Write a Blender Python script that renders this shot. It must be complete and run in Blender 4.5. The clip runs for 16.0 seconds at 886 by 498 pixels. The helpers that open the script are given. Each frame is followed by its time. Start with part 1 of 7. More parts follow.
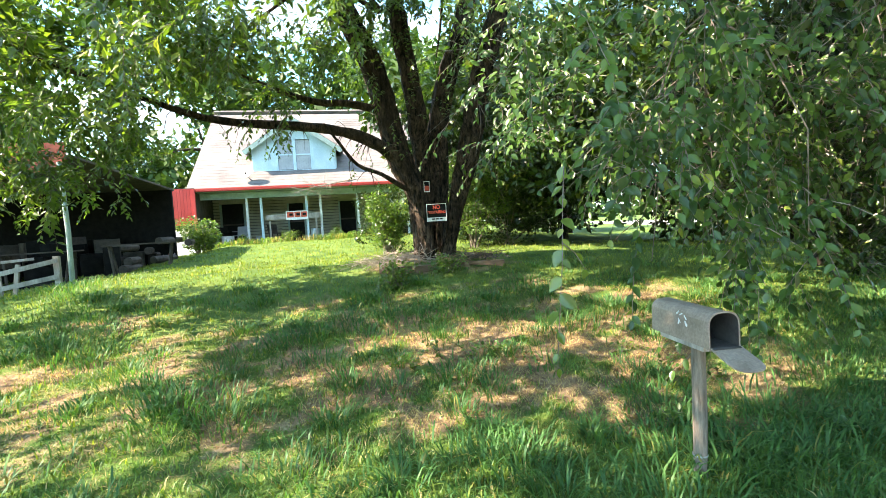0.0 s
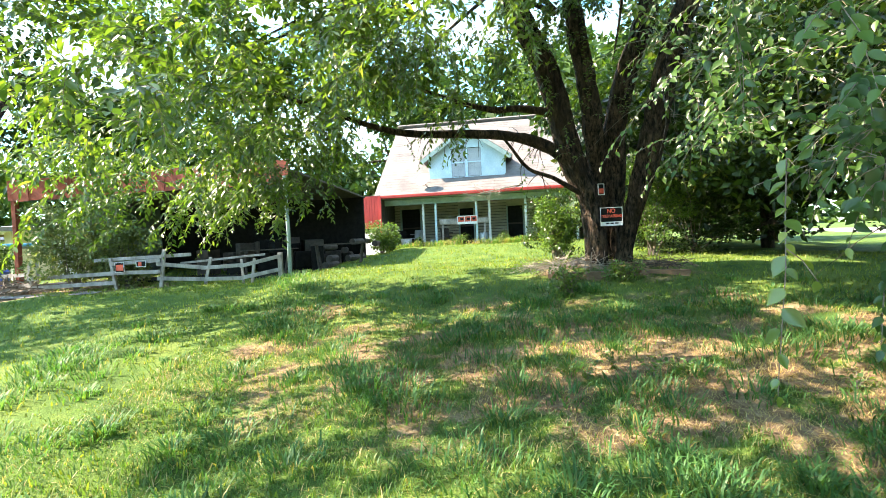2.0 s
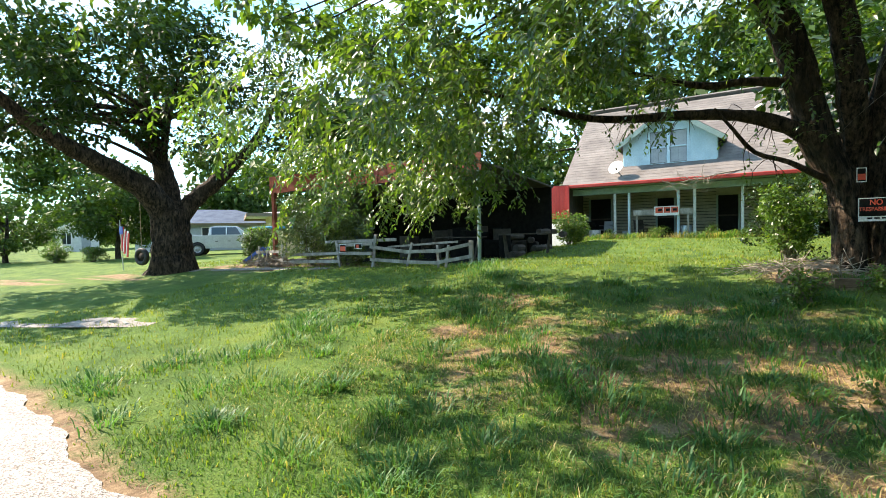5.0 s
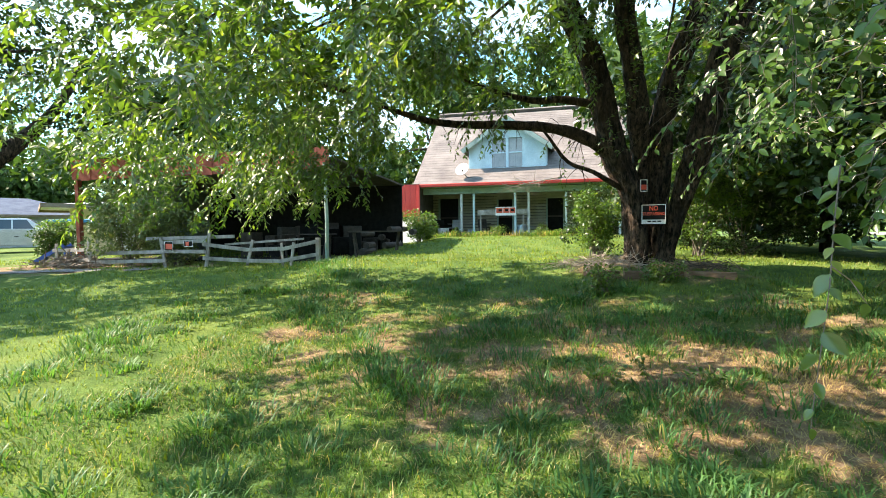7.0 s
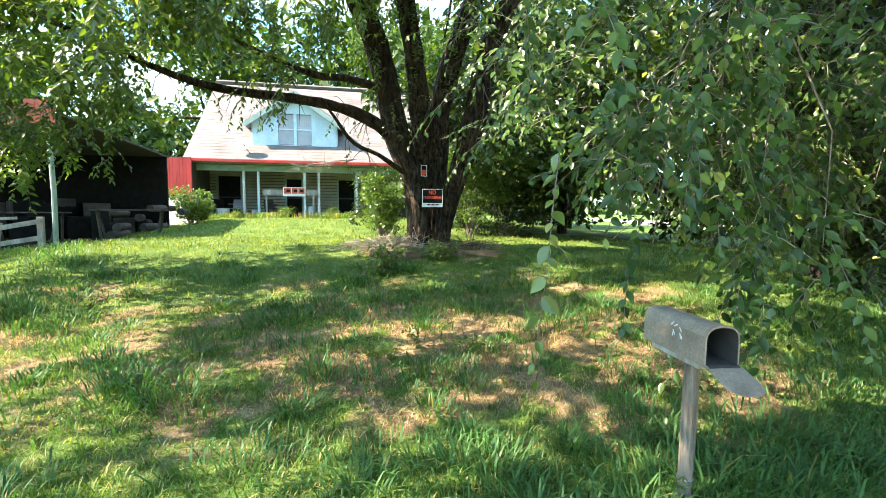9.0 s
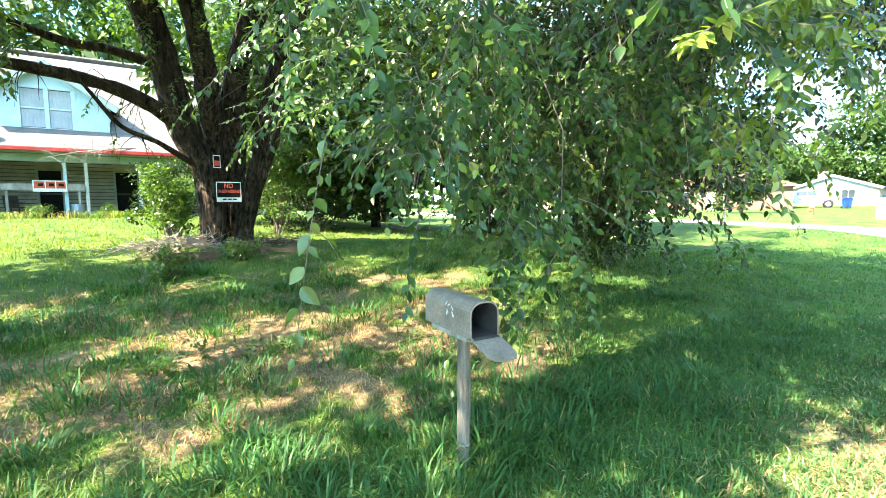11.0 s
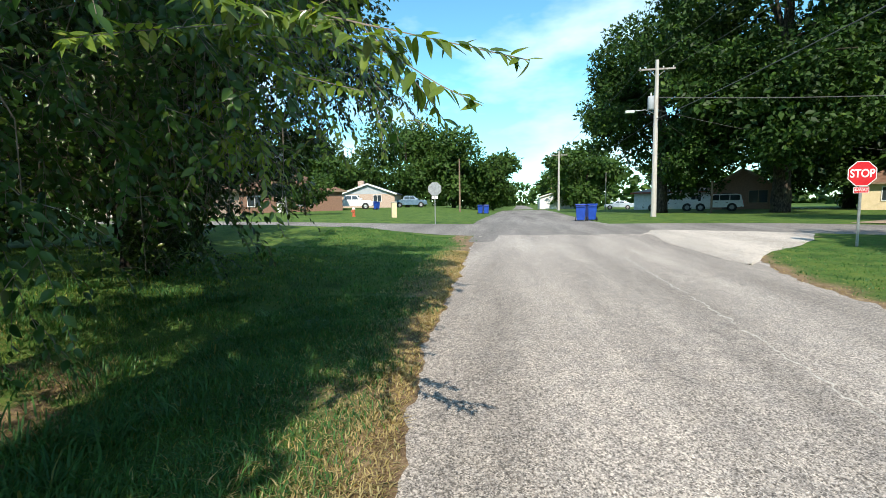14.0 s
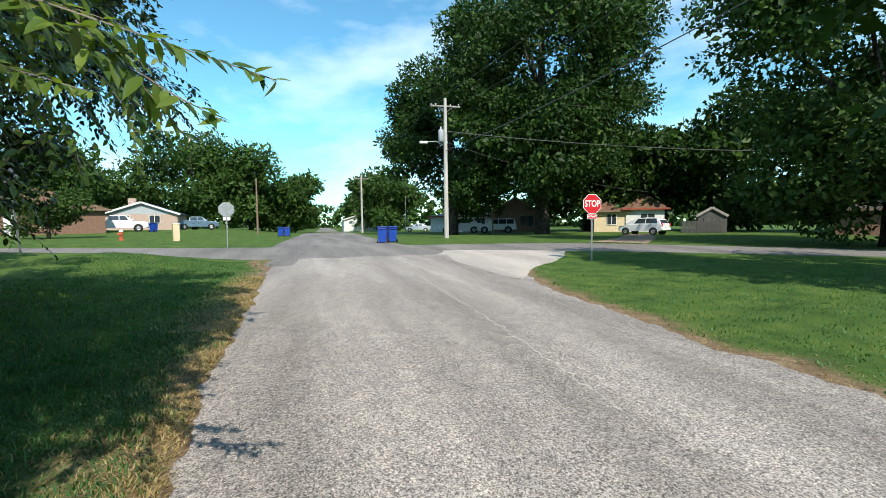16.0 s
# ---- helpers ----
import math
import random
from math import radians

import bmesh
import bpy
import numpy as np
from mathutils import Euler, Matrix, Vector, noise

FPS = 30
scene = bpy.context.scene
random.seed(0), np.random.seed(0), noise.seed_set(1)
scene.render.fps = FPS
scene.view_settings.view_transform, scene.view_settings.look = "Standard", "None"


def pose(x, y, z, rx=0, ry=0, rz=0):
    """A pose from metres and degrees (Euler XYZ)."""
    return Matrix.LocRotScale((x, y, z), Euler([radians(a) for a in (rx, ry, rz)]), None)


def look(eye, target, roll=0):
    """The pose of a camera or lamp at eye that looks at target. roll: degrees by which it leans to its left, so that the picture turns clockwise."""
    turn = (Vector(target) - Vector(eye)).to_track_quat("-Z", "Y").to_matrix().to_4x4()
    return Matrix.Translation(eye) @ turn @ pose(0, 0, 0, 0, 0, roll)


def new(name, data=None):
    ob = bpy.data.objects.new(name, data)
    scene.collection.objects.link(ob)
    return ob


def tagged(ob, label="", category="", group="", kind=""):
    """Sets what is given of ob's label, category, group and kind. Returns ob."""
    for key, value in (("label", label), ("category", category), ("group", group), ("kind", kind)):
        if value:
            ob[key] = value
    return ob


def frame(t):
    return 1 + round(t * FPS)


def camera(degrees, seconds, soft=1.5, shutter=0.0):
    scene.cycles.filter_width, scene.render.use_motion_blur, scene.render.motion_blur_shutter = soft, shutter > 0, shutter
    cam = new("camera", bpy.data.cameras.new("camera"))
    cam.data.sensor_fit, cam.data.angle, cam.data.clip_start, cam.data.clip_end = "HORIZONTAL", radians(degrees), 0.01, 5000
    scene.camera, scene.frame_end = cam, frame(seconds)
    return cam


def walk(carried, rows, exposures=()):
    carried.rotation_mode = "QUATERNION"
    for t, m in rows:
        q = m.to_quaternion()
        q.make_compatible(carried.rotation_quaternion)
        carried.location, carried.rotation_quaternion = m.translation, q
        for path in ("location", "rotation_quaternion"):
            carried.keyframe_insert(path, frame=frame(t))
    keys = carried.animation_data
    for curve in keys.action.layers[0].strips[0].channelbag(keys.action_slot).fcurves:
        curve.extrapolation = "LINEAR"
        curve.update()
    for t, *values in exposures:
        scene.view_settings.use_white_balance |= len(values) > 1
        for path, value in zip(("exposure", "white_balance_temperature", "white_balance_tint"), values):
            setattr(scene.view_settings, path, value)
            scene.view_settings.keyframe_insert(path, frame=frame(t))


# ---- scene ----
cam = camera(87.3, 16.0, 0.8)
PATH = [
    (0, (-0.484, 0.305, 1.455), (-0.082, 2.262, 1.355), -3.5),
    (0.5, (-0.475, 0.298, 1.448), (-0.214, 2.28, 1.386), -3.3),
    (1, (-0.466, 0.307, 1.453), (-0.365, 2.304, 1.401), -3.3),
    (1.5, (-0.516, 0.288, 1.457), (-0.598, 2.286, 1.413), -3.0),
    (2, (-0.562, 0.302, 1.44), (-0.857, 2.279, 1.4), -2.7),
    (2.5, (-0.649, 0.208, 1.449), (-1.183, 2.136, 1.402), -2.8),
    (3, (-0.683, 0.203, 1.429), (-1.398, 2.07, 1.385), -3.0),
    (3.5, (-0.717, 0.197, 1.438), (-1.613, 1.984, 1.397), -2.8),
    (3.7, (-0.728, 0.192, 1.447), (-1.694, 1.943, 1.405), -2.7),
    (5.8, (-0.612, 0.325, 1.47), (-1.638, 2.041, 1.41), -1.0),
    (6, (-0.591, 0.338, 1.472), (-1.531, 2.102, 1.405), -0.9),
    (6.5, (-0.528, 0.359, 1.477), (-1.233, 2.229, 1.399), -0.8),
    (7, (-0.473, 0.375, 1.482), (-0.932, 2.32, 1.4), -0.6),
    (7.5, (-0.42, 0.394, 1.476), (-0.687, 2.374, 1.374), -0.6),
    (8, (-0.381, 0.412, 1.465), (-0.45, 2.407, 1.34), -0.2),
    (8.5, (-0.353, 0.488, 1.455), (-0.189, 2.476, 1.311), -0.1),
    (8.7, (-0.349, 0.516, 1.452), (-0.081, 2.493, 1.302), 0.1),
    (10.8, (-0.126, 0.468, 1.417), (0.89, 2.181, 1.244), -0.4),
    (11, (-0.109, 0.473, 1.415), (0.989, 2.135, 1.237), -0.6),
    (11.5, (-0.063, 0.434, 1.398), (1.27, 1.915, 1.215), -0.7),
    (12, (-0.034, 0.339, 1.401), (1.547, 1.548, 1.212), -0.7),
    (12.5, (-0.013, 0.251, 1.426), (1.791, 1.092, 1.226), -0.8),
    (13, (0.032, 0.179, 1.41), (1.918, 0.813, 1.206), -1.1),
    (13.5, (0.056, 0.138, 1.425), (1.986, 0.621, 1.221), -0.8),
    (13.9, (0.094, 0.107, 1.425), (2.059, 0.429, 1.238), -1.1),
    (14, (0.098, 0.106, 1.428), (2.069, 0.382, 1.237), -1.0),
    (14.5, (0.108, 0.091, 1.437), (2.1, 0.152, 1.263), -1.1),
    (15, (0.117, 0.052, 1.436), (2.105, -0.097, 1.28), -0.9),
    (15.5, (0.116, 0.002, 1.433), (2.082, -0.34, 1.298), -0.8),
    (16, (0.105, -0.022, 1.43), (2.027, -0.565, 1.322), -0.7),
]
EXPOSURES = ((0.0, 2.62, 7400, 21), (3.7, 2.2, 7300, 19), (6.0, 1.5, 7300, 19), (7.0, 2.0, 7400, 21), (8.7, 2.48, 7400, 21), (11.0, 3.0, 7000, 15), (12.0, 2.02, 6800, 14), (12.5, 1.28, 6700, 14), (13.0, 0.84, 6700, 13), (14.0, 0.52, 6600, 12), (16.0, 0.32, 6450, 12))
walk(cam, [(t, look(eye, target, roll)) for t, eye, target, roll in PATH], EXPOSURES)


# ---- light ----
SUN = Vector((-1.9, -0.16, 1.76)).normalized()
sun_data = bpy.data.lights.new("sun", "SUN")
sun_data.energy, sun_data.angle, sun_data.color = 5.0, radians(0.55), (1.0, 0.93, 0.80)
sun = new("sun", sun_data)
sun.matrix_world = look(SUN * 60, (0, 0, 0))

world = bpy.data.worlds.new("sky")
scene.world = world
world.use_nodes = True
wt = world.node_tree
sky = wt.nodes.new("ShaderNodeTexSky")
sky.sky_type, sky.sun_disc = "NISHITA", False
sky.sun_elevation = math.asin(SUN.z)
sky.sun_rotation = math.atan2(SUN.x, SUN.y)
sky.air_density, sky.dust_density, sky.ozone_density = 1.0, 0.15, 3.0
wcoord = wt.nodes.new("ShaderNodeTexCoord")
wmap = wt.nodes.new("ShaderNodeMapping")
wmap.inputs["Scale"].default_value = (1.0, 2.2, 5.5)
wmap.inputs["Rotation"].default_value = (0.12, 0.1, 0.5)
wt.links.new(wcoord.outputs["Generated"], wmap.inputs["Vector"])
wn = wt.nodes.new("ShaderNodeTexNoise")
wn.inputs["Scale"].default_value, wn.inputs["Detail"].default_value, wn.inputs["Roughness"].default_value = 1.6, 5.0, 0.55
wt.links.new(wmap.outputs[0], wn.inputs["Vector"])
wr = wt.nodes.new("ShaderNodeValToRGB")
wr.color_ramp.elements[0].position, wr.color_ramp.elements[1].position = 0.42, 0.84
wr.color_ramp.elements[1].color = (0.75, 0.75, 0.75, 1)
wt.links.new(wn.outputs["Fac"], wr.inputs["Fac"])
wm = wt.nodes.new("ShaderNodeMixRGB")
wm.inputs["Color2"].default_value = (7.4, 8.4, 9.0, 1)
wt.links.new(wr.outputs["Color"], wm.inputs["Fac"])
wtint = wt.nodes.new("ShaderNodeMixRGB")
wtint.blend_type = "MULTIPLY"
wtint.inputs["Fac"].default_value = 1.0
wtint.inputs["Color2"].default_value = (0.70, 1.20, 1.14, 1)
wt.links.new(sky.outputs["Color"], wtint.inputs["Color1"])
wt.links.new(wtint.outputs["Color"], wm.inputs["Color1"])
wt.links.new(wm.outputs["Color"], wt.nodes["Background"].inputs["Color"])
wt.nodes["Background"].inputs["Strength"].default_value = 0.15


# ---- small helpers ----
def sm(a, b, x):
    t = np.clip((x - a) / (b - a), 0.0, 1.0)
    return t * t * (3 - 2 * t)


def wob(x, y, s, k=0.0):
    """Smooth waves, about -1 to 1, of about s metres."""
    x, y = np.asarray(x) / s, np.asarray(y) / s
    return (np.sin(2.1 * x + 1.3 * y + k) + np.sin(-1.7 * x + 2.3 * y + 2.1 * k + 1) + np.sin(3.9 * x + 0.7 * y + 3 * k)
            + np.sin(0.8 * x - 4.1 * y + 1.7 * k)) / 3.2


def edge_n(x):
    """The road's edge on the lawn's side."""
    e = np.interp(x, (-80, -20, -5.5, -4, 2, 3, 5, 9, 15), (7.5, 3.1, 1.85, 1.6, 0.68, 0.76, 0.95, 1.05, 1.3))
    return e + 0.06 * wob(x, 0, 0.45) + 0.03 * wob(x, 0, 0.13, 2)


def edge_s(x):
    """The road's edge on the far side."""
    e = np.interp(x, (-80, -20, 2.7, 4.5, 6.7, 9.3, 13.5, 19, 40), (-1.5, -3.9, -4.42, -4.35, -4.7, -4.95, -6.3, -10.4, -16))
    return e + 0.08 * wob(x, 3, 0.5, 1) + 0.05 * wob(x, 1, 0.14, 4)


def ground(x, y, fine=True):
    x, y = np.asarray(x, float), np.asarray(y, float)
    bank = 0.74 * np.clip((y - 3.3) / 7.2, 0, 1) + 0.42 * sm(10, 23, y)
    k = (1 - 0.62 * sm(4, 15, x)) * (1 - 0.3 * (1 - sm(-7.5, -5.0, x))) * (1 - 0.38 * (1 - sm(-25, -16.5, x)))
    k = k * (1 - 0.75 * sm(19.5, 23, x) * (1 - sm(28.5, 33, x)))
    z = bank * k + 0.22 * sm(12, 30, x) - 0.5 * sm(60, 130, x) + 0.55 * sm(45, 75, x) * sm(4, 14, y)
    z = z + 0.36 * np.exp(-((x - 18.3) / 2.4) ** 2) * sm(2.5, 6.5, y) * (1 - sm(20, 30, y))
    z = z + 0.2 * np.exp(-((x - 1.3) ** 2 + (y - 9.7) ** 2) / 1.6)
    if fine:
        lawn = sm(0.2, 1.2, y - edge_n(x)) + sm(0.2, 1.2, edge_s(x) - y)
        lawn = lawn * (1 - sm(14, 16.5, x)) * sm(-16, -13, y)
        z = z + lawn * (0.035 * wob(x, y, 1.1) + 0.015 * wob(x, y, 0.35, 1))
    return z


def bare(x, y):
    """How bare the soil is, 0 to 1."""
    b = np.zeros_like(np.asarray(x, float))
    for cx, cy, rx, ry, a in ((1.1, 4.9, 2.0, 1.5, 1.4), (2.4, 4.3, 1.3, 1.2, 1.15), (-1.6, 4.9, 1.3, 0.7, 0.8), (-3.3, 5.6, 0.8, 0.6, 0.7),
                              (0.2, 4.2, 0.8, 0.5, 0.7), (3.2, 6.2, 1.6, 1.0, 0.6), (-0.5, 7.4, 1.6, 0.6, 0.45), (2.2, 7.5, 1.2, 0.6, 0.5),
                              (-0.5, 4.7, 1.3, 0.8, 0.85), (0.7, 5.8, 1.8, 0.7, 0.8), (1.9, 3.2, 0.8, 0.5, 0.7), (-3.6, 7.2, 0.9, 0.5, 0.7),
                              (1.3, 9.7, 1.5, 1.2, 1.0), (-12.0, 11.6, 2.6, 1.0, 1.0), (-14.5, 10.5, 2.2, 1.2, 0.9), (18.5, 1.9, 1.7, 0.5, 1.0), (-17.6, 7.7, 1.8, 0.6, 1.2), (-20.4, 6.3, 2.2, 0.6, 1.2)):
        b = np.maximum(b, a * np.exp(-(((x - cx) / rx) ** 2 + ((y - cy) / ry) ** 2) ** 1.5))
    b = np.maximum(b, 0.62 * np.exp(-(((x + 0.2) / 4.2) ** 2 + ((y - 5.1) / 1.9) ** 2) ** 2))
    b = b * np.clip(0.62 + 0.7 * wob(x, y, 0.42, 3) + 0.5 * wob(x, y, 0.15, 8) + 0.25 * wob(x, y, 0.07, 4), 0, 1.35)
    verge = np.exp(-np.abs(y - edge_n(x)) / (0.16 + 0.39 * sm(0.0, 2.4, x))) * (0.92 + 0.45 * wob(x, y, 0.6, 5))
    verge = np.maximum(verge, np.exp(-np.abs(edge_s(x) - y) / 0.32) * (0.9 + 0.4 * wob(x, y, 0.7, 6)))
    return np.clip(np.maximum(b, verge * (x < 19)), 0, 1)


def zat(x, y):
    return float(ground(x, y))


def link(name, me, mat, parent=None, label=""):
    me.materials.append(mat)
    ob = new(name, me)
    if parent is not None:
        ob.parent = parent
    if label:
        ob["label"] = label
    return ob


def part(name, bm, mat, parent=None, label="", smooth=False):
    me = bpy.data.meshes.new(name)
    bmesh.ops.recalc_face_normals(bm, faces=bm.faces[:])
    bm.to_mesh(me)
    bm.free()
    if smooth:
        me.polygons.foreach_set("use_smooth", [True] * len(me.polygons))
    return link(name, me, mat, parent, label)


def thing(name, at, label, category, group="", kind="", turn=0.0):
    ob = new(name)
    ob.matrix_world = pose(*at, 0, 0, turn)
    ob.empty_display_size = 0.2
    return tagged(ob, label, category, group, kind)


def box(bm, x0, x1, y0, y1, z0, z1, bevel=0.0, m=None):
    r = bmesh.ops.create_cube(bm, size=1.0)
    vs = r["verts"]
    bmesh.ops.scale(bm, vec=(x1 - x0, y1 - y0, z1 - z0), verts=vs)
    bmesh.ops.translate(bm, vec=((x0 + x1) / 2, (y0 + y1) / 2, (z0 + z1) / 2), verts=vs)
    if bevel:
        es = list({e for v in vs for e in v.link_edges})
        r = bmesh.ops.bevel(bm, geom=es, offset=bevel, segments=2, affect="EDGES", profile=0.6)
        vs = list({v for f in r["faces"] for v in f.verts} | {v for v in vs if v.is_valid})
    if m is not None:
        bmesh.ops.transform(bm, matrix=m, verts=vs)
    return bm


def boxed(*a, **k):
    return box(bmesh.new(), *a, **k)


def tube(bm, pts, radii, n=8, cap=True, rough=0.0, seed=0, flat=1.0):
    """A tube along points, with a radius for each."""
    pts = [Vector(p) for p in pts]
    rnd = random.Random(seed)
    rings = []
    side = None
    for i, p in enumerate(pts):
        d = (pts[min(i + 1, len(pts) - 1)] - pts[max(i - 1, 0)]).normalized()
        if side is None:
            side = d.orthogonal().normalized()
        side = (side - d * side.dot(d)).normalized()
        up = d.cross(side)
        ring = []
        for j in range(n):
            a = 2 * math.pi * j / n
            r = radii[i] * (1 + rough * (rnd.random() - 0.5))
            ring.append(bm.verts.new(p + side * math.cos(a) * r + up * math.sin(a) * r * flat))
        rings.append(ring)
    for a, b in zip(rings, rings[1:]):
        for j in range(n):
            bm.faces.new((a[j], a[(j + 1) % n], b[(j + 1) % n], b[j]))
    if cap:
        bm.faces.new(rings[0][::-1])
        bm.faces.new(rings[-1])
    return bm


def spline(pts, step):
    """A smooth way through points: a list of Vectors about step apart, and the fraction along at each."""
    pts = [Vector(p) for p in pts]
    out, fr = [], []
    for i in range(len(pts) - 1):
        p0, p1, p2, p3 = pts[max(i - 1, 0)], pts[i], pts[i + 1], pts[min(i + 2, len(pts) - 1)]
        k = max(1, int((p2 - p1).length / step))
        for j in range(k):
            t = j / k
            out.append(0.5 * ((2 * p1) + (p2 - p0) * t + (2 * p0 - 5 * p1 + 4 * p2 - p3) * t * t + (3 * p1 - p0 - 3 * p2 + p3) * t ** 3))
            fr.append((i + t) / (len(pts) - 1))
    out.append(pts[-1])
    fr.append(1.0)
    return out, fr


def tri_mesh(name, verts, tris):
    me = bpy.data.meshes.new(name)
    me.vertices.add(len(verts))
    me.vertices.foreach_set("co", np.asarray(verts, np.float32).ravel())
    me.loops.add(len(tris) * 3)
    me.loops.foreach_set("vertex_index", np.asarray(tris, np.int32).ravel())
    me.polygons.add(len(tris))
    me.polygons.foreach_set("loop_start", np.arange(0, len(tris) * 3, 3, dtype=np.int32))
    me.update(calc_edges=True)
    return me


def unit(a):
    return a / np.maximum(np.linalg.norm(a, axis=1, keepdims=True), 1e-6)


def leaf_mesh(name, p, d, nrm, length, width, fold=0.25, fine=False):
    """Leaves at p, pointing along d, their faces about along nrm."""
    d = unit(d)
    s = unit(np.cross(d, nrm))
    u = np.cross(s, d)
    L, W = length[:, None], width[:, None]
    if fine:
        at_ = (0.0, 0.13, 0.32, 0.54, 0.76, 0.90, 1.0)
        half = (0.32, 0.49, 0.45, 0.26, 0.10)
        ctrl = tuple((a, 0, -0.22 * a * a) for a in at_)
        ctrl += tuple((a, h, fold * h - 0.22 * a * a) for a, h in zip(at_[1:6], half)) + tuple((a, -h, fold * h - 0.22 * a * a) for a, h in zip(at_[1:6], half))
        tri = []
        for e in (7, 12):
            side_tri = [(0, 1, e), (e + 4, 5, 6)]
            for q in range(4):
                side_tri += [(1 + q, 2 + q, e + q), (e + q, 2 + q, e + q + 1)]
            tri += side_tri if e == 7 else [(a, c, b) for a, b, c in side_tri]
    elif fine is None:
        ctrl = ((0, 0, 0), (0.26, 0.46, fold * 0.4), (0.62, 0.42, fold * 0.4), (1.0, 0, -0.14), (0.62, -0.42, fold * 0.4), (0.26, -0.46, fold * 0.4))
        tri = ((0, 1, 2), (0, 2, 3), (0, 3, 4), (0, 4, 5))
    else:
        ctrl = ((0, 0, 0), (1.0, 0, -0.06), (0.45, 0.5, fold * 0.4), (0.45, -0.5, fold * 0.4))
        tri = ((0, 1, 2), (0, 3, 1))
    v = np.stack([p + d * L * a + s * W * b + u * W * c for a, b, c in ctrl], 1)
    n, k = v.shape[0], v.shape[1]
    t = (np.arange(n)[:, None, None] * k + np.array(tri)[None]).reshape(-1, 3)
    me = tri_mesh(name, v.reshape(-1, 3), t)
    if fine:
        me.polygons.foreach_set("use_smooth", [True] * len(me.polygons))
    return me


# ---- materials ----
def mat_new(name):
    m = bpy.data.materials.new(name)
    m.use_nodes = True
    nt = m.node_tree
    return m, nt, nt.nodes["Principled BSDF"]


def noise_fac(nt, scale, detail=4.0, rough=0.6, stretch=None, kind="Object"):
    tc = nt.nodes.new("ShaderNodeTexCoord")
    n = nt.nodes.new("ShaderNodeTexNoise")
    n.inputs["Scale"].default_value, n.inputs["Detail"].default_value, n.inputs["Roughness"].default_value = scale, detail, rough
    if stretch:
        mp = nt.nodes.new("ShaderNodeMapping")
        mp.inputs["Scale"].default_value = stretch
        nt.links.new(tc.outputs[kind], mp.inputs["Vector"])
        nt.links.new(mp.outputs[0], n.inputs["Vector"])
    else:
        nt.links.new(tc.outputs[kind], n.inputs["Vector"])
    return n.outputs["Fac"]


def ramp(nt, fac, stops):
    r = nt.nodes.new("ShaderNodeValToRGB")
    el = r.color_ramp.elements
    while len(el) < len(stops):
        el.new(0.5)
    for e, (p, c) in zip(el, stops):
        e.position, e.color = p, (*c, 1)
    nt.links.new(fac, r.inputs["Fac"])
    return r.outputs["Color"]


def mix(nt, fac, a, b, mode="MIX"):
    m = nt.nodes.new("ShaderNodeMixRGB")
    m.blend_type = mode
    for i, v in (("Fac", fac), ("Color1", a), ("Color2", b)):
        if isinstance(v, (int, float)):
            m.inputs[i].default_value = v
        elif isinstance(v, tuple):
            m.inputs[i].default_value = (*v, 1)
        else:
            nt.links.new(v, m.inputs[i])
    return m.outputs["Color"]


def bump(nt, bsdf, fac, strength=0.3, dist=0.02):
    b = nt.nodes.new("ShaderNodeBump")
    b.inputs["Strength"].default_value, b.inputs["Distance"].default_value = strength, dist
    nt.links.new(fac, b.inputs["Height"])
    nt.links.new(b.outputs["Normal"], bsdf.inputs["Normal"])


def worn(name, a, b, scale=6.0, rough=0.75, metal=0.0, stretch=None, grain=60.0, bstr=0.25, bdist=0.01, lo=0.35, hi=0.68):
    """Two colours in worn patches, with a fine grain."""
    m, nt, bs = mat_new(name)
    f = noise_fac(nt, scale, 5, 0.65, stretch)
    c = ramp(nt, f, ((lo, a), (hi, b)))
    g = noise_fac(nt, grain, 3, 0.7, stretch)
    gc = ramp(nt, g, ((0.3, (0.72, 0.72, 0.72)), (0.7, (1.12, 1.12, 1.12))))
    nt.links.new(mix(nt, 1.0, c, gc, "MULTIPLY"), bs.inputs["Base Color"])
    bs.inputs["Roughness"].default_value, bs.inputs["Metallic"].default_value = rough, metal
    bump(nt, bs, g, bstr, bdist)
    return m


def leafy(name, dark, light, extra, glow=0.35, rough=0.45, gloss=0.45, thin=(1.5, 1.55, 0.55)):
    """Leaves: each its own green, light shining through."""
    m, nt, bs = mat_new(name)
    geo = nt.nodes.new("ShaderNodeNewGeometry")
    c = ramp(nt, geo.outputs["Random Per Island"], ((0.0, dark), (0.45, light), (0.8, dark), (0.95, light), (1.0, extra)))
    f = noise_fac(nt, 0.7, 3, 0.6)
    c = mix(nt, 0.8, c, ramp(nt, f, ((0.3, (0.6, 0.65, 0.6)), (0.7, (1.25, 1.2, 1.1)))), "MULTIPLY")
    nt.links.new(c, bs.inputs["Base Color"])
    bs.inputs["Roughness"].default_value = rough
    bs.inputs["Specular IOR Level"].default_value = gloss
    tr = nt.nodes.new("ShaderNodeBsdfTranslucent")
    nt.links.new(mix(nt, 1.0, c, thin, "MULTIPLY"), tr.inputs["Color"])
    ms = nt.nodes.new("ShaderNodeMixShader")
    ms.inputs[0].default_value = glow
    nt.links.new(bs.outputs[0], ms.inputs[1])
    nt.links.new(tr.outputs[0], ms.inputs[2])
    nt.links.new(ms.outputs[0], nt.nodes["Material Output"].inputs["Surface"])
    return m


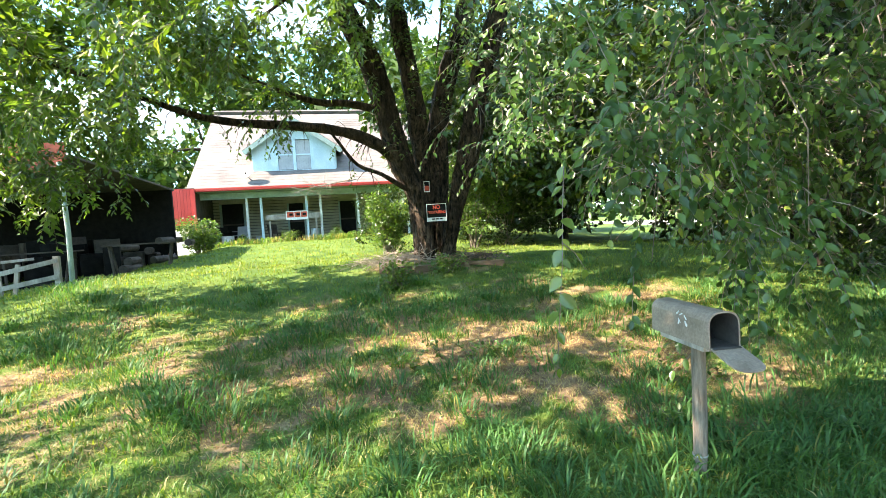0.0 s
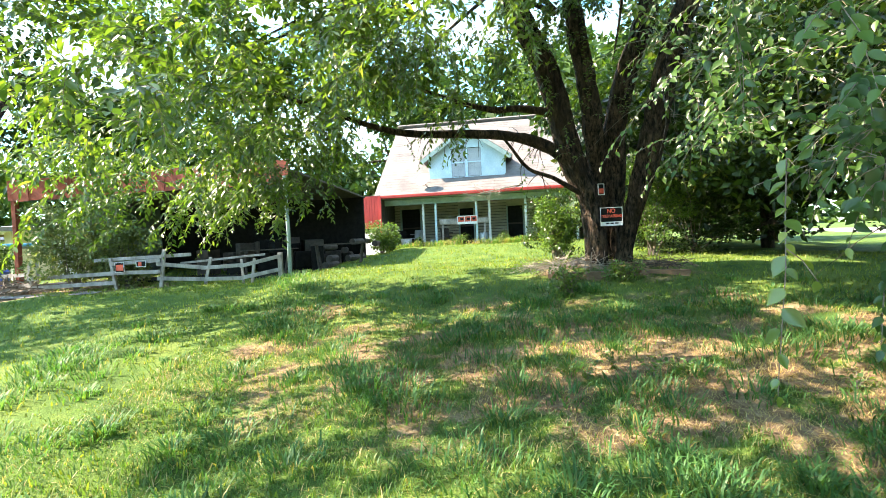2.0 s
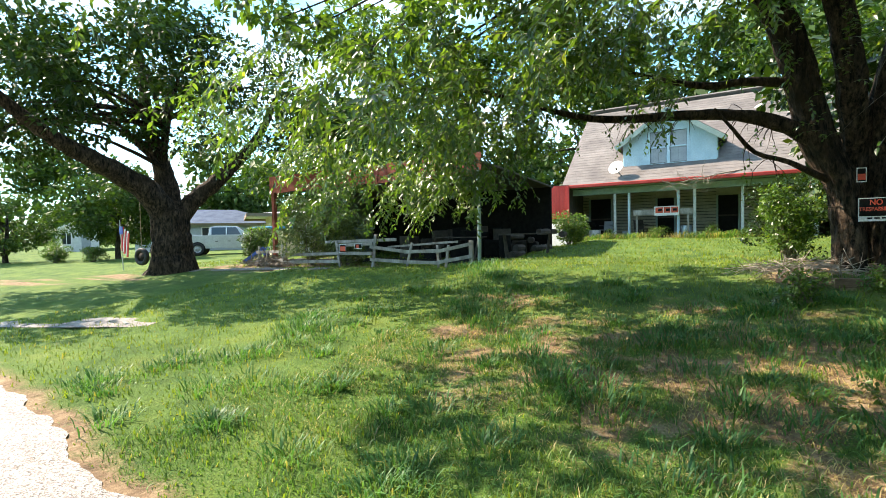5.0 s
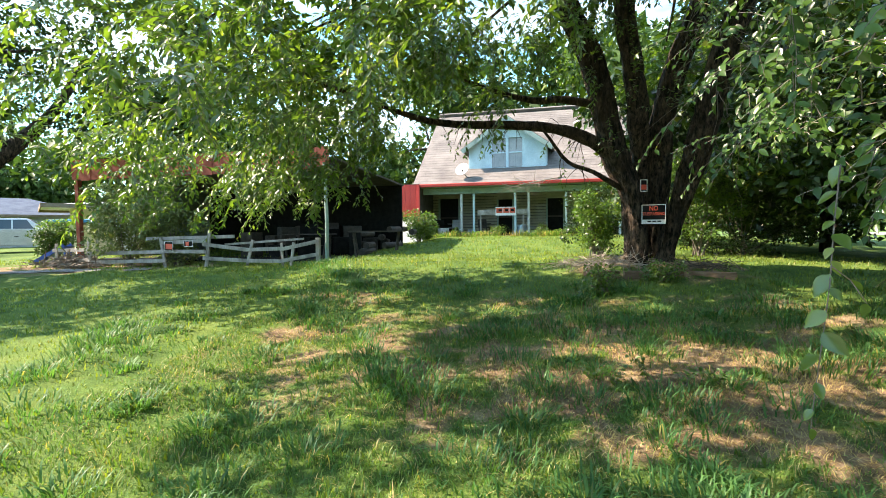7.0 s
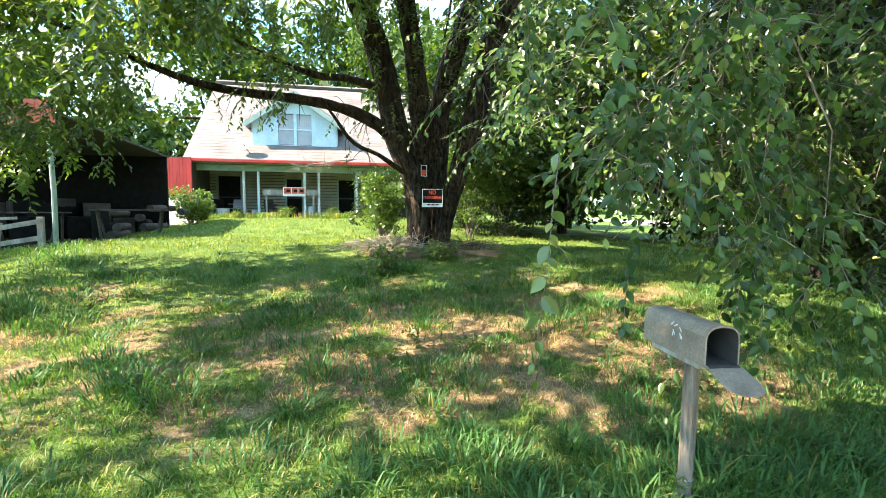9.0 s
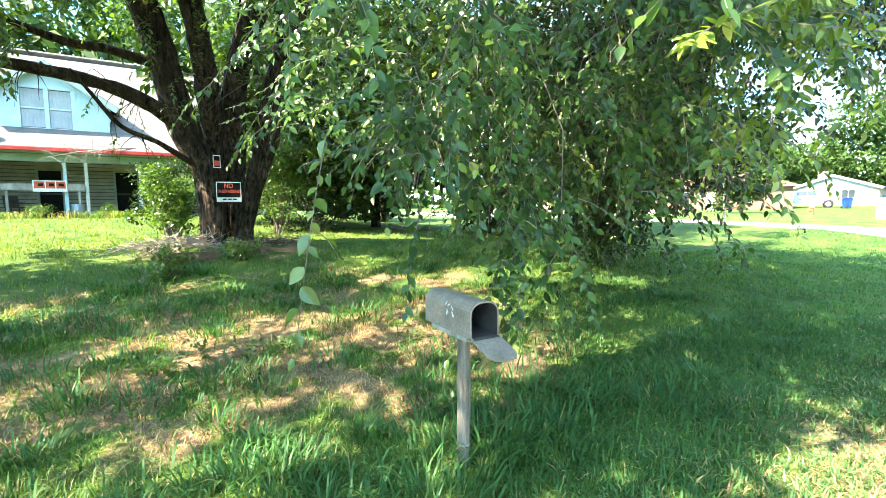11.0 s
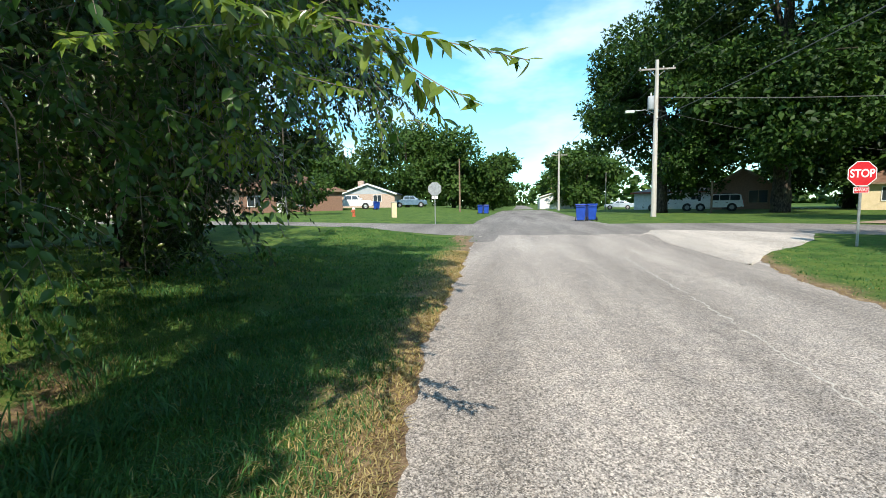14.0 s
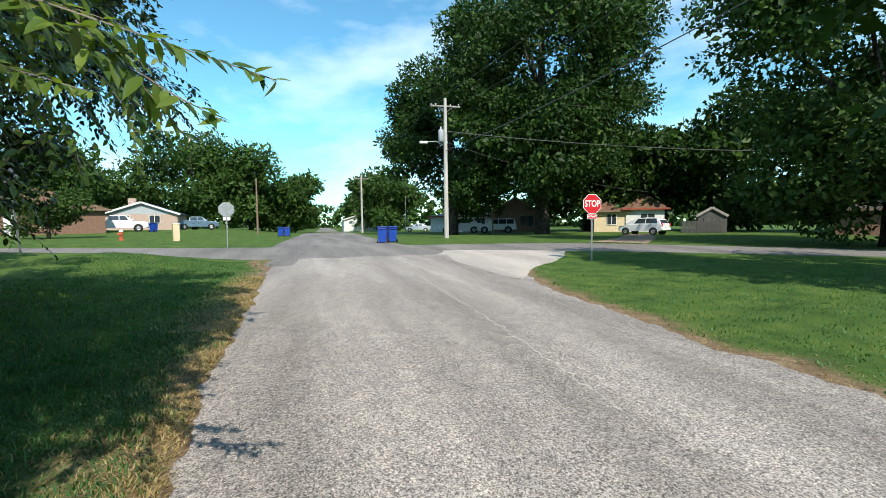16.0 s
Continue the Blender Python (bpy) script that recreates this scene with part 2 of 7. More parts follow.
def bark(name, a, b, moss=(0.10, 0.10, 0.05), groove=14.0):
    """Furrowed bark: plates parted by dark fissures, with broad stains."""
    m, nt, bs = mat_new(name)
    f = noise_fac(nt, groove, 6, 0.75, (1.0, 1.0, 0.3))
    c = ramp(nt, f, ((0.40, a), (0.50, tuple(x * 0.45 for x in b)), (0.64, b)))
    f1 = noise_fac(nt, 5.0, 5, 0.7, (1.0, 1.0, 0.55))
    c = mix(nt, 1.0, c, ramp(nt, f1, ((0.36, (0.30, 0.28, 0.27)), (0.64, (1.35, 1.30, 1.22)))), "MULTIPLY")
    f2 = noise_fac(nt, 1.1, 4, 0.6)
    c = mix(nt, ramp(nt, f2, ((0.52, (0, 0, 0)), (0.7, (0.7, 0.7, 0.7)))), c, moss)
    nt.links.new(c, bs.inputs["Base Color"])
    bs.inputs["Roughness"].default_value = 0.9
    bs.inputs["Specular IOR Level"].default_value = 0.2
    bump(nt, bs, f, 1.0, 0.09)
    return m


M = {}
M["leaf_elm"] = leafy("elm_leaf", (0.028, 0.072, 0.014), (0.108, 0.185, 0.034), (0.25, 0.30, 0.07), 0.40, 0.28, 0.65, (1.9, 1.9, 0.7))
# darkest mulberry tone: the shade inside the foliage is put into this colour
M["leaf_shade"] = leafy("mulberry_leaf_shade", (0.008, 0.023, 0.004), (0.038, 0.078, 0.012), (0.16, 0.19, 0.030), 0.20, 0.30, 0.35)
M["leaf_dark"] = leafy("oak_leaf", (0.011, 0.032, 0.007), (0.040, 0.088, 0.015), (0.085, 0.14, 0.022), 0.18, 0.55, 0.22)
M["leaf_far"] = leafy("far_leaf", (0.022, 0.055, 0.011), (0.058, 0.115, 0.020), (0.10, 0.155, 0.03), 0.22, 0.6, 0.25)
# mulberry leaf again, paler for the outer twigs that catch more light
M["leaf_near"] = leafy("broad_leaf", (0.018, 0.056, 0.011), (0.066, 0.138, 0.025), (0.20, 0.26, 0.04), 0.30, 0.32, 0.38)
M["leaf_bush"] = leafy("bush_leaf", (0.040, 0.095, 0.020), (0.108, 0.190, 0.040), (0.22, 0.26, 0.07), 0.42, 0.36, 0.55, (1.8, 1.8, 0.7))
# brightest copy of the mulberry leaf: direct sun is put into the colour
M["leaf_sunlit"] = leafy("sunlit_leaf", (0.060, 0.120, 0.024), (0.175, 0.250, 0.050), (0.32, 0.34, 0.11), 0.44, 0.24, 0.65, (1.6, 1.6, 0.6))
M["bark_elm"] = bark("elm_bark", (0.005, 0.004, 0.003), (0.135, 0.098, 0.070), (0.040, 0.027, 0.014), 17.0)
M["bark_grey"] = bark("grey_bark", (0.035, 0.028, 0.022), (0.13, 0.11, 0.09))
M["twig"] = worn("twig", (0.10, 0.08, 0.06), (0.24, 0.20, 0.16), 8, 0.85)
M["deadwood"] = worn("dead_wood", (0.22, 0.18, 0.14), (0.42, 0.36, 0.30), 8, 0.9)
M["grey_wood"] = worn("weathered_wood", (0.20, 0.18, 0.16), (0.42, 0.39, 0.35), 5, 0.85, 0, (1, 1, 0.25), 50)
M["old_timber"] = worn("old_timber", (0.13, 0.075, 0.045), (0.30, 0.19, 0.12), 5, 0.9, 0, (0.25, 1, 1), 50)
M["dark_wood"] = worn("dark_wood", (0.035, 0.028, 0.022), (0.10, 0.08, 0.065), 4, 0.85)
M["red"] = worn("red_paint", (0.42, 0.025, 0.02), (0.55, 0.05, 0.035), 3, 0.65, 0, (1, 1, 0.3), 40)
M["rust_red"] = worn("rust_red", (0.25, 0.05, 0.03), (0.40, 0.09, 0.05), 5, 0.8)
M["blue_siding"] = worn("pale_blue_paint", (0.42, 0.60, 0.68), (0.56, 0.72, 0.78), 2, 0.6, 0, None, 40, 0.1)
M["green_trim"] = worn("green_trim", (0.22, 0.31, 0.28), (0.33, 0.42, 0.37), 4, 0.7)
M["tan"] = worn("tan_siding", (0.30, 0.27, 0.20), (0.42, 0.38, 0.28), 3, 0.75)
M["white"] = worn("white_paint", (0.62, 0.62, 0.60), (0.80, 0.80, 0.78), 3, 0.55, 0, None, 40, 0.08)
M["white_trim"] = worn("chalky_trim", (0.50, 0.52, 0.50), (0.70, 0.72, 0.70), 5, 0.7)
M["shingle"] = worn("roof_shingle", (0.135, 0.122, 0.115), (0.225, 0.205, 0.19), 0.9, 0.9, 0, None, 30, 0.4, 0.02)
M["shingle_brown"] = worn("brown_shingle", (0.13, 0.075, 0.05), (0.22, 0.13, 0.09), 1.5, 0.9)
M["shingle_blue"] = worn("blue_grey_shingle", (0.055, 0.08, 0.125), (0.10, 0.135, 0.19), 1.5, 0.9)
for k in ("shingle", "shingle_brown", "shingle_blue"):
    M[k].node_tree.nodes["Principled BSDF"].inputs["Specular IOR Level"].default_value = 0.1
# dull near-black, also used where deep shade is put into the colour
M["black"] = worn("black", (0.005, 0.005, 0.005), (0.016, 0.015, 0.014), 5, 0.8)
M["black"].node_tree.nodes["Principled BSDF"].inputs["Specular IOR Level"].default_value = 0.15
M["rubber"] = worn("rubber", (0.012, 0.012, 0.012), (0.03, 0.03, 0.03), 8, 0.7)
M["chrome"] = worn("bright_metal", (0.5, 0.5, 0.5), (0.65, 0.65, 0.65), 5, 0.25, 1.0, None, 60, 0.05)
M["galv"] = worn("galvanised_steel", (0.30, 0.31, 0.31), (0.46, 0.47, 0.47), 9, 0.45, 0.85)
M["mailbox"] = worn("grey_mailbox_paint", (0.185, 0.142, 0.110), (0.295, 0.236, 0.190), 7, 0.68, 0.0, None, 70, 0.12)
M["old_post"] = worn("old_grey_post", (0.10, 0.08, 0.06), (0.26, 0.215, 0.17), 6, 0.9, 0, (6, 6, 0.6), 40, 0.5, 0.01)
# darkened for the shade within the box; flange and hinges share it
M["mailbox_in"] = worn("mailbox_inside", (0.028, 0.026, 0.024), (0.06, 0.057, 0.053), 7, 0.7)
M["concrete"] = worn("concrete", (0.32, 0.31, 0.29), (0.48, 0.46, 0.43), 2.5, 0.9, 0, None, 40)
M["bin_blue"] = worn("blue_plastic", (0.008, 0.045, 0.30), (0.012, 0.07, 0.42), 3, 0.45, 0, None, 40, 0.05)
M["silver"] = worn("silver_car_paint", (0.55, 0.56, 0.56), (0.66, 0.67, 0.67), 2, 0.25, 0.3, None, 30, 0.0)
M["white_car"] = worn("white_car_paint", (0.72, 0.72, 0.72), (0.80, 0.80, 0.80), 2, 0.2, 0, None, 30, 0.0)
M["pale_car"] = worn("pale_blue_car_paint", (0.42, 0.50, 0.56), (0.50, 0.57, 0.62), 2, 0.25, 0.2, None, 30, 0.0)
M["blue_car"] = worn("slate_blue_car_paint", (0.10, 0.16, 0.22), (0.15, 0.22, 0.28), 2, 0.25, 0.3, None, 30, 0.0)
M["pole_wood"] = worn("pale_pole_wood", (0.38, 0.36, 0.33), (0.58, 0.55, 0.50), 2.0, 0.85, 0, (4, 4, 0.4), 30)
M["brown_pole"] = worn("brown_pole_wood", (0.16, 0.11, 0.07), (0.26, 0.19, 0.13), 3, 0.85)
M["brick"] = worn("pale_brick", (0.34, 0.20, 0.14), (0.58, 0.50, 0.42), 9, 0.85, 0, None, 20)
M["brown_brick"] = worn("brown_brick", (0.16, 0.09, 0.06), (0.26, 0.15, 0.10), 6, 0.85)
M["cream"] = worn("cream_siding", (0.62, 0.50, 0.30), (0.72, 0.60, 0.40), 2, 0.7)
M["grey_wall"] = worn("grey_blue_siding", (0.33, 0.36, 0.38), (0.42, 0.45, 0.47), 2, 0.7)
M["wire"] = worn("grey_cable", (0.06, 0.06, 0.06), (0.12, 0.12, 0.12), 3, 0.7)
M["sign_red"] = worn("red_sheeting", (0.52, 0.010, 0.018), (0.60, 0.016, 0.024), 4, 0.4, 0, None, 50, 0.02)
M["sign_orange"] = worn("orange_red_ink", (0.60, 0.07, 0.03), (0.68, 0.10, 0.05), 4, 0.5, 0, None, 50, 0.02)
M["sign_white"] = worn("white_sheeting", (0.74, 0.74, 0.73), (0.82, 0.82, 0.81), 4, 0.45, 0, None, 50, 0.02)
M["hydrant"] = worn("orange_red_hydrant_paint", (0.48, 0.09, 0.04), (0.58, 0.14, 0.06), 6, 0.5)
M["tarp_blue"] = worn("bright_blue_tarp", (0.03, 0.28, 0.55), (0.06, 0.40, 0.70), 5, 0.5)
M["slide_blue"] = worn("blue_toy_plastic", (0.02, 0.06, 0.32), (0.04, 0.10, 0.42), 5, 0.45)


def glass_mat():
    m, nt, bs = mat_new("window_glass")
    bs.inputs["Base Color"].default_value = (0.03, 0.04, 0.045, 1)
    bs.inputs["Roughness"].default_value = 0.04
    bs.inputs["Specular IOR Level"].default_value = 0.9
    return m


M["glass"] = glass_mat()


def soil_mat():
    m, nt, bs = mat_new("lawn_soil")
    at = nt.nodes.new("ShaderNodeAttribute")
    at.attribute_name = "bare"
    f1 = noise_fac(nt, 1.3, 5, 0.65)
    green = ramp(nt, f1, ((0.3, (0.034, 0.076, 0.017)), (0.5, (0.074, 0.136, 0.029)), (0.72, (0.130, 0.180, 0.040))))
    f2 = noise_fac(nt, 55, 4, 0.75)
    green = mix(nt, 1.0, green, ramp(nt, f2, ((0.3, (0.35, 0.38, 0.38)), (0.7, (1.5, 1.45, 1.3)))), "MULTIPLY")
    f3 = noise_fac(nt, 3.5, 6, 0.7)
    f3 = mix(nt, 0.45, f3, noise_fac(nt, 26, 5, 0.8, (1.0, 0.35, 1.0)))
    soil = ramp(nt, f3, ((0.32, (0.070, 0.046, 0.030)), (0.5, (0.24, 0.165, 0.098)), (0.68, (0.44, 0.35, 0.215))))
    f4 = noise_fac(nt, 38, 5, 0.8)
    soil = mix(nt, 1.0, soil, ramp(nt, f4, ((0.3, (0.55, 0.52, 0.5)), (0.7, (1.25, 1.25, 1.25)))), "MULTIPLY")
    s = nt.nodes.new("ShaderNodeMath")
    s.operation = "MULTIPLY_ADD"
    nt.links.new(f4, s.inputs[0])
    s.inputs[1].default_value = 0.9
    nt.links.new(at.outputs["Fac"], s.inputs[2])
    k = ramp(nt, s.outputs[0], ((0.62, (0, 0, 0)), (0.95, (1, 1, 1))))
    nt.links.new(mix(nt, k, green, soil), bs.inputs["Base Color"])
    bs.inputs["Roughness"].default_value = 0.95
    bs.inputs["Specular IOR Level"].default_value = 0.15
    bump(nt, bs, f4, 0.7, 0.03)
    return m


def road_mat(name, dark, light, speck=260.0, patch=(0.75, 1.15)):
    m, nt, bs = mat_new(name)
    tc = nt.nodes.new("ShaderNodeTexCoord")
    v = nt.nodes.new("ShaderNodeTexVoronoi")
    v.inputs["Scale"].default_value = speck / 4
    nt.links.new(tc.outputs["Object"], v.inputs["Vector"])
    sep = nt.nodes.new("ShaderNodeSeparateColor")
    nt.links.new(v.outputs["Color"], sep.inputs[0])
    mid = tuple((a + b) / 2 for a, b in zip(dark, light))
    c = ramp(nt, sep.outputs[0], ((0.0, dark), (0.5, mid), (1.0, light)))
    f = noise_fac(nt, 0.75, 5, 0.6, (0.12, 1, 1))
    c = mix(nt, 1.0, c, ramp(nt, f, ((0.32, (patch[0],) * 3), (0.68, (patch[1],) * 3))), "MULTIPLY")
    f2 = noise_fac(nt, 5.0, 5, 0.7)
    c = mix(nt, 1.0, c, ramp(nt, f2, ((0.3, (0.78, 0.78, 0.80)), (0.7, (1.14, 1.11, 1.08)))), "MULTIPLY")
    f3 = noise_fac(nt, 34.0, 3, 0.75)
    c = mix(nt, 1.0, c, ramp(nt, f3, ((0.36, (0.60, 0.58, 0.57)), (0.5, (1.0, 0.97, 0.95)), (0.66, (1.30, 1.26, 1.22)))), "MULTIPLY")
    nt.links.new(c, bs.inputs["Base Color"])
    bs.inputs["Roughness"].default_value = 0.85
    bs.inputs["Specular IOR Level"].default_value = 0.3
    bump(nt, bs, v.outputs["Distance"], 0.6, 0.008)
    return m


M["soil"] = soil_mat()
M["seam"] = worn("pale_seam", (0.30, 0.285, 0.26), (0.62, 0.59, 0.54), 20, 0.9, 0, None, 120)
# grey boards, darkened for the tree shade that lies on the shed
M["shade_grey"] = worn("shade_grey_boards", (0.055, 0.055, 0.05), (0.12, 0.115, 0.105), 4, 0.85, 0, (1, 1, 0.25), 40)
M["leaf_pale"] = leafy("pale_leaf", (0.11, 0.15, 0.06), (0.22, 0.27, 0.12), (0.36, 0.38, 0.2), 0.4, 0.4, 0.5)
M["road"] = road_mat("chip_seal_road", (0.10, 0.094, 0.086), (0.63, 0.59, 0.54), 470.0, (0.62, 1.18))
M["asphalt"] = road_mat("grey_asphalt", (0.15, 0.144, 0.137), (0.31, 0.297, 0.28), 260.0, (0.6, 1.2))
M["gravel"] = road_mat("pale_gravel", (0.30, 0.28, 0.25), (0.68, 0.64, 0.58), 260.0)
M["drive_dirt"] = road_mat("packed_dirt", (0.20, 0.15, 0.10), (0.42, 0.33, 0.24), 200.0)


def grass_mat(name, dark, light, dry, k=0.86):
    m, nt, bs = mat_new(name)
    geo = nt.nodes.new("ShaderNodeNewGeometry")
    c = ramp(nt, geo.outputs["Random Per Island"], ((0.0, dark), (0.5, light), (k, dark), (k + 0.02, dry), (1.0, dry)))
    f = noise_fac(nt, 0.9, 4, 0.6)
    c = mix(nt, 0.9, c, ramp(nt, f, ((0.3, (0.65, 0.72, 0.7)), (0.7, (1.3, 1.2, 1.05)))), "MULTIPLY")
    nt.links.new(c, bs.inputs["Base Color"])
    bs.inputs["Roughness"].default_value = 0.5
    bs.inputs["Specular IOR Level"].default_value = 0.35
    tr = nt.nodes.new("ShaderNodeBsdfTranslucent")
    nt.links.new(mix(nt, 1.0, c, (1.4, 1.4, 0.6), "MULTIPLY"), tr.inputs["Color"])
    ms = nt.nodes.new("ShaderNodeMixShader")
    ms.inputs[0].default_value = 0.42
    nt.links.new(bs.outputs[0], ms.inputs[1])
    nt.links.new(tr.outputs[0], ms.inputs[2])
    nt.links.new(ms.outputs[0], nt.nodes["Material Output"].inputs["Surface"])
    return m


M["grass"] = grass_mat("grass_blade", (0.080, 0.140, 0.022), (0.195, 0.268, 0.044), (0.27, 0.25, 0.09), 0.93)
M["grass_tall"] = grass_mat("coarse_grass_blade", (0.028, 0.108, 0.034), (0.092, 0.218, 0.064), (0.28, 0.26, 0.08), 0.96)
M["grass_cool"] = grass_mat("fresh_grass_blade", (0.050, 0.130, 0.030), (0.130, 0.242, 0.060), (0.32, 0.28, 0.13), 0.92)
M["straw"] = grass_mat("dry_grass", (0.34, 0.27, 0.13), (0.52, 0.43, 0.24), (0.20, 0.14, 0.08), 0.8)


# ---- ground and roads ----
def spaced(*runs):
    out = []
    for a, b, n in runs:
        out += list(np.linspace(a, b, n, endpoint=False))
    return np.array(out + [runs[-1][1]])


gx = spaced((-900, -80, 8), (-80, -16, 32), (-16, -6, 50), (-6, 9, 105), (9, 20, 46), (20, 70, 50), (70, 900, 14))
gy = spaced((-900, -60, 8), (-60, -10, 34), (-10, -4, 26), (-4, 0, 14), (0, 9, 74), (9, 14, 28), (14, 40, 32), (40, 900, 12))
X, Y = np.meshgrid(gx, gy, indexing="ij")
Z = ground(X, Y)
on_road = (Y < edge_n(X) - 0.1) & (Y > edge_s(X) + 0.1) & (X < 19)
Z = np.where(on_road, Z - 0.03, Z)
gv = np.stack([X, Y, Z], -1).reshape(-1, 3)
na, nb = len(gx), len(gy)
ii = (np.arange(na - 1)[:, None] * nb + np.arange(nb - 1)[None]).ravel()
gt = np.concatenate([np.stack([ii, ii + nb, ii + nb + 1], 1), np.stack([ii, ii + nb + 1, ii + 1], 1)])
gme = tri_mesh("ground", gv, gt)
gme.polygons.foreach_set("use_smooth", [True] * len(gme.polygons))
at = gme.attributes.new("bare", "FLOAT", "POINT")
at.data.foreach_set("value", bare(gv[:, 0], gv[:, 1]).astype(np.float32))
tagged(link("ground", gme, M["soil"]), "rising lawn of green grass with bare brown soil patches", "ground", kind="structure")


def strip(name, left, right, mat, lift, across=8):
    """A road surface between two lines of points."""
    n = len(left)
    vs = []
    for a, b in zip(left, right):
        for j in range(across + 1):
            t = j / across
            x, y = a[0] + (b[0] - a[0]) * t, a[1] + (b[1] - a[1]) * t
            vs.append((x, y, float(ground(x, y, False)) + lift * min(1.0, 6 * min(t, 1 - t) + 0.15)))
    t = []
    for i in range(n - 1):
        for j in range(across):
            q = i * (across + 1) + j
            t += [(q, q + across + 1, q + across + 2), (q, q + across + 2, q + 1)]
    me = tri_mesh(name, vs, t)
    me.polygons.foreach_set("use_smooth", [True] * len(me.polygons))
    return link(name, me, mat)


rx = np.concatenate([np.arange(-80, -10, 1.5), np.arange(-10, 14, 0.08), np.arange(14, 20, 0.4)])
road_ob = tagged(strip("road", [(x, float(edge_n(x))) for x in rx], [(x, float(edge_s(x))) for x in rx], M["road"], 0.030, 24), "worn grey chip-seal street with ragged edges", "road", kind="structure")
for v in road_ob.data.vertices:
    if v.co.x > 17:
        v.co.x += (v.co.x - 17) / 3 * (0.9 * float(wob(v.co.y, 2, 1.3)) + 0.5 * float(wob(v.co.y, 5, 0.4)))


def way(pts, step=1.0):
    p, _ = spline([(x, y, 0) for x, y in pts], step)
    return p


def road_line(name, centre, widths, mat, lift, label):
    p = way(centre)
    le, ri = [], []
    for i, c in enumerate(p):
        d = (p[min(i + 1, len(p) - 1)] - p[max(i - 1, 0)]).normalized()
        s = Vector((-d.y, d.x, 0))
        w = np.interp(i / (len(p) - 1), np.linspace(0, 1, len(widths)), widths) / 2
        w += 0.08 * float(wob(c.x, c.y, 0.7))
        le.append(c + s * w)
        ri.append(c - s * w)
    return tagged(strip(name, le, ri, mat, lift), label, "road", kind="structure")


road_line("road_cross", ((40, 90), (32.5, 50), (28.2, 25), (26.0, 13), (24.6, 5), (23.2, -2), (23.2, -8), (22.2, -13.4), (17.3, -19.2), (13.4, -22.9), (0, -36), (-24, -58)),
          (4.4, 4.4, 4.4, 4.4, 5.2, 8, 8, 6, 4.6, 4.4, 4.4, 4.4), M["asphalt"], 0.024, "grey asphalt side street crossing the road")
road_line("road_far", ((17, -2.2), (24, -2.0), (32, -1.5), (60, -2.2), (100, -3.2), (200, -6), (420, -10)), (7.4, 7.4, 5.8, 5.6, 5.4, 5.4, 5.4), M["asphalt"], 0.018, "grey asphalt road running on to the horizon")
road_line("gravel_corner", ((10.8, -5.05), (14.0, -5.9), (17.0, -7.1), (19.0, -7.9), (20.6, -8.6)), (0.15, 1.5, 3.7, 5.2, 6.2), M["gravel"], 0.048, "pale gravel widening at the street corner")


def seam():
    pts, _ = spline([(3.0, -2.2, 0), (4.6, -2.35, 0), (6.6, -2.5, 0), (9.0, -2.62, 0), (12.5, -2.8, 0)], 0.07)
    for k, (a, b) in enumerate(((0, 34), (37, 60), (62, 96), (99, 130))):
        run = pts[a:b]
        le = [(q.x, q.y + 0.022 + 0.045 * float(wob(q.x, 0, 0.11)) + 0.012 * float(wob(q.x, 3, 0.04))) for q in run]
        ri = [(q.x, q.y - 0.022 + 0.045 * float(wob(q.x, 0, 0.11)) - 0.012 * float(wob(q.x, 7, 0.05))) for q in run]
        tagged(strip("road_seam", le, ri, M["seam"], 0.040, 2), "pale ragged seam worn into the road", "road", kind="structure")


seam()


# ---- trees ----
def crown_points(clumps, n, rng, shell=0.55):
    """Points in ellipsoids (x, y, z, rx, ry, rz), denser towards their outsides."""
    c = np.array(clumps, float)
    vol = (c[:, 3] * c[:, 4] * c[:, 5]) ** 0.75
    pick = rng.choice(len(c), n, p=vol / vol.sum())
    d = unit(rng.normal(size=(n, 3)))
    r = rng.random(n) ** (1 / 3)
    r = shell + (1 - shell) * r
    r *= 0.82 + 0.36 * rng.random(n)
    return c[pick, :3] + d * c[pick, 3:] * r[:, None], d


def sub_clumps(clumps, per, size, rng):
    """Breaks large ellipsoids up into many small ones, with gaps between."""
    out = []
    for x, y, z, a, b, c in clumps:
        k = max(4, int(per * (a * b * c) ** (2 / 3)))
        d = unit(rng.normal(size=(k, 3)))
        r = 0.45 + 0.6 * rng.random(k) ** 0.6
        for (dx, dy, dz), q in zip(d, r):
            s = size * (0.55 + 0.9 * rng.random())
            out.append((x + dx * a * q, y + dy * b * q, z + dz * c * q, s, s, s * 0.62))
    return out


def crown(name, clumps, n, size, mat, parent, seed, per=3.0, clump=0.9, floor=None, droop=0.35, puff=0.4):
    rng = np.random.default_rng(seed)
    small = sub_clumps(clumps, per, clump, rng)
    p, out = crown_points(small, n, rng)
    if floor is not None:
        keep = p[:, 2] > floor
        p, out = p[keep], out[keep]
    n = len(p)
    d = out * 0.7 + rng.normal(size=(n, 3)) * 0.6 + np.array((0, 0, -droop))
    nrm = rng.normal(size=(n, 3)) * 0.55 / (1 + puff) + np.array((0, 0, 1.0)) * (1.0 if puff < 1 else 0.45) + out * puff
    L = size * (0.6 + 0.8 * rng.random(n))
    me = leaf_mesh(name, p, d, nrm, L, L * 0.55)
    ob = link(name, me, mat, parent)
    return ob, small


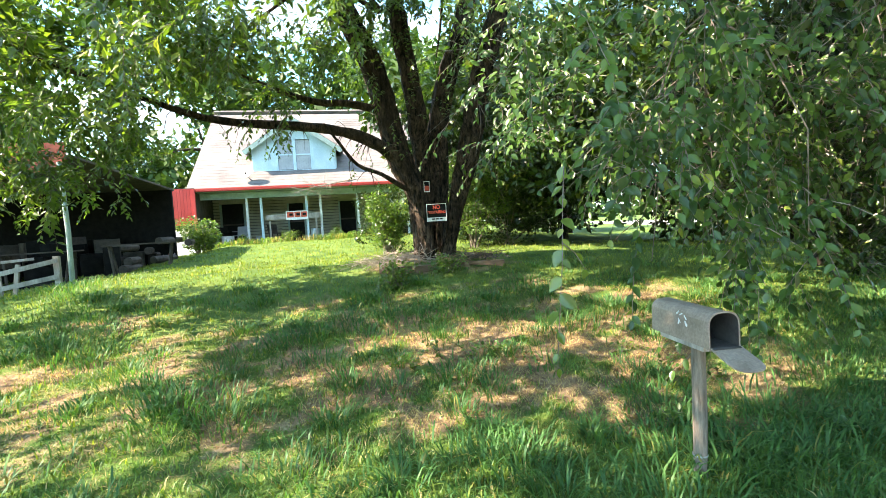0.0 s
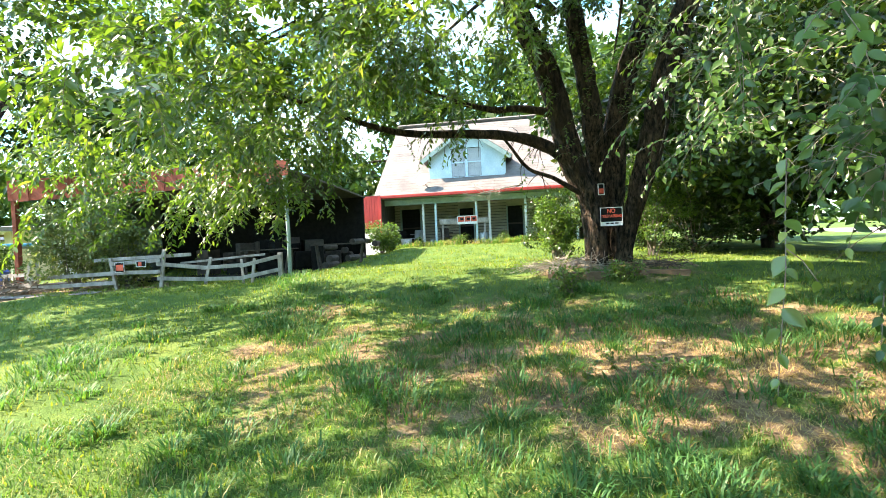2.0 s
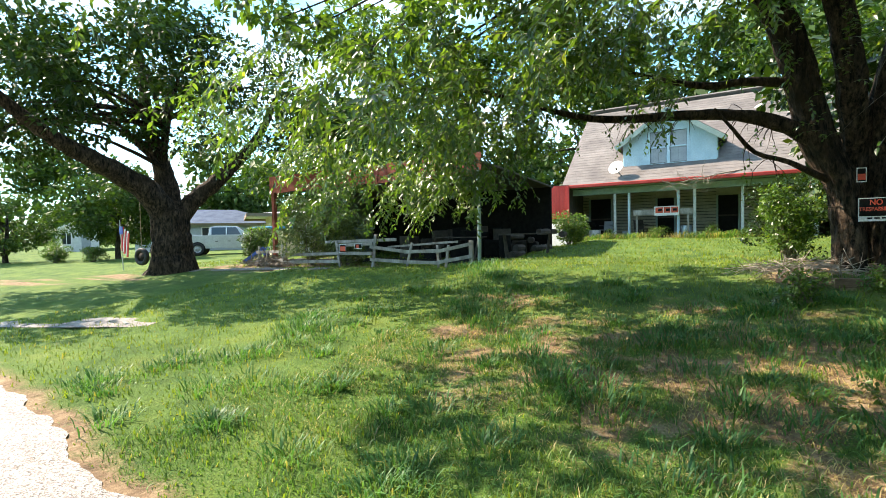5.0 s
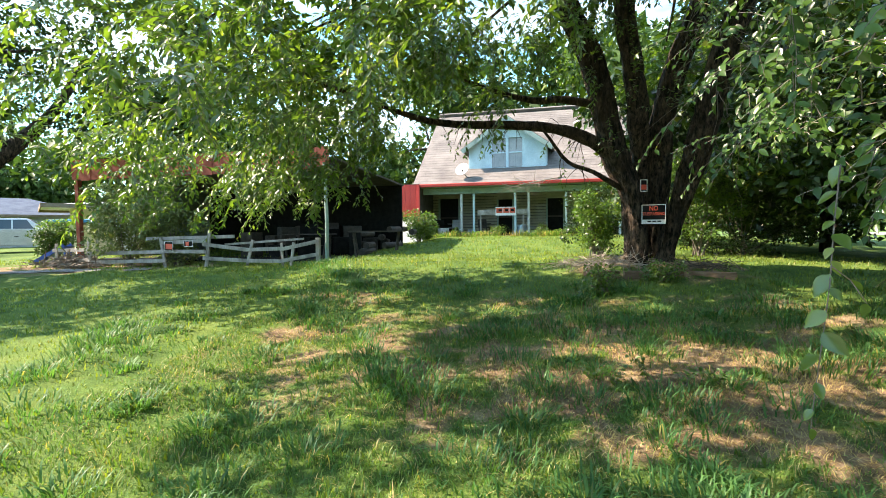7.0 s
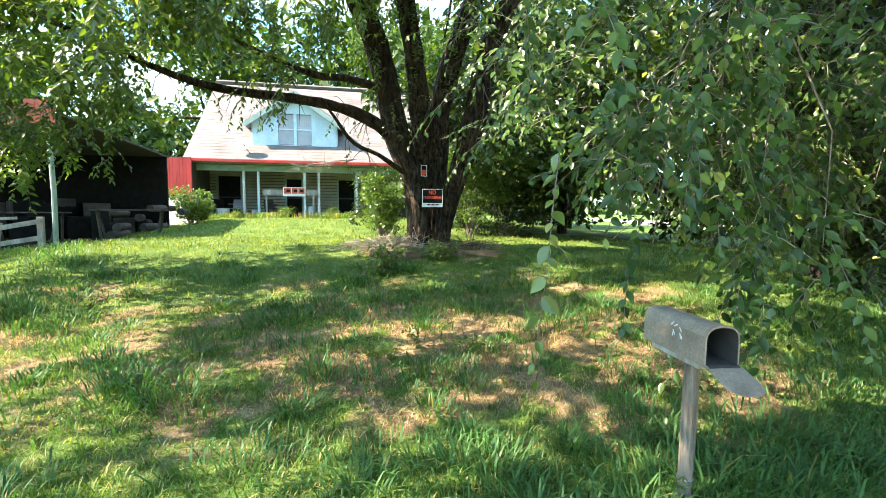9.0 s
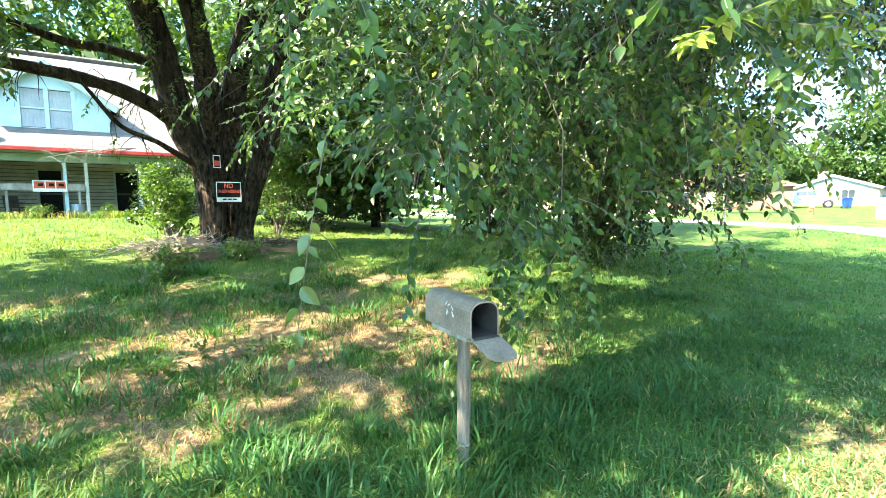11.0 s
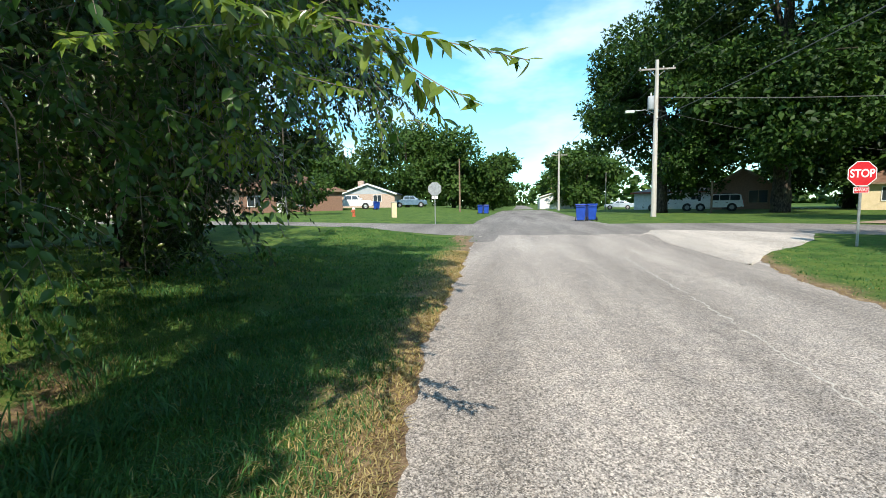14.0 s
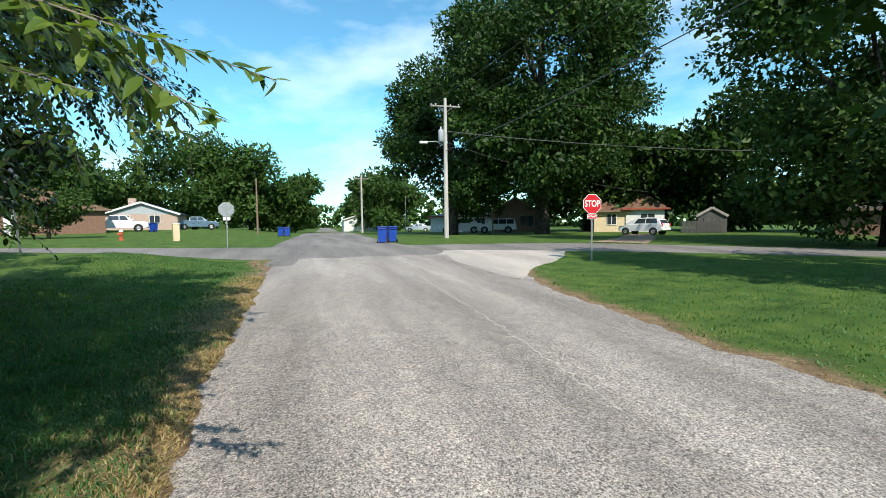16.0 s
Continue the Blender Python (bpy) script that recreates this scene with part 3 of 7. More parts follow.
def sprays(name, twigs, mat, bark_mat, parent, seed, leaf=0.075, gap=0.03, fine=True, wide=0.58, thick=0.004, sag=0.28, face=(0, 0, 0.7), loose=0.32):
    """Leafy twigs: each a list of points; leaves stand off it to either hand, two-ranked, and hang a little."""
    rng = np.random.default_rng(seed)
    P, Dn, Nn, LL = [], [], [], []
    bm = bmesh.new()
    for tw in twigs:
        pts, fr = spline(tw, gap)
        m = len(pts)
        r0 = thick * (0.6 + 0.25 * m * gap)
        way_pts = pts[:: max(1, m // 3)] + [pts[-1]]
        tube(bm, way_pts, [r0 * (1 - 0.75 * i / len(way_pts)) for i in range(len(way_pts))], 3, False)
        for i in range(1, m):
            a = (pts[i] - pts[i - 1]).normalized()
            s = a.cross(Vector((0, 0, 1)))
            s = s.normalized() if s.length > 0.05 else Vector((1, 0, 0))
            s = s * (1 if i % 2 else -1)
            up = s.cross(a) * (1 if i % 2 else -1)
            d = s * 0.75 + a * 0.65 + Vector(rng.normal(size=3)) * loose + Vector((0, 0, -sag))
            P.append(pts[i])
            Dn.append(d)
            Nn.append(up * (0.8 if face[2] > 0.6 else 0.3) + Vector(face) + Vector(rng.normal(size=3)) * 0.35)
            LL.append(leaf * (0.55 + 0.6 * rng.random()) * (1.0 if fr[i] < 0.85 else 0.75))
    tagged(part("bough_wood", bm, bark_mat, parent), kind="stuff")
    LL = np.array(LL)
    me = leaf_mesh(name, np.array(P), np.array(Dn), np.array(Nn), LL, LL * wide, 0.3, fine)
    return link(name, me, mat, parent)


def hanging(starts, rng, length, lean, drop, n_side=2):
    """Drooping twigs from starting points: lists of points. lean: the way they first go."""
    out = []
    for s in starts:
        s = Vector(s)
        d = Vector(lean) + Vector(rng.normal(size=3)) * 0.45
        d.normalize()
        l = length * (0.6 + 0.8 * rng.random())
        pts = [s]
        for k in range(4):
            d = (d + Vector((0, 0, -drop)) + Vector(rng.normal(size=3)) * 0.12).normalized()
            pts.append(pts[-1] + d * l / 4)
        out.append(pts)
        for _ in range(n_side):
            j = rng.integers(1, 4)
            sd = (d + Vector(rng.normal(size=3)) * 0.7).normalized()
            out.append([pts[j], pts[j] + sd * l * 0.2, pts[j] + sd * l * 0.36 + Vector((0, 0, -0.06 * l))])
    return out


def stem(name, pts, radii, mat, parent, seed=0, n=14, step=0.22, rough=0.16):
    """A stem with ridged bark."""
    p, fr = spline(pts, step)
    r = [float(np.interp(f, np.linspace(0, 1, len(radii)), radii)) for f in fr]
    rnd = random.Random(seed)
    p = [q + Vector((rnd.gauss(0, 1), rnd.gauss(0, 1), 0)) * ri * 0.05 for q, ri in zip(p, r)]
    if n < 14:
        return part(name, tube(bmesh.new(), p, r, n, True, rough, seed), mat, parent, smooth=True)
    n = n * 2
    bm = tube(bmesh.new(), p, r, n, True, 0.05, seed)
    ridge = [rnd.uniform(-1, 1) if k % 2 else rnd.uniform(0.2, 1.2) for k in range(n)]
    bm.verts.ensure_lookup_table()
    for i, q in enumerate(p):
        if rnd.random() < 0.3:
            ridge[rnd.randrange(n)] = rnd.uniform(-1.2, 1.2)
        for j in range(n):
            v = bm.verts[i * n + j]
            v.co = q + (v.co - q) * (1 + rough * 0.42 * ridge[(j + i // 6) % n] + 0.10 * math.sin(3 * j * 6.283 / n + seed + i * 0.15))
    return part(name, bm, mat, parent, smooth=False)


def limbs_to(clumps, root, k, r0, mat, parent, seed, low=0.0, name="limb"):
    """Bent limbs from a root to some of the crown's clumps, tapering."""
    rng = random.Random(seed)
    for i in range(k):
        c = Vector(rng.choice(clumps)[:3])
        root_i = Vector(root) + Vector((0, 0, rng.random() * low))
        mid = root_i.lerp(c, 0.5) + Vector((rng.gauss(0, 0.3), rng.gauss(0, 0.3), 0.35 + rng.random() * 0.4)) * (c - root_i).length * 0.15
        stem(name, (root_i, mid, c), (r0, r0 * 0.55, r0 * 0.16), mat, parent, seed + i, 6, 0.7, 0.1)


# the large old tree on the lawn, with several stems from one base
elm = thing("elm_tree", (1.3, 9.7, zat(1.3, 9.7)), "large old many-stemmed elm with dark ridged bark on the lawn", "tree")
bz = zat(1.3, 9.7)
INV = Matrix.Translation((-1.3, -9.7, -bz))


def loc(pts, m=INV):
    return [m @ Vector(p) for p in pts]


stem("trunk", loc(((1.08, 9.6, 0.45), (1.06, 9.6, 1.0), (0.97, 9.62, 2.05), (0.68, 9.61, 2.79), (0.45, 9.5, 3.61), (0.2, 9.3, 4.48), (-0.2, 9.0, 5.29), (-0.8, 8.8, 6.4), (-1.7, 8.7, 8.0))),
     (0.30, 0.20, 0.195, 0.235, 0.215, 0.205, 0.19, 0.16, 0.08), M["bark_elm"], elm, 1, 18, 0.16, 0.22)
stem("stem", loc(((1.26, 10.2, 0.6), (1.24, 10.15, 1.7), (1.2, 9.98, 2.57), (1.04, 9.55, 3.58), (0.9, 9.35, 4.52), (0.73, 9.1, 5.37), (0.6, 9.2, 7.0), (0.4, 9.4, 9.0))),
     (0.20, 0.18, 0.18, 0.175, 0.165, 0.16, 0.12, 0.06), M["bark_elm"], elm, 2, 16, 0.16, 0.22)
stem("stem", loc(((1.45, 10.2, 0.6), (1.48, 10.15, 1.6), (1.51, 10.05, 2.57), (1.51, 9.7, 3.58), (1.7, 9.5, 4.38), (1.95, 9.3, 5.1), (2.4, 9.3, 6.6), (3.2, 9.6, 8.6))),
     (0.20, 0.19, 0.19, 0.185, 0.18, 0.18, 0.14, 0.07), M["bark_elm"], elm, 3, 16, 0.16, 0.22)
stem("stem", loc(((1.52, 9.78, 0.55), (1.58, 9.74, 1.1), (1.80, 9.64, 2.02), (2.04, 9.45, 2.9), (2.2, 9.25, 3.8), (2.42, 8.95, 4.8), (2.9, 8.5, 6.2), (3.6, 8.0, 8.0))),
     (0.20, 0.135, 0.165, 0.21, 0.20, 0.19, 0.15, 0.07), M["bark_elm"], elm, 4, 16, 0.16, 0.22)
stem("limb", loc(((0.75, 9.62, 2.75), (0.16, 9.4, 3.13), (-0.44, 9.19, 3.31), (-1.24, 8.94, 3.37), (-2.2, 8.49, 3.35), (-2.9, 8.0, 3.45), (-4.2, 7.2, 3.9))),
     (0.15, 0.12, 0.095, 0.08, 0.065, 0.05, 0.025), M["bark_elm"], elm, 5, 10, 0.14, 0.2)
stem("limb", loc(((0.45, 9.45, 3.72), (-0.24, 9.36, 3.86), (-0.85, 9.25, 3.87), (-1.6, 8.97, 4.05), (-3.0, 8.6, 4.6))), (0.09, 0.07, 0.06, 0.045, 0.02), M["bark_elm"], elm, 6, 8, 0.14, 0.2)
stem("limb", loc(((0.8, 9.57, 2.2), (0.26, 9.39, 2.52), (-0.19, 9.19, 2.69), (-0.49, 8.93, 3.04), (-0.74, 8.76, 3.37))), (0.055, 0.042, 0.035, 0.028, 0.015), M["bark_elm"], elm, 7, 7, 0.14, 0.2)
ELM_CLUMPS = [(-3.4, 7.6, 4.4, 1.7, 1.5, 0.85), (-5.2, 7.0, 4.6, 1.8, 1.6, 1.3), (-5.0, 9.0, 5.8, 1.6, 1.4, 0.8), (-6.8, 8.4, 4.6, 1.5, 1.5, 1.7),
              (-1.5, 8.6, 6.6, 2.2, 1.8, 1.4), (-3.2, 9.5, 8.2, 2.8, 2.4, 1.6), (0.5, 9.5, 9.2, 2.8, 2.6, 1.6), (3.4, 9.4, 8.6, 2.6, 2.4, 1.6), (-2.6, 12.6, 8.6, 1.8, 1.4, 1.0),
              (-2.8, 6.2, 5.3, 1.8, 1.2, 0.9), (-5.4, 5.4, 5.0, 1.6, 1.2, 1.0), (2.0, 7.2, 7.2, 2.2, 1.4, 1.2), (0.8, 12.8, 5.6, 1.3, 1.0, 1.1), (2.9, 12.9, 5.0, 1.3, 1.0, 1.3)]
_, elm_small = crown("crown", [(a - 1.3, b - 9.7, c - bz, d, e, f) for a, b, c, d, e, f in ELM_CLUMPS], 40000, 0.14, M["leaf_elm"], elm, 11, 4.0, 0.40)
limbs_to([c for c in elm_small if c[0] < -1], (-0.9, -0.6, 4.6), 22, 0.05, M["bark_elm"], elm, 30, 1.2, "branch")
limbs_to(elm_small, (0.3, -0.2, 5.2), 16, 0.07, M["bark_elm"], elm, 60, 2.0, "branch")

# the leaning tree beside the letter box, its boughs hanging to the lawn
mul = thing("mulberry_tree", (8.0, 7.3, zat(8.0, 7.3)), "dense mulberry with broad leaves drooping to the grass", "tree")
mz = zat(8.0, 7.3)
stem("trunk", ((0, 0, -0.2), (0.05, 0, 0.5), (-0.1, -0.1, 1.3), (-0.3, -0.3, 2.4), (-0.9, -0.6, 4.0), (-1.5, -0.9, 6.0)), (0.17, 0.13, 0.12, 0.12, 0.09, 0.04), M["bark_grey"], mul, 8, 10, 0.2)
MUL_CLUMPS = [(3.6, 5.0, 3.0, 1.3, 1.2, 1.1), (5.2, 4.6, 3.0, 1.6, 1.5, 1.2), (6.8, 4.8, 2.9, 1.6, 1.6, 1.4), (8.6, 5.2, 3.0, 1.7, 1.6, 1.5), (10.2, 5.6, 3.2, 1.5, 1.6, 1.5),
              (5.5, 6.5, 2.6, 2.0, 1.6, 1.5), (8.0, 6.8, 2.9, 2.2, 1.6, 1.9), (10.6, 7.2, 2.7, 1.6, 1.6, 1.9), (4.2, 4.2, 4.6, 1.8, 1.6, 1.0), (6.6, 4.0, 4.8, 2.2, 1.8, 1.1),
              (9.0, 4.6, 5.0, 2.0, 1.8, 1.2), (6.8, 7.0, 5.4, 2.6, 2.4, 1.6), (9.4, 7.6, 5.6, 2.4, 2.4, 1.5), (4.6, 7.2, 4.8, 1.8, 1.8, 1.5), (3.4, 7.6, 3.2, 1.2, 1.3, 1.4)]
# unseen leaf masses overhead, added to cast shade on the verge
SHADE_OVER = [(-1.0, 3.6, 6.0, 1.4, 1.5, 0.7), (1.2, 3.4, 6.0, 1.6, 1.7, 0.8), (3.4, 3.2, 5.8, 1.7, 1.7, 0.8), (5.6, 3.0, 5.6, 1.7, 1.6, 0.8), (7.8, 3.2, 5.6, 1.7, 1.6, 0.8),
              (-2.8, 2.2, 6.0, 1.4, 1.1, 0.7), (-1.0, 2.1, 6.0, 1.3, 1.0, 0.7), (0.8, 2.0, 5.8, 1.4, 0.95, 0.7), (2.6, 1.95, 5.6, 1.4, 0.9, 0.7), (4.4, 2.0, 5.2, 1.4, 0.9, 0.7), (6.2, 2.1, 5.0, 1.4, 1.0, 0.7),
              (-3.7, 2.0, 5.4, 0.9, 0.35, 0.5), (-2.4, 1.85, 5.4, 0.9, 0.3, 0.5), (-0.8, 1.3, 5.4, 1.2, 0.45, 0.6), (0.8, 1.35, 5.4, 1.2, 0.45, 0.6), (2.4, 1.45, 5.3, 1.2, 0.45, 0.6), (4.0, 1.5, 5.2, 1.2, 0.45, 0.6),
              (2.6, 5.4, 7.0, 1.8, 1.3, 0.7), (5.2, 5.6, 7.2, 1.8, 1.4, 0.8)]
# crown leaves take the shade-dark tone, the outer twigs paler ones
_, mul_small = crown("crown", [(a - 8, b - 7.3, c - mz, d, e, f) for a, b, c, d, e, f in MUL_CLUMPS], 34000, 0.12, M["leaf_shade"], mul, 12, 6.0, 0.40)
crown("unseen_shade_crown", [(a - 8, b - 7.3, c - mz, d, e, f) for a, b, c, d, e, f in SHADE_OVER], 18000, 0.2, M["leaf_shade"], mul, 13, 6.0, 0.45)
# sparse unseen clumps, added so that dappled shade falls on the lawn
SHADE_LOOSE = [(-6.2, 2.7, 6.0, 1.2, 0.9, 0.6), (-4.6, 2.4, 6.0, 1.3, 1.1, 0.7), (-5.4, 3.7, 6.3, 0.9, 0.6, 0.5), (-7.6, 2.6, 6.0, 1.3, 0.8, 0.6),
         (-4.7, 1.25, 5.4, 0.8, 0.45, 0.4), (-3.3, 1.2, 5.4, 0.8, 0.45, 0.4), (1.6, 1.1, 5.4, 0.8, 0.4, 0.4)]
crown("unseen_shade_crown", [(a - 8, b - 7.3, c - mz, d, e, f) for a, b, c, d, e, f in SHADE_LOOSE], 1900, 0.2, M["leaf_shade"], mul, 14, 9.0, 0.40)
limbs_to(mul_small, (-0.2, -0.3, 1.8), 60, 0.05, M["bark_grey"], mul, 90, 2.0, "branch")
limbs_to(mul_small, (-2.6, -1.6, 2.4), 40, 0.022, M["bark_grey"], mul, 190, 1.0, "branch")
rt_in = random.Random(71)
bm = bmesh.new()
for k in range(420):
    o = Vector((3.4 + 5.2 * rt_in.random() - 8, 4.2 + 1.9 * rt_in.random() - 7.3, 1.5 + 2.2 * rt_in.random() - mz))
    d = Vector((rt_in.gauss(0, 0.7), rt_in.gauss(-0.3, 0.5), rt_in.gauss(0.1, 0.6)))
    l, pts = 0.5 + 0.9 * rt_in.random(), [o]
    for q in range(5):
        d = (d.normalized() + Vector((rt_in.gauss(0, 0.3), rt_in.gauss(0, 0.3), -0.16))).normalized()
        pts.append(pts[-1] + d * l / 5)
    r0 = 0.004 + 0.005 * rt_in.random()
    tube(bm, pts, [r0 * (1 - q / 7) for q in range(6)], 3, False)
tagged(part("inner_brush", bm, M["bark_grey"], mul), kind="stuff")
# drooping leafy shoots all over its near side and along its ragged end over the verge
rng_m = np.random.default_rng(17)
shoots, sunny = [], []
for cx, cy, cz, rx_, ry_, rz_, k in ((3.3, 4.3, 3.1, 1.0, 0.6, 0.7, 60), (4.6, 3.9, 3.1, 1.0, 0.7, 0.7, 70), (5.5, 4.4, 2.9, 0.8, 0.5, 0.8, 70), (6.9, 5.3, 2.6, 0.8, 0.5, 1.0, 70), (8.2, 6.2, 2.5, 0.8, 0.5, 1.0, 60),
                                     (3.8, 3.6, 3.8, 1.2, 0.7, 0.6, 80), (5.4, 3.2, 4.0, 1.1, 0.6, 0.5, 70), (7.4, 3.6, 4.3, 1.1, 0.6, 0.5, 50), (6.3, 2.8, 3.5, 0.6, 0.3, 0.35, 28), (7.5, 2.75, 3.7, 0.7, 0.3, 0.35, 22), (8.6, 3.2, 3.9, 0.7, 0.4, 0.3, 14), (7.0, 2.1, 3.25, 0.6, 0.25, 0.2, 18), (6.0, 2.3, 3.55, 0.6, 0.25, 0.3, 20), (5.4, 2.5, 3.9, 0.6, 0.3, 0.3, 20),
                                     (4.6, 3.1, 2.0, 0.25, 0.2, 0.4, 10), (5.2, 3.9, 2.0, 0.3, 0.25, 0.5, 12), (4.2, 3.6, 1.9, 0.5, 0.4, 0.3, 12)):
    st = rng_m.normal(size=(k, 3)) * 0.55 * np.array((rx_, ry_, rz_)) + np.array((cx - 8, cy - 7.3, cz - mz))
    shoots += hanging([tuple(q) for q in st], rng_m, 0.95, (-0.35, -0.6, 0.15), 0.34, 2)
sprays("shoot_leaves", shoots, M["leaf_shade"], M["twig"], mul, 27, 0.095, 0.047, None, 0.46, 0.004, 0.45, (-0.4, -0.5, 0.5))
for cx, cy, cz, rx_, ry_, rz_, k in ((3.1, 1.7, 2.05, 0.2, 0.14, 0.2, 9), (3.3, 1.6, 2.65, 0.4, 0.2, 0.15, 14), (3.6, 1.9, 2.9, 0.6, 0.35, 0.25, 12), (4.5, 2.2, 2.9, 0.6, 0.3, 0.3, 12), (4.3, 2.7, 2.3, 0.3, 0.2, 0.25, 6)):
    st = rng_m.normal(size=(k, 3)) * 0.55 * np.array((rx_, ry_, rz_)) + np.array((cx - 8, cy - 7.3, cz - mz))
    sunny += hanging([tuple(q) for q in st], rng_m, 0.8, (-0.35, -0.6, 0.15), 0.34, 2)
# lit leaf tone stands for sun on these shoots
sprays("shoot_leaves", sunny, M["leaf_sunlit"], M["twig"], mul, 28, 0.078, 0.036, True, 0.44, 0.004, 0.45, (-0.4, -0.5, 0.5))

# twigs that hang close over the verge
rng_t = np.random.default_rng(5)
near = []
for cx, cy, cz, rx_, ry_, rz_, k in ((1.9, 3.0, 2.35, 0.9, 0.6, 0.5, 30), (1.4, 2.9, 1.75, 0.35, 0.35, 0.3, 9), (2.8, 2.9, 2.3, 0.7, 0.6, 0.5, 26), (2.3, 2.3, 2.9, 1.1, 0.8, 0.4, 34),
                                     (2.8, 2.1, 2.5, 0.5, 0.4, 0.4, 22), (3.2, 2.95, 2.25, 0.35, 0.3, 0.4, 20), (3.0, 3.8, 2.2, 1.2, 0.6, 0.9, 40), (2.2, 1.6, 2.6, 0.9, 0.5, 0.3, 16), (1.2, 2.6, 2.9, 0.8, 0.7, 0.4, 24), (1.15, 4.2, 2.6, 0.4, 0.35, 0.5, 26), (1.35, 4.4, 3.4, 0.5, 0.4, 0.4, 22), (2.1, 2.9, 1.6, 0.4, 0.4, 0.3, 12), (1.9, 2.7, 1.3, 0.25, 0.2, 0.2, 5), (3.6, 3.2, 1.9, 0.6, 0.5, 0.4, 14), (2.4, 4.2, 2.2, 0.8, 0.5, 0.4, 20), (4.4, 3.4, 2.3, 0.5, 0.4, 0.5, 18)):
    st = rng_t.normal(size=(k, 3)) * 0.5 * np.array((rx_, ry_, rz_)) + np.array((cx, cy, cz))
    near += hanging([tuple(s - np.array((8, 7.3, mz))) for s in st], rng_t, 0.75, (-0.5, -0.7, 0.1), 0.35, 2)
sprays("hanging_leaves", near, M["leaf_near"], M["twig"], mul, 21, 0.080, 0.042, True, 0.52, 0.004, 0.45, (-0.5, -0.4, 0.5))
near = [[(0.62, 2.5, 1.75), (0.5, 2.3, 1.5), (0.4, 2.12, 1.28), (0.33, 2.03, 1.08), (0.3, 2.0, 0.86)], [(0.42, 2.15, 1.35), (0.5, 2.2, 1.3), (0.55, 2.2, 1.22)],
        [(2.1, 3.0, 1.5), (1.95, 2.75, 1.25), (1.82, 2.55, 1.12), (1.75, 2.42, 0.98)], [(1.95, 2.75, 1.25), (1.75, 2.7, 1.2), (1.6, 2.6, 1.08)]]
# lit leaf tone stands for sun on this strand
sprays("hanging_leaves", [loc(b, Matrix.Translation((-8, -7.3, -mz))) for b in near], M["leaf_sunlit"], M["twig"], mul, 24, 0.085, 0.06, True, 0.6, 0.004, 0.5)
rw = random.Random(66)
for k in range(60):
    x, y, z = 1.6 + 3.6 * rw.random(), 2.4 + 1.8 * rw.random(), 2.1 + 1.1 * rw.random()
    a = rw.random() * 6.283
    o = Vector((x - 8, y - 7.3, z - mz))
    d = Vector((math.cos(a) * 0.35, math.sin(a) * 0.25, 0))
    l = 0.8 + 0.8 * rw.random()
    part("bare_twig", tube(bmesh.new(), [o, o + d * 0.5 * l + Vector((0, 0, -0.12 * l)), o + d * 0.9 * l + Vector((0.03, 0, -0.45 * l)), o + d * l + Vector((-0.02, 0.02, -0.85 * l))], (0.006, 0.005, 0.004, 0.002), 5, False), M["twig"], mul)
near = []
for cx, cy, cz, rx_, ry_, rz_, k in ((1.75, 3.0, 2.15, 0.5, 0.3, 0.3, 10), (1.45, 2.95, 1.85, 0.3, 0.25, 0.2, 5), (2.5, 3.2, 1.9, 0.5, 0.3, 0.3, 8), (3.2, 2.7, 2.5, 0.6, 0.4, 0.3, 8)):
    st = rng_t.normal(size=(k, 3)) * 0.5 * np.array((rx_, ry_, rz_)) + np.array((cx, cy, cz))
    near += hanging([tuple(s - np.array((8, 7.3, mz))) for s in st], rng_t, 0.7, (-0.7, -0.35, -0.2), 0.25, 1)
sprays("front_leaves", near, M["leaf_near"], M["twig"], mul, 26, 0.092, 0.042, True, 0.52, 0.005, 0.6, (-0.5, -0.6, 0.5))
# the last bough over the road, sunlight put into its leaf colour
bough = [((2.6, 1.9, 2.35), (1.9, 1.1, 2.15), (1.5, 0.7, 2.02), (1.38, 0.54, 1.9), (1.33, 0.31, 1.86), (1.31, 0.05, 1.78)),
         ((1.42, 0.5, 1.92), (1.36, 0.36, 1.79), (1.33, 0.17, 1.68)), ((1.7, 0.9, 2.1), (1.3, 0.85, 1.98), (1.0, 0.75, 1.88)), ((2.0, 1.2, 2.2), (1.5, 1.25, 2.0), (1.15, 1.2, 1.85)),
         ((2.3, 1.5, 2.25), (2.1, 1.0, 2.0), (2.0, 0.7, 1.9)), ((1.5, 0.7, 2.02), (1.44, 0.5, 2.06), (1.36, 0.3, 2.02)), ((1.36, 0.45, 1.88), (1.4, 0.35, 1.76), (1.42, 0.28, 1.66)), ((1.6, 0.8, 2.05), (1.62, 0.6, 1.95), (1.62, 0.45, 1.84)),
         ((2.2, 1.4, 2.25), (2.4, 1.1, 2.25), (2.5, 0.8, 2.15)), ((1.9, 1.1, 2.15), (2.0, 0.85, 2.2), (2.05, 0.6, 2.15)), ((2.6, 1.9, 2.35), (2.9, 1.5, 2.35), (3.1, 1.1, 2.2)), ((1.9, 1.1, 2.15), (1.6, 1.0, 2.3), (1.35, 0.8, 2.4))]
sprays("bough_leaves", [loc(b, Matrix.Translation((-8, -7.3, -mz))) for b in bough], M["leaf_sunlit"], M["twig"], mul, 22, 0.080, 0.0135, True, 0.35, 0.0035, 0.55, (-0.6, -0.25, 0.6), 0.75)

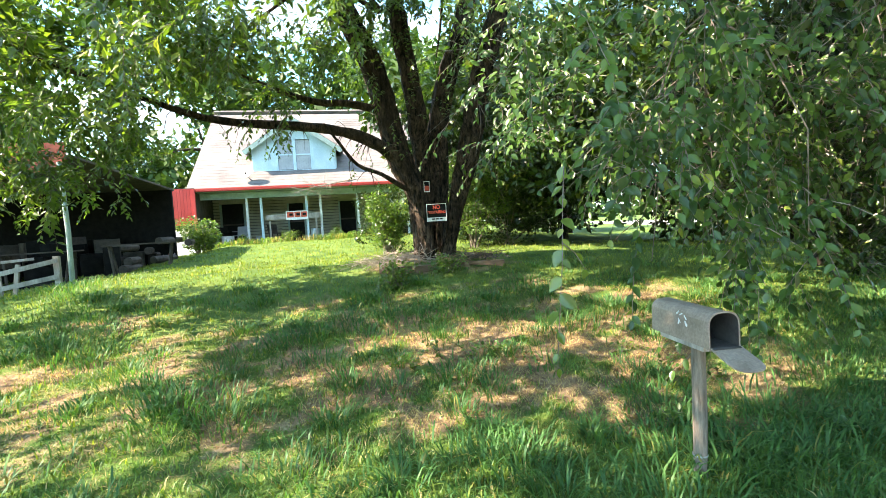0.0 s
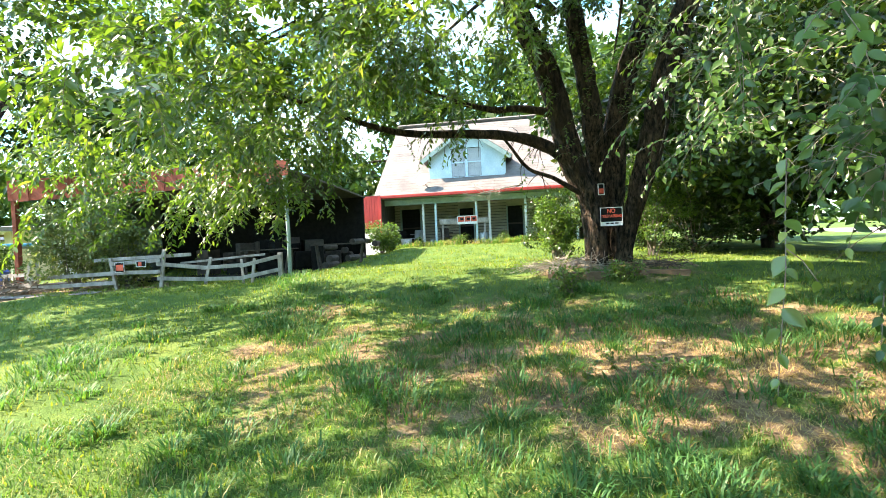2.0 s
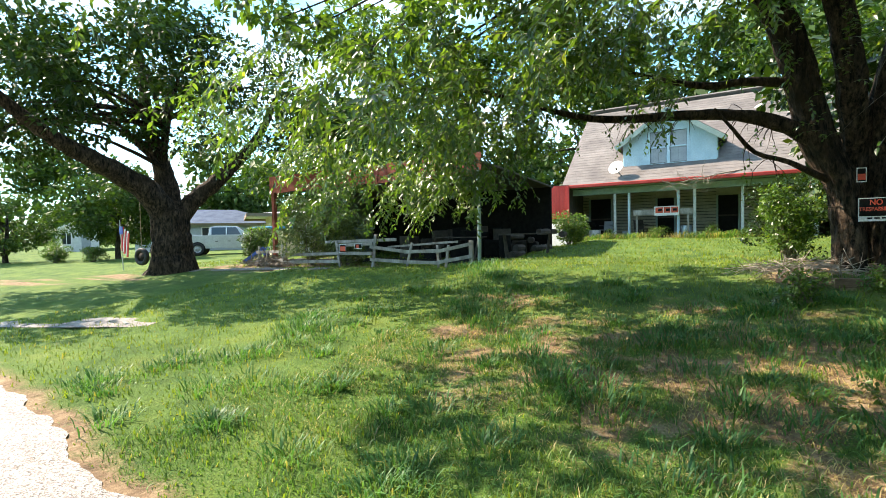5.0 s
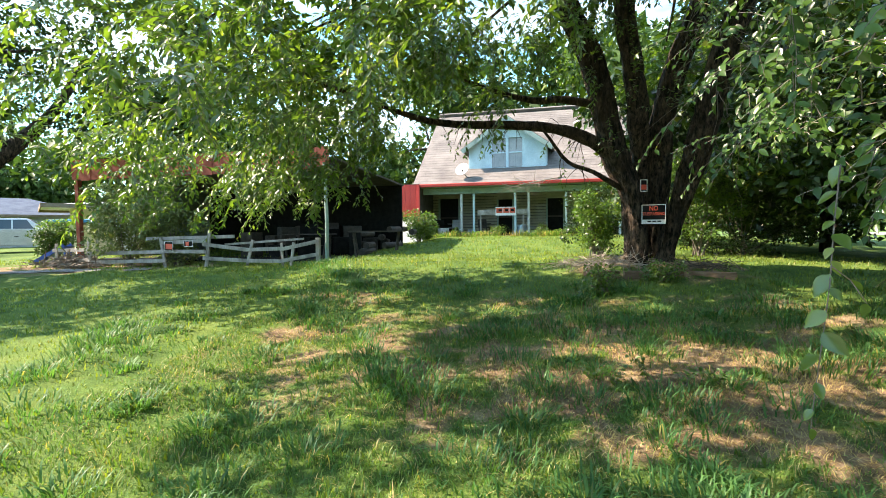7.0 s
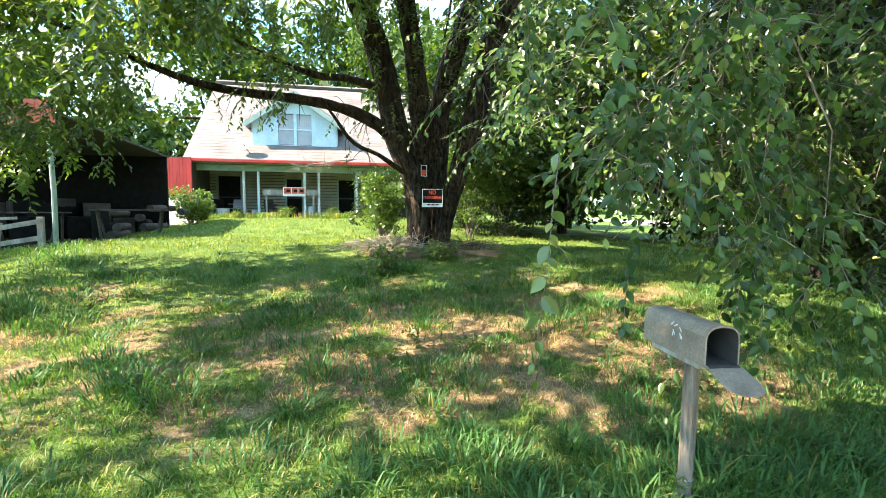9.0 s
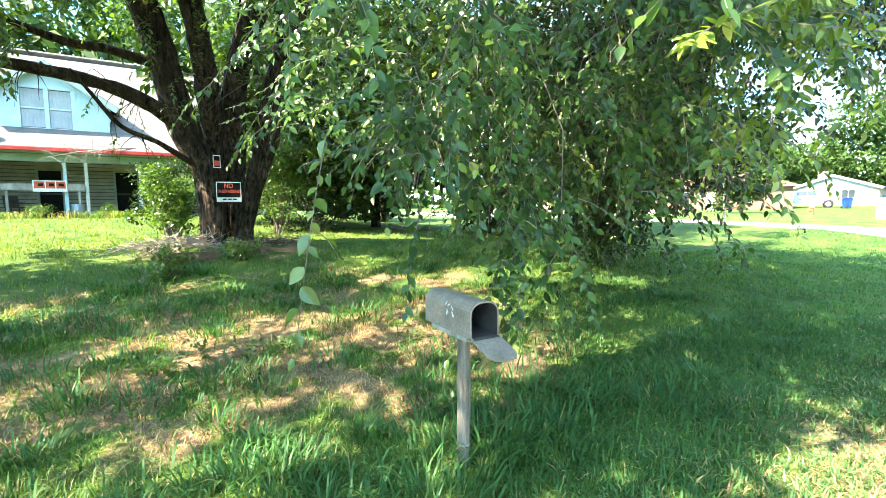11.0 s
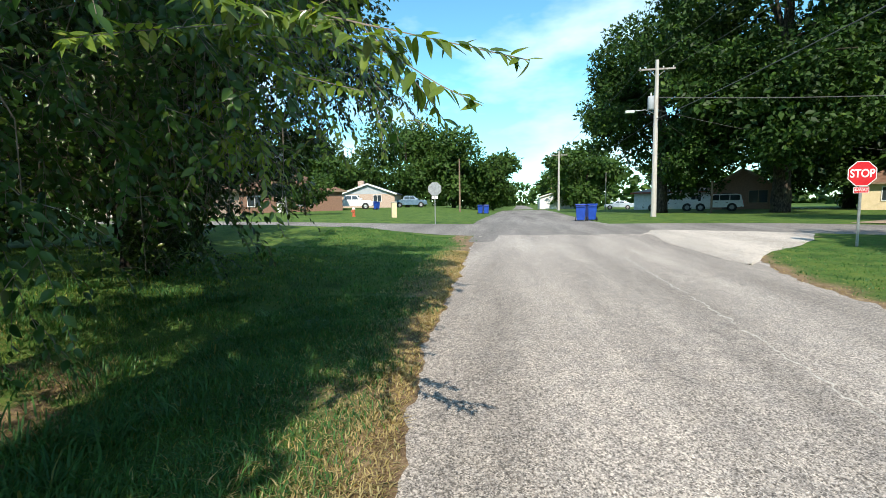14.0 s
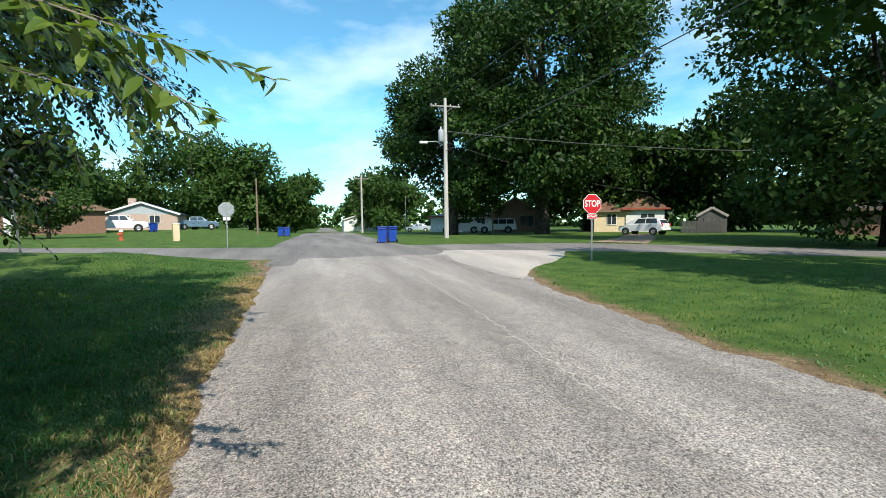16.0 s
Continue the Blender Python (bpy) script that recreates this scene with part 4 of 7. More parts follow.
# leafy boughs of the elm that reach out towards the road
near = []
for cx, cy, cz, rx_, ry_, rz_, k in ((-2.4, 5.0, 3.6, 1.0, 0.8, 0.4, 25), (-4.0, 5.0, 3.5, 1.2, 0.9, 0.6, 31), (-3.6, 4.2, 3.0, 0.9, 0.7, 0.4, 19), (-5.0, 4.4, 3.0, 0.8, 0.8, 0.5, 12), (-1.2, 4.6, 4.0, 1.0, 0.7, 0.4, 16),
                                     (-5.4, 6.2, 3.0, 1.4, 1.0, 0.8, 25), (-3.4, 6.2, 3.2, 1.2, 0.8, 0.6, 31), (-6.8, 7.2, 3.0, 1.0, 0.9, 0.6, 16), (-4.2, 6.8, 2.9, 0.7, 0.7, 0.5, 9), (-0.2, 5.2, 4.5, 1.2, 0.8, 0.4, 16), (-7.6, 8.4, 3.2, 1.2, 1.0, 0.7, 16), (-6.0, 8.8, 3.5, 1.3, 0.8, 0.5, 18), (-5.0, 8.4, 3.0, 0.7, 0.6, 0.5, 12), (-4.5, 7.4, 2.7, 0.4, 0.4, 0.4, 7), (-6.6, 9.4, 3.2, 0.9, 0.5, 0.5, 10),
                                     (-7.4, 5.6, 3.8, 1.2, 1.0, 0.6, 11), (-8.8, 7.0, 3.4, 1.0, 1.0, 0.6, 9), (-5.8, 4.0, 3.6, 0.9, 0.8, 0.5, 10), (-2.0, 6.6, 4.4, 1.2, 0.9, 0.5, 27), (0.6, 7.2, 5.2, 1.4, 0.8, 0.5, 19), (-3.5, 7.8, 3.3, 0.6, 0.5, 0.5, 24), (-3.0, 7.4, 3.8, 0.7, 0.5, 0.4, 16), (-2.0, 8.4, 4.7, 1.0, 0.6, 0.5, 46), (-0.6, 8.8, 4.9, 0.8, 0.5, 0.5, 34), (-3.3, 8.4, 4.5, 0.8, 0.5, 0.5, 34), (0.2, 8.8, 5.5, 0.8, 0.5, 0.4, 26), (1.4, 8.6, 5.8, 0.9, 0.5, 0.4, 26), (-1.6, 8.7, 3.9, 0.6, 0.3, 0.25, 14)):
    st = rng_t.normal(size=(k, 3)) * 0.5 * np.array((rx_, ry_, rz_)) + np.array((cx, cy, cz))
    near += hanging([tuple(s - np.array((1.3, 9.7, bz))) for s in st], rng_t, 0.9, (-0.3, -0.6, 0.1), 0.3, 3)
sprays("bough_leaves", near, M["leaf_elm"], M["twig"], elm, 23, 0.12, 0.042, None, 0.42, 0.004, 0.4)

# low elm boughs: brighter leaf colour than the crown's stands for sun on them
near = []
for cx, cy, cz, rx_, ry_, rz_, k in ((-6.8, 7.0, 2.5, 0.8, 0.5, 0.5, 21), (-5.7, 8.0, 2.4, 0.7, 0.5, 0.4, 16), (-4.4, 7.8, 2.6, 0.5, 0.5, 0.4, 10), (-3.2, 5.2, 2.9, 0.6, 0.5, 0.3, 9), (-7.6, 6.4, 2.9, 0.7, 0.5, 0.5, 7), (-4.7, 8.4, 2.55, 0.6, 0.5, 0.4, 26), (-5.5, 8.0, 2.5, 0.5, 0.4, 0.3, 22), (-3.8, 8.6, 3.3, 0.5, 0.4, 0.4, 26), (-6.3, 9.0, 2.7, 0.6, 0.4, 0.3, 18)):
    st = rng_t.normal(size=(k, 3)) * 0.5 * np.array((rx_, ry_, rz_)) + np.array((cx, cy, cz))
    near += hanging([tuple(s - np.array((1.3, 9.7, bz))) for s in st], rng_t, 0.7, (-0.2, -0.5, 0.1), 0.35, 3)
sprays("low_bough_leaves", near, M["leaf_bush"], M["twig"], elm, 25, 0.11, 0.04, None, 0.45, 0.004, 0.3)
# bare hanging twigs on the limbs
rw = random.Random(67)
LIMB_A, _ = spline(((0.16, 9.4, 3.10), (-0.44, 9.19, 3.28), (-1.24, 8.94, 3.34), (-2.2, 8.49, 3.32), (-2.9, 8.0, 3.42)), 0.05)
LIMB_B, _ = spline(((0.26, 9.39, 2.50), (-0.19, 9.19, 2.67), (-0.49, 8.93, 3.02)), 0.05)
STEM_R, _ = spline(((2.04, 9.45, 2.9), (2.2, 9.25, 3.8), (2.42, 8.95, 4.8), (2.9, 8.5, 6.2)), 0.05)
sprigs = []
for k in range(90):
    o = INV @ rw.choice(LIMB_A if k < 34 else LIMB_B if k < 40 else STEM_R)
    l = (0.3 + 0.5 * rw.random()) if k < 40 else (0.8 + 1.1 * rw.random())
    d = Vector((rw.gauss(0, 0.6), rw.gauss(0, 0.5), rw.gauss(0, 0.2) + (0.25 if k > 39 else 0.0)))
    pts = [o]
    for q in range(7):
        d = (d.normalized() + Vector((rw.gauss(0, 0.2), rw.gauss(0, 0.2), -0.32))).normalized()
        pts.append(pts[-1] + d * l / 7)
    part("bare_twig", tube(bmesh.new(), pts, [0.009 * (1 - q / 9) for q in range(8)], 4, False), M["bark_elm"] if k < 40 else M["twig"], elm)
    if k < 40 and k % 2:
        sprigs.append([pts[4], pts[6], pts[7]])
for way_pts, m0 in ((((0.68, 9.3, 2.8), (0.45, 9.2, 3.6), (0.2, 9.0, 4.5), (-0.2, 8.7, 5.3)), 26), (((1.0, 9.3, 3.6), (0.9, 9.1, 4.5), (0.73, 8.9, 5.4)), 26), (((1.6, 9.4, 3.6), (1.75, 9.2, 4.4), (2.0, 9.0, 5.1)), 20)):
    run, _ = spline(way_pts, 0.05)
    for k in range(m0):
        o = INV @ rw.choice(run)
        d = Vector((rw.gauss(0, 0.8), -0.5 - 0.4 * rw.random(), rw.gauss(0.2, 0.4))).normalized() * (0.18 + 0.3 * rw.random())
        sprigs.append([o, o + d * 0.6, o + d + Vector((0, 0, -0.08))])
sprays("clinging_leaves", sprigs, M["leaf_elm"], M["twig"], elm, 29, 0.075, 0.04, None, 0.5, 0.004, 0.3)

# the broad tree by the drive
wal = thing("walnut_tree", (-16.6, 9.1, zat(-16.6, 9.1)), "broad tree with a thick furrowed trunk beside the drive", "tree")
wz = zat(-16.6, 9.1)
stem("trunk", ((0, 0, -0.15), (0, 0, 0.15), (0, -0.02, 0.6), (0.05, -0.03, 1.5), (0.05, 0, 2.2)), (0.85, 0.66, 0.56, 0.52, 0.58), M["bark_elm"], wal, 40, 18, 0.16, 0.25)
stem("limb", ((0, -0.05, 1.7), (0.1, -0.7, 2.6), (0.1, -1.7, 3.2), (0.3, -3.4, 4.0), (0.6, -5.0, 5.2)), (0.46, 0.38, 0.30, 0.2, 0.08), M["bark_elm"], wal, 41, 12, 0.2)
stem("limb", ((0.05, 0.1, 1.7), (0.4, 0.6, 2.5), (0.9, 1.1, 3.1), (1.6, 2.2, 4.6), (2.0, 3.0, 6.5)), (0.36, 0.28, 0.24, 0.16, 0.06), M["bark_elm"], wal, 42, 12, 0.2)
stem("limb", ((0.0, 0.0, 1.9), (-0.3, 0.0, 3.2), (-0.8, -0.2, 5.0), (-1.2, -0.2, 7.6)), (0.4, 0.32, 0.2, 0.08), M["bark_elm"], wal, 43, 12, 0.2)
WAL = [(0.3, -4.4, 5.0, 2.2, 2.2, 1.6), (1.2, -1.6, 5.6, 2.6, 2.4, 1.8), (1.8, 2.2, 5.6, 2.4, 2.4, 1.9), (-2.0, -1.2, 6.6, 3.0, 3.0, 1.7), (-0.4, 0.6, 7.4, 2.8, 3.0, 1.5), (-3.4, -3.6, 5.6, 2.6, 2.4, 1.8), (-2.6, 2.6, 6.4, 2.6, 2.6, 1.7), (1.6, -3.4, 6.0, 1.8, 2.0, 1.2), (-1.6, -5.4, 4.6, 2.0, 1.8, 1.2), (-3.6, -5.8, 4.2, 2.0, 1.8, 1.3)]
_, wal_small = crown("crown", WAL, 27000, 0.18, M["leaf_dark"], wal, 44, 4.0, 0.6)
limbs_to(wal_small, (0, -0.2, 3.4), 22, 0.09, M["bark_elm"], wal, 130, 2.0, "branch")


def far_tree(name, x, y, h, clumps, n, size, mat, seed, label, trunk=0.35, k=12, per=3.0, clump=0.9):
    z = zat(x, y)
    t = thing(name, (x, y, z), label, "tree")
    _, sc = crown("crown", clumps, n, size, mat, t, seed, per, clump, 0.3, 0.1, 2.6)
    if n >= 8000:
        crown("inner_crown", [(a, b, c, d * 0.8, e * 0.8, f * 0.9) for a, b, c, d, e, f in clumps], n // 4, size * 1.5, mat, t, seed + 300, per * 0.6, clump * 1.2, 1.5, 0.1, 2.0)
    stem("trunk", ((0, 0, -0.2), (0, 0, h * 0.15), (0.1, 0.1, h * 0.35), (0, 0.2, h * 0.75)), (trunk * 1.3, trunk, trunk * 0.8, trunk * 0.2), M["bark_grey"], t, seed, 10, 0.8)
    limbs_to(sc, (0, 0, h * 0.25), k, trunk * 0.4, M["bark_grey"], t, seed * 7, h * 0.3)
    return t


def blob(h, r, rnd, k=9, low=0.3):
    """A broad crown's large masses: h high, r wide."""
    out = []
    for i in range(k):
        f = low + (1 - low) * (i + 0.5) / k
        w = r * (math.sin(math.pi * min(1.0, 0.25 + 0.75 * (1 - f) ** 0.8)) * 0.75 + 0.18)
        a = rnd.random() * 6.283
        out.append((math.cos(a) * w * 0.75, math.sin(a) * w * 0.75, h * f * 0.92, r * (0.34 + 0.2 * rnd.random()), r * (0.34 + 0.2 * rnd.random()), h * 0.13))
    return out


rt = random.Random(77)
OAKS = "huge dark green oak over a front yard"
far_tree("oak_tree", 49.0, -15.0, 19.5, blob(19.5, 7.6, rt, 18, 0.2), 44000, 0.35, M["leaf_dark"], 51, OAKS, 0.5, 14, 2.2, 1.05)
far_tree("oak_tree", 44.5, -23.5, 26.5, blob(26.5, 10.5, rt, 24, 0.26), 58000, 0.39, M["leaf_dark"], 52, OAKS, 0.65, 16, 2.2, 1.1)
far_tree("oak_tree", 57.0, -37.0, 19.0, blob(19.0, 9.0, rt, 14, 0.2), 34000, 0.38, M["leaf_dark"], 53, OAKS, 0.5, 8, 2.0, 1.2)
far_tree("maple_tree", 16.0, -27.5, 19.0, blob(19.0, 7.6, rt, 24, 0.12), 42000, 0.32, M["leaf_far"], 54, "tall drooping maple whose boughs hang near the grass", 0.45, 14, 2.2, 1.0)
for x, y, h, r, s in ((92, 20, 17, 9, 61), (95, 11, 15, 8, 62), (88, 32, 13, 9, 63), (84, 43, 14, 9, 64), (100, 5, 11, 6, 65), (78, 55, 14, 9, 66), (68, 66, 14, 9, 67)):
    far_tree("broad_tree", x, y, h, blob(h, r, rt, 12, 0.15), 11500, 0.6, M["leaf_far"], s, "broad green tree behind the far houses", 0.4, 5, 3, 1.5)
for x, y, h, r, s in ((98, -16, 13, 6, 71), (120, -17, 14, 7, 72), (150, -20, 13, 7, 73), (150, 8, 12, 8, 74), (60, -45, 15, 8, 75), (44, -48, 15, 8, 76), (30, -50, 15, 8, 77), (14, -52, 15, 8, 78), (52, -40, 13, 6, 79)):
    far_tree("broad_tree", x, y, h, blob(h, r, rt, 11, 0.12), 8000, 0.68, M["leaf_dark"] if y < -30 else M["leaf_far"], s, "broad green tree along the road", 0.4, 4, 3, 1.5)
for x, y, h, r, s in ((-54, 38, 11, 6, 81), (-52, 5, 12, 6, 82), (-36, 34, 13, 8, 83), (-60, 4, 12, 8, 84), (-24, 34, 13, 7, 85), (-10, 40, 14, 8, 86), (2, 38, 14, 8, 87), (12, 32, 13, 7, 88), (-74, 30, 13, 8, 89)):
    far_tree("broad_tree", x, y, h, blob(h, r, rt, 11, 0.1), 8000, 0.57, M["leaf_far"], s, "broad green tree behind the yards", 0.35, 4, 3, 1.4)
far_tree("bushy_tree", -33.0, 14.8, 5.4, blob(5.4, 2.7, rt, 12, 0.3), 9000, 0.2, M["leaf_far"], 97, "dark green spreading bush in the neighbour's yard", 0.14, 5, 4, 0.6)
far_tree("bushy_tree", -37.0, 10.6, 4.4, blob(4.4, 2.4, rt, 10, 0.15), 6000, 0.2, M["leaf_far"], 98, "rounded bush in the neighbour's yard", 0.12, 4, 4, 0.6)
# unseen tree, added so that its shadow bands the far lawn
far_tree("broad_tree", 4.0, -15.5, 12.0, blob(12.0, 4.2, rt, 12, 0.3), 9000, 0.4, M["leaf_far"], 99, "unseen broad tree added to shade the lawn across the road", 0.3, 6, 3, 1.2)
for x, y, h, r, s in ((175, -18, 12, 6, 171), (205, -19, 12, 6, 172), (240, -22, 12, 6, 173), (280, -24, 12, 7, 174), (185, 6, 11, 6, 175), (225, 3, 11, 6, 176), (270, 0, 11, 6, 177)):
    far_tree("broad_tree", x, y, h, blob(h, r, rt, 10, 0.08), 4200, 0.9, M["leaf_far"], s, "small far tree beside the road", 0.3, 3, 3, 1.5)
far_tree("bushy_tree", 43.8, 19.9, 4.4, blob(4.4, 3.0, rt, 10, 0.15), 6000, 0.25, M["leaf_far"], 96, "rounded bush in front of the brown house", 0.12, 4, 4, 0.7)
for x, y, h, r, s in ((6.5, 14.5, 7.5, 3.8, 91), (10.0, 13.0, 7.0, 3.4, 92), (3.6, 16.0, 7.0, 3.0, 93), (13.5, 12.5, 6.5, 3.2, 94), (9.0, 19.0, 9.0, 4.5, 95)):
    far_tree("thicket_tree", x, y, h, blob(h, r, rt, 14, 0.12), 14000, 0.2, M["leaf_shade"], s, "crowded young tree in the shady thicket", 0.13, 8, 4, 0.7)


def woods():
    """A far belt of trees all round."""
    rng = np.random.default_rng(99)
    cl = []
    for k in range(150):
        a = 2 * math.pi * (k + rng.random()) / 150
        r = 165 + 50 * rng.random()
        if abs(math.sin(a)) < 0.10 and math.cos(a) > 0:
            r += 130
        h = 9 + 7 * rng.random()
        cl.append((r * math.cos(a), r * math.sin(a), h * 0.45, 7, 7, h * 0.5))
    p, d = crown_points(cl, 30000, rng, 0.6)
    p, d = p[p[:, 2] > -1], d[p[:, 2] > -1]
    L = 3.2 * (0.6 + 0.7 * rng.random(len(p)))
    me = leaf_mesh("woods", p, d + rng.normal(size=d.shape) * 0.6, d + np.array((0, 0, 0.6)), L, L * 0.7)
    tagged(link("woods", me, M["leaf_far"]), "belt of green woods on the horizon", "woods", kind="stuff")


woods()


# ---- things in the yard ----
def lathe(bm, prof, n=16, m=None):
    """A turned form: a profile of (radius, height) about z."""
    rings = []
    for r, z in prof:
        rings.append([bm.verts.new((r * math.cos(2 * math.pi * j / n), r * math.sin(2 * math.pi * j / n), z)) for j in range(n)])
    for a, b in zip(rings, rings[1:]):
        for j in range(n):
            bm.faces.new((a[j], a[(j + 1) % n], b[(j + 1) % n], b[j]))
    if prof[0][0] > 1e-4:
        bm.faces.new(rings[0][::-1])
    if prof[-1][0] > 1e-4:
        bm.faces.new(rings[-1])
    if m is not None:
        bmesh.ops.transform(bm, matrix=m, verts=[v for ring in rings for v in ring])
    return bm


def plate(bm, outline, t, m=None):
    """A flat plate in x and z with thickness t along y."""
    a = [bm.verts.new((x, -t / 2, z)) for x, z in outline]
    b = [bm.verts.new((x, t / 2, z)) for x, z in outline]
    bm.faces.new(a)
    bm.faces.new(b[::-1])
    k = len(a)
    for i in range(k):
        bm.faces.new((a[i], b[i], b[(i + 1) % k], a[(i + 1) % k]))
    if m is not None:
        bmesh.ops.transform(bm, matrix=m, verts=a + b)
    return bm


def lettering(name, text, size, mat, parent, m, squeeze=1.0):
    """Raised letters in the built-in font, upright in x and z, facing -y."""
    cu = bpy.data.curves.new(name, "FONT")
    cu.body, cu.size, cu.extrude, cu.align_x, cu.align_y = text, size, 0.002, "CENTER", "CENTER"
    cu.offset = size * 0.02
    tmp = bpy.data.objects.new(name, cu)
    scene.collection.objects.link(tmp)
    bpy.context.view_layer.update()
    me = bpy.data.meshes.new_from_object(tmp.evaluated_get(bpy.context.evaluated_depsgraph_get()))
    bpy.data.objects.remove(tmp)
    me.transform(m @ pose(0, 0, 0, 90, 0, 0) @ Matrix.Diagonal((squeeze, 1, 1, 1)))
    me.materials.clear()
    return link(name, me, mat, parent)


def letter_box():
    """The rural letter box with its lid hanging open."""
    a = 1.485 - math.pi / 2
    t = thing("mailbox", (1.33, 2.28, zat(1.34, 2.45)), "weathered grey metal mailbox, lid hanging open, on a wooden post", "mailbox", turn=math.degrees(a))
    w, h, l, z0 = 0.083, 0.185, 0.5, 0.755 - zat(1.34, 2.45)
    arch = [(-w, 0), (-w, h * 0.62)] + [(-w * math.copysign(abs(math.cos(k * math.pi / 12)) ** 0.75, math.cos(k * math.pi / 12)), h * 0.62 + (h * 0.38) * math.sin(k * math.pi / 12) ** 0.8) for k in range(1, 12)] + [(w, h * 0.62), (w, 0)]

    def shell(s, y0, y1):
        bm = bmesh.new()
        a_, b_ = [[bm.verts.new((x * s, y, z0 + (h / 2 + (z - h / 2) * s))) for x, z in arch] for y in (y0, y1)]
        for i in range(len(a_)):
            bm.faces.new((a_[i], a_[(i + 1) % len(a_)], b_[(i + 1) % len(a_)], b_[i]))
        bm.faces.new(b_)
        return bm
    bm = shell(1.0, 0, l)
    inner = shell(0.95, 0, l - 0.01)
    me = bpy.data.meshes.new("tmp")
    inner.to_mesh(me)
    inner.free()
    part("body", bm, M["mailbox"], t)
    link("lining", me, M["mailbox_in"], t)
    bm = bmesh.new()
    for s0, y0, y1 in ((1.0, -0.004, 0.012),):
        vo = [bm.verts.new((x * 1.03, y0, z0 + (h / 2 + (z - h / 2) * 1.03))) for x, z in arch]
        vi = [bm.verts.new((x * 0.94, y0, z0 + (h / 2 + (z - h / 2) * 0.94))) for x, z in arch]
        wo = [bm.verts.new((x * 1.03, y1, z0 + (h / 2 + (z - h / 2) * 1.03))) for x, z in arch]
        k = len(vo)
        for i in range(k):
            j = (i + 1) % k
            bm.faces.new((vo[i], vo[j], vi[j], vi[i]))
            bm.faces.new((vo[i], wo[i], wo[j], vo[j]))
    part("rim", bm, M["mailbox"], t)
    lid_m = pose(0, -0.008, z0 + 0.006, 90 + 19, 0, 0)
    lid = part("lid", plate(bmesh.new(), [(x * 1.02, z * 1.1) for x, z in arch], 0.006, lid_m), M["mailbox"], t, "grey lid hanging open")
    part("flange", box(bmesh.new(), -w * 0.9, w * 0.9, -0.01, 0.006, 0.004, 0.02, 0, lid_m), M["mailbox_in"], lid)
    for x in (-0.05, -0.015, 0.03):
        part("hinge", box(bmesh.new(), x, x + 0.03, -0.02, 0.012, z0 - 0.012, z0 + 0.002, 0.003), M["mailbox_in"], t)
    part("flag_bolt", lathe(bmesh.new(), ((0.009, 0), (0.009, 0.008), (0.0, 0.01)), 8, pose(w, 0.05, z0 + 0.13, 0, 90, 0)), M["galv"], t)
    part("bracket", boxed(-0.07, 0.07, 0.06, 0.44, z0 - 0.03, z0 - 0.004, 0.004), M["grey_wood"], t)
    p = tube(bmesh.new(), ((0.0, 0.21, -0.3), (-0.002, 0.21, 0.05), (0, 0.205, 0.35), (0, 0.20, z0 - 0.02)), (0.038, 0.037, 0.037, 0.036), 12, True, 0.10, 3)
    post = part("post", p, M["old_post"], t, "round weathered grey wooden post")
    part("wire_band", lathe(bmesh.new(), ((0.039, 0.13), (0.041, 0.135), (0.039, 0.14)), 14, pose(-0.002, 0.21, 0)), M["galv"], post)
    rnd = random.Random(4)
    for k in range(9):
        y, z = 0.16 + rnd.random() * 0.09, z0 + 0.09 + rnd.random() * 0.07
        part("paint_mark", box(bmesh.new(), -w - 0.0012, -w + 0.0005, -0.014, 0.014, -0.003, 0.003, 0, pose(0, y, z, rnd.random() * 180, 0, 0)), M["white_trim"], t)


letter_box()


def warning_sign(at, w, h, turn, lines, parent_label, lower):
    t = thing("warning_sign", at, parent_label, "sign", turn=turn)
    part("board", boxed(-w / 2, w / 2, -0.003, 0.003, 0, h, 0.001), M["black"], t, "black face")
    b = 0.012
    for x0, x1, z0, z1 in ((-w / 2, w / 2, h - b, h), (-w / 2, w / 2, 0, b), (-w / 2, -w / 2 + b, b, h - b), (w / 2 - b, w / 2, b, h - b)):
        part("border", boxed(x0, x1, -0.0055, -0.0032, z0, z1), M["sign_white"], t)
    for text, size, z in lines:
        lettering("letters", text, size, M["sign_orange"], t, pose(0, -0.005, z), 0.82)
    if lower:
        part("lower_strip", boxed(-w / 2 + b, w / 2 - b, -0.0052, -0.0032, b, lower, 0), M["sign_white"], t)
        for x in (-0.1, -0.02, 0.06):
            part("bar", boxed(x, x + 0.06, -0.0066, -0.0054, lower * 0.45, lower * 0.75), M["black"], t)
    return t


warning_sign((1.26, 9.2, 1.55), 0.39, 0.34, -6, (("NO", 0.11, 0.27), ("TRESPASSING", 0.075, 0.175)), "black and orange no trespassing sign nailed to the tree", 0.075)
warning_sign((1.09, 9.17, 2.12), 0.13, 0.21, 20, (), "small black and orange notice on the tree trunk", 0)
part("red_panel", boxed(-0.05, 0.05, -0.0065, -0.0056, 0.03, 0.12), M["sign_orange"], bpy.data.objects["warning_sign.001"])

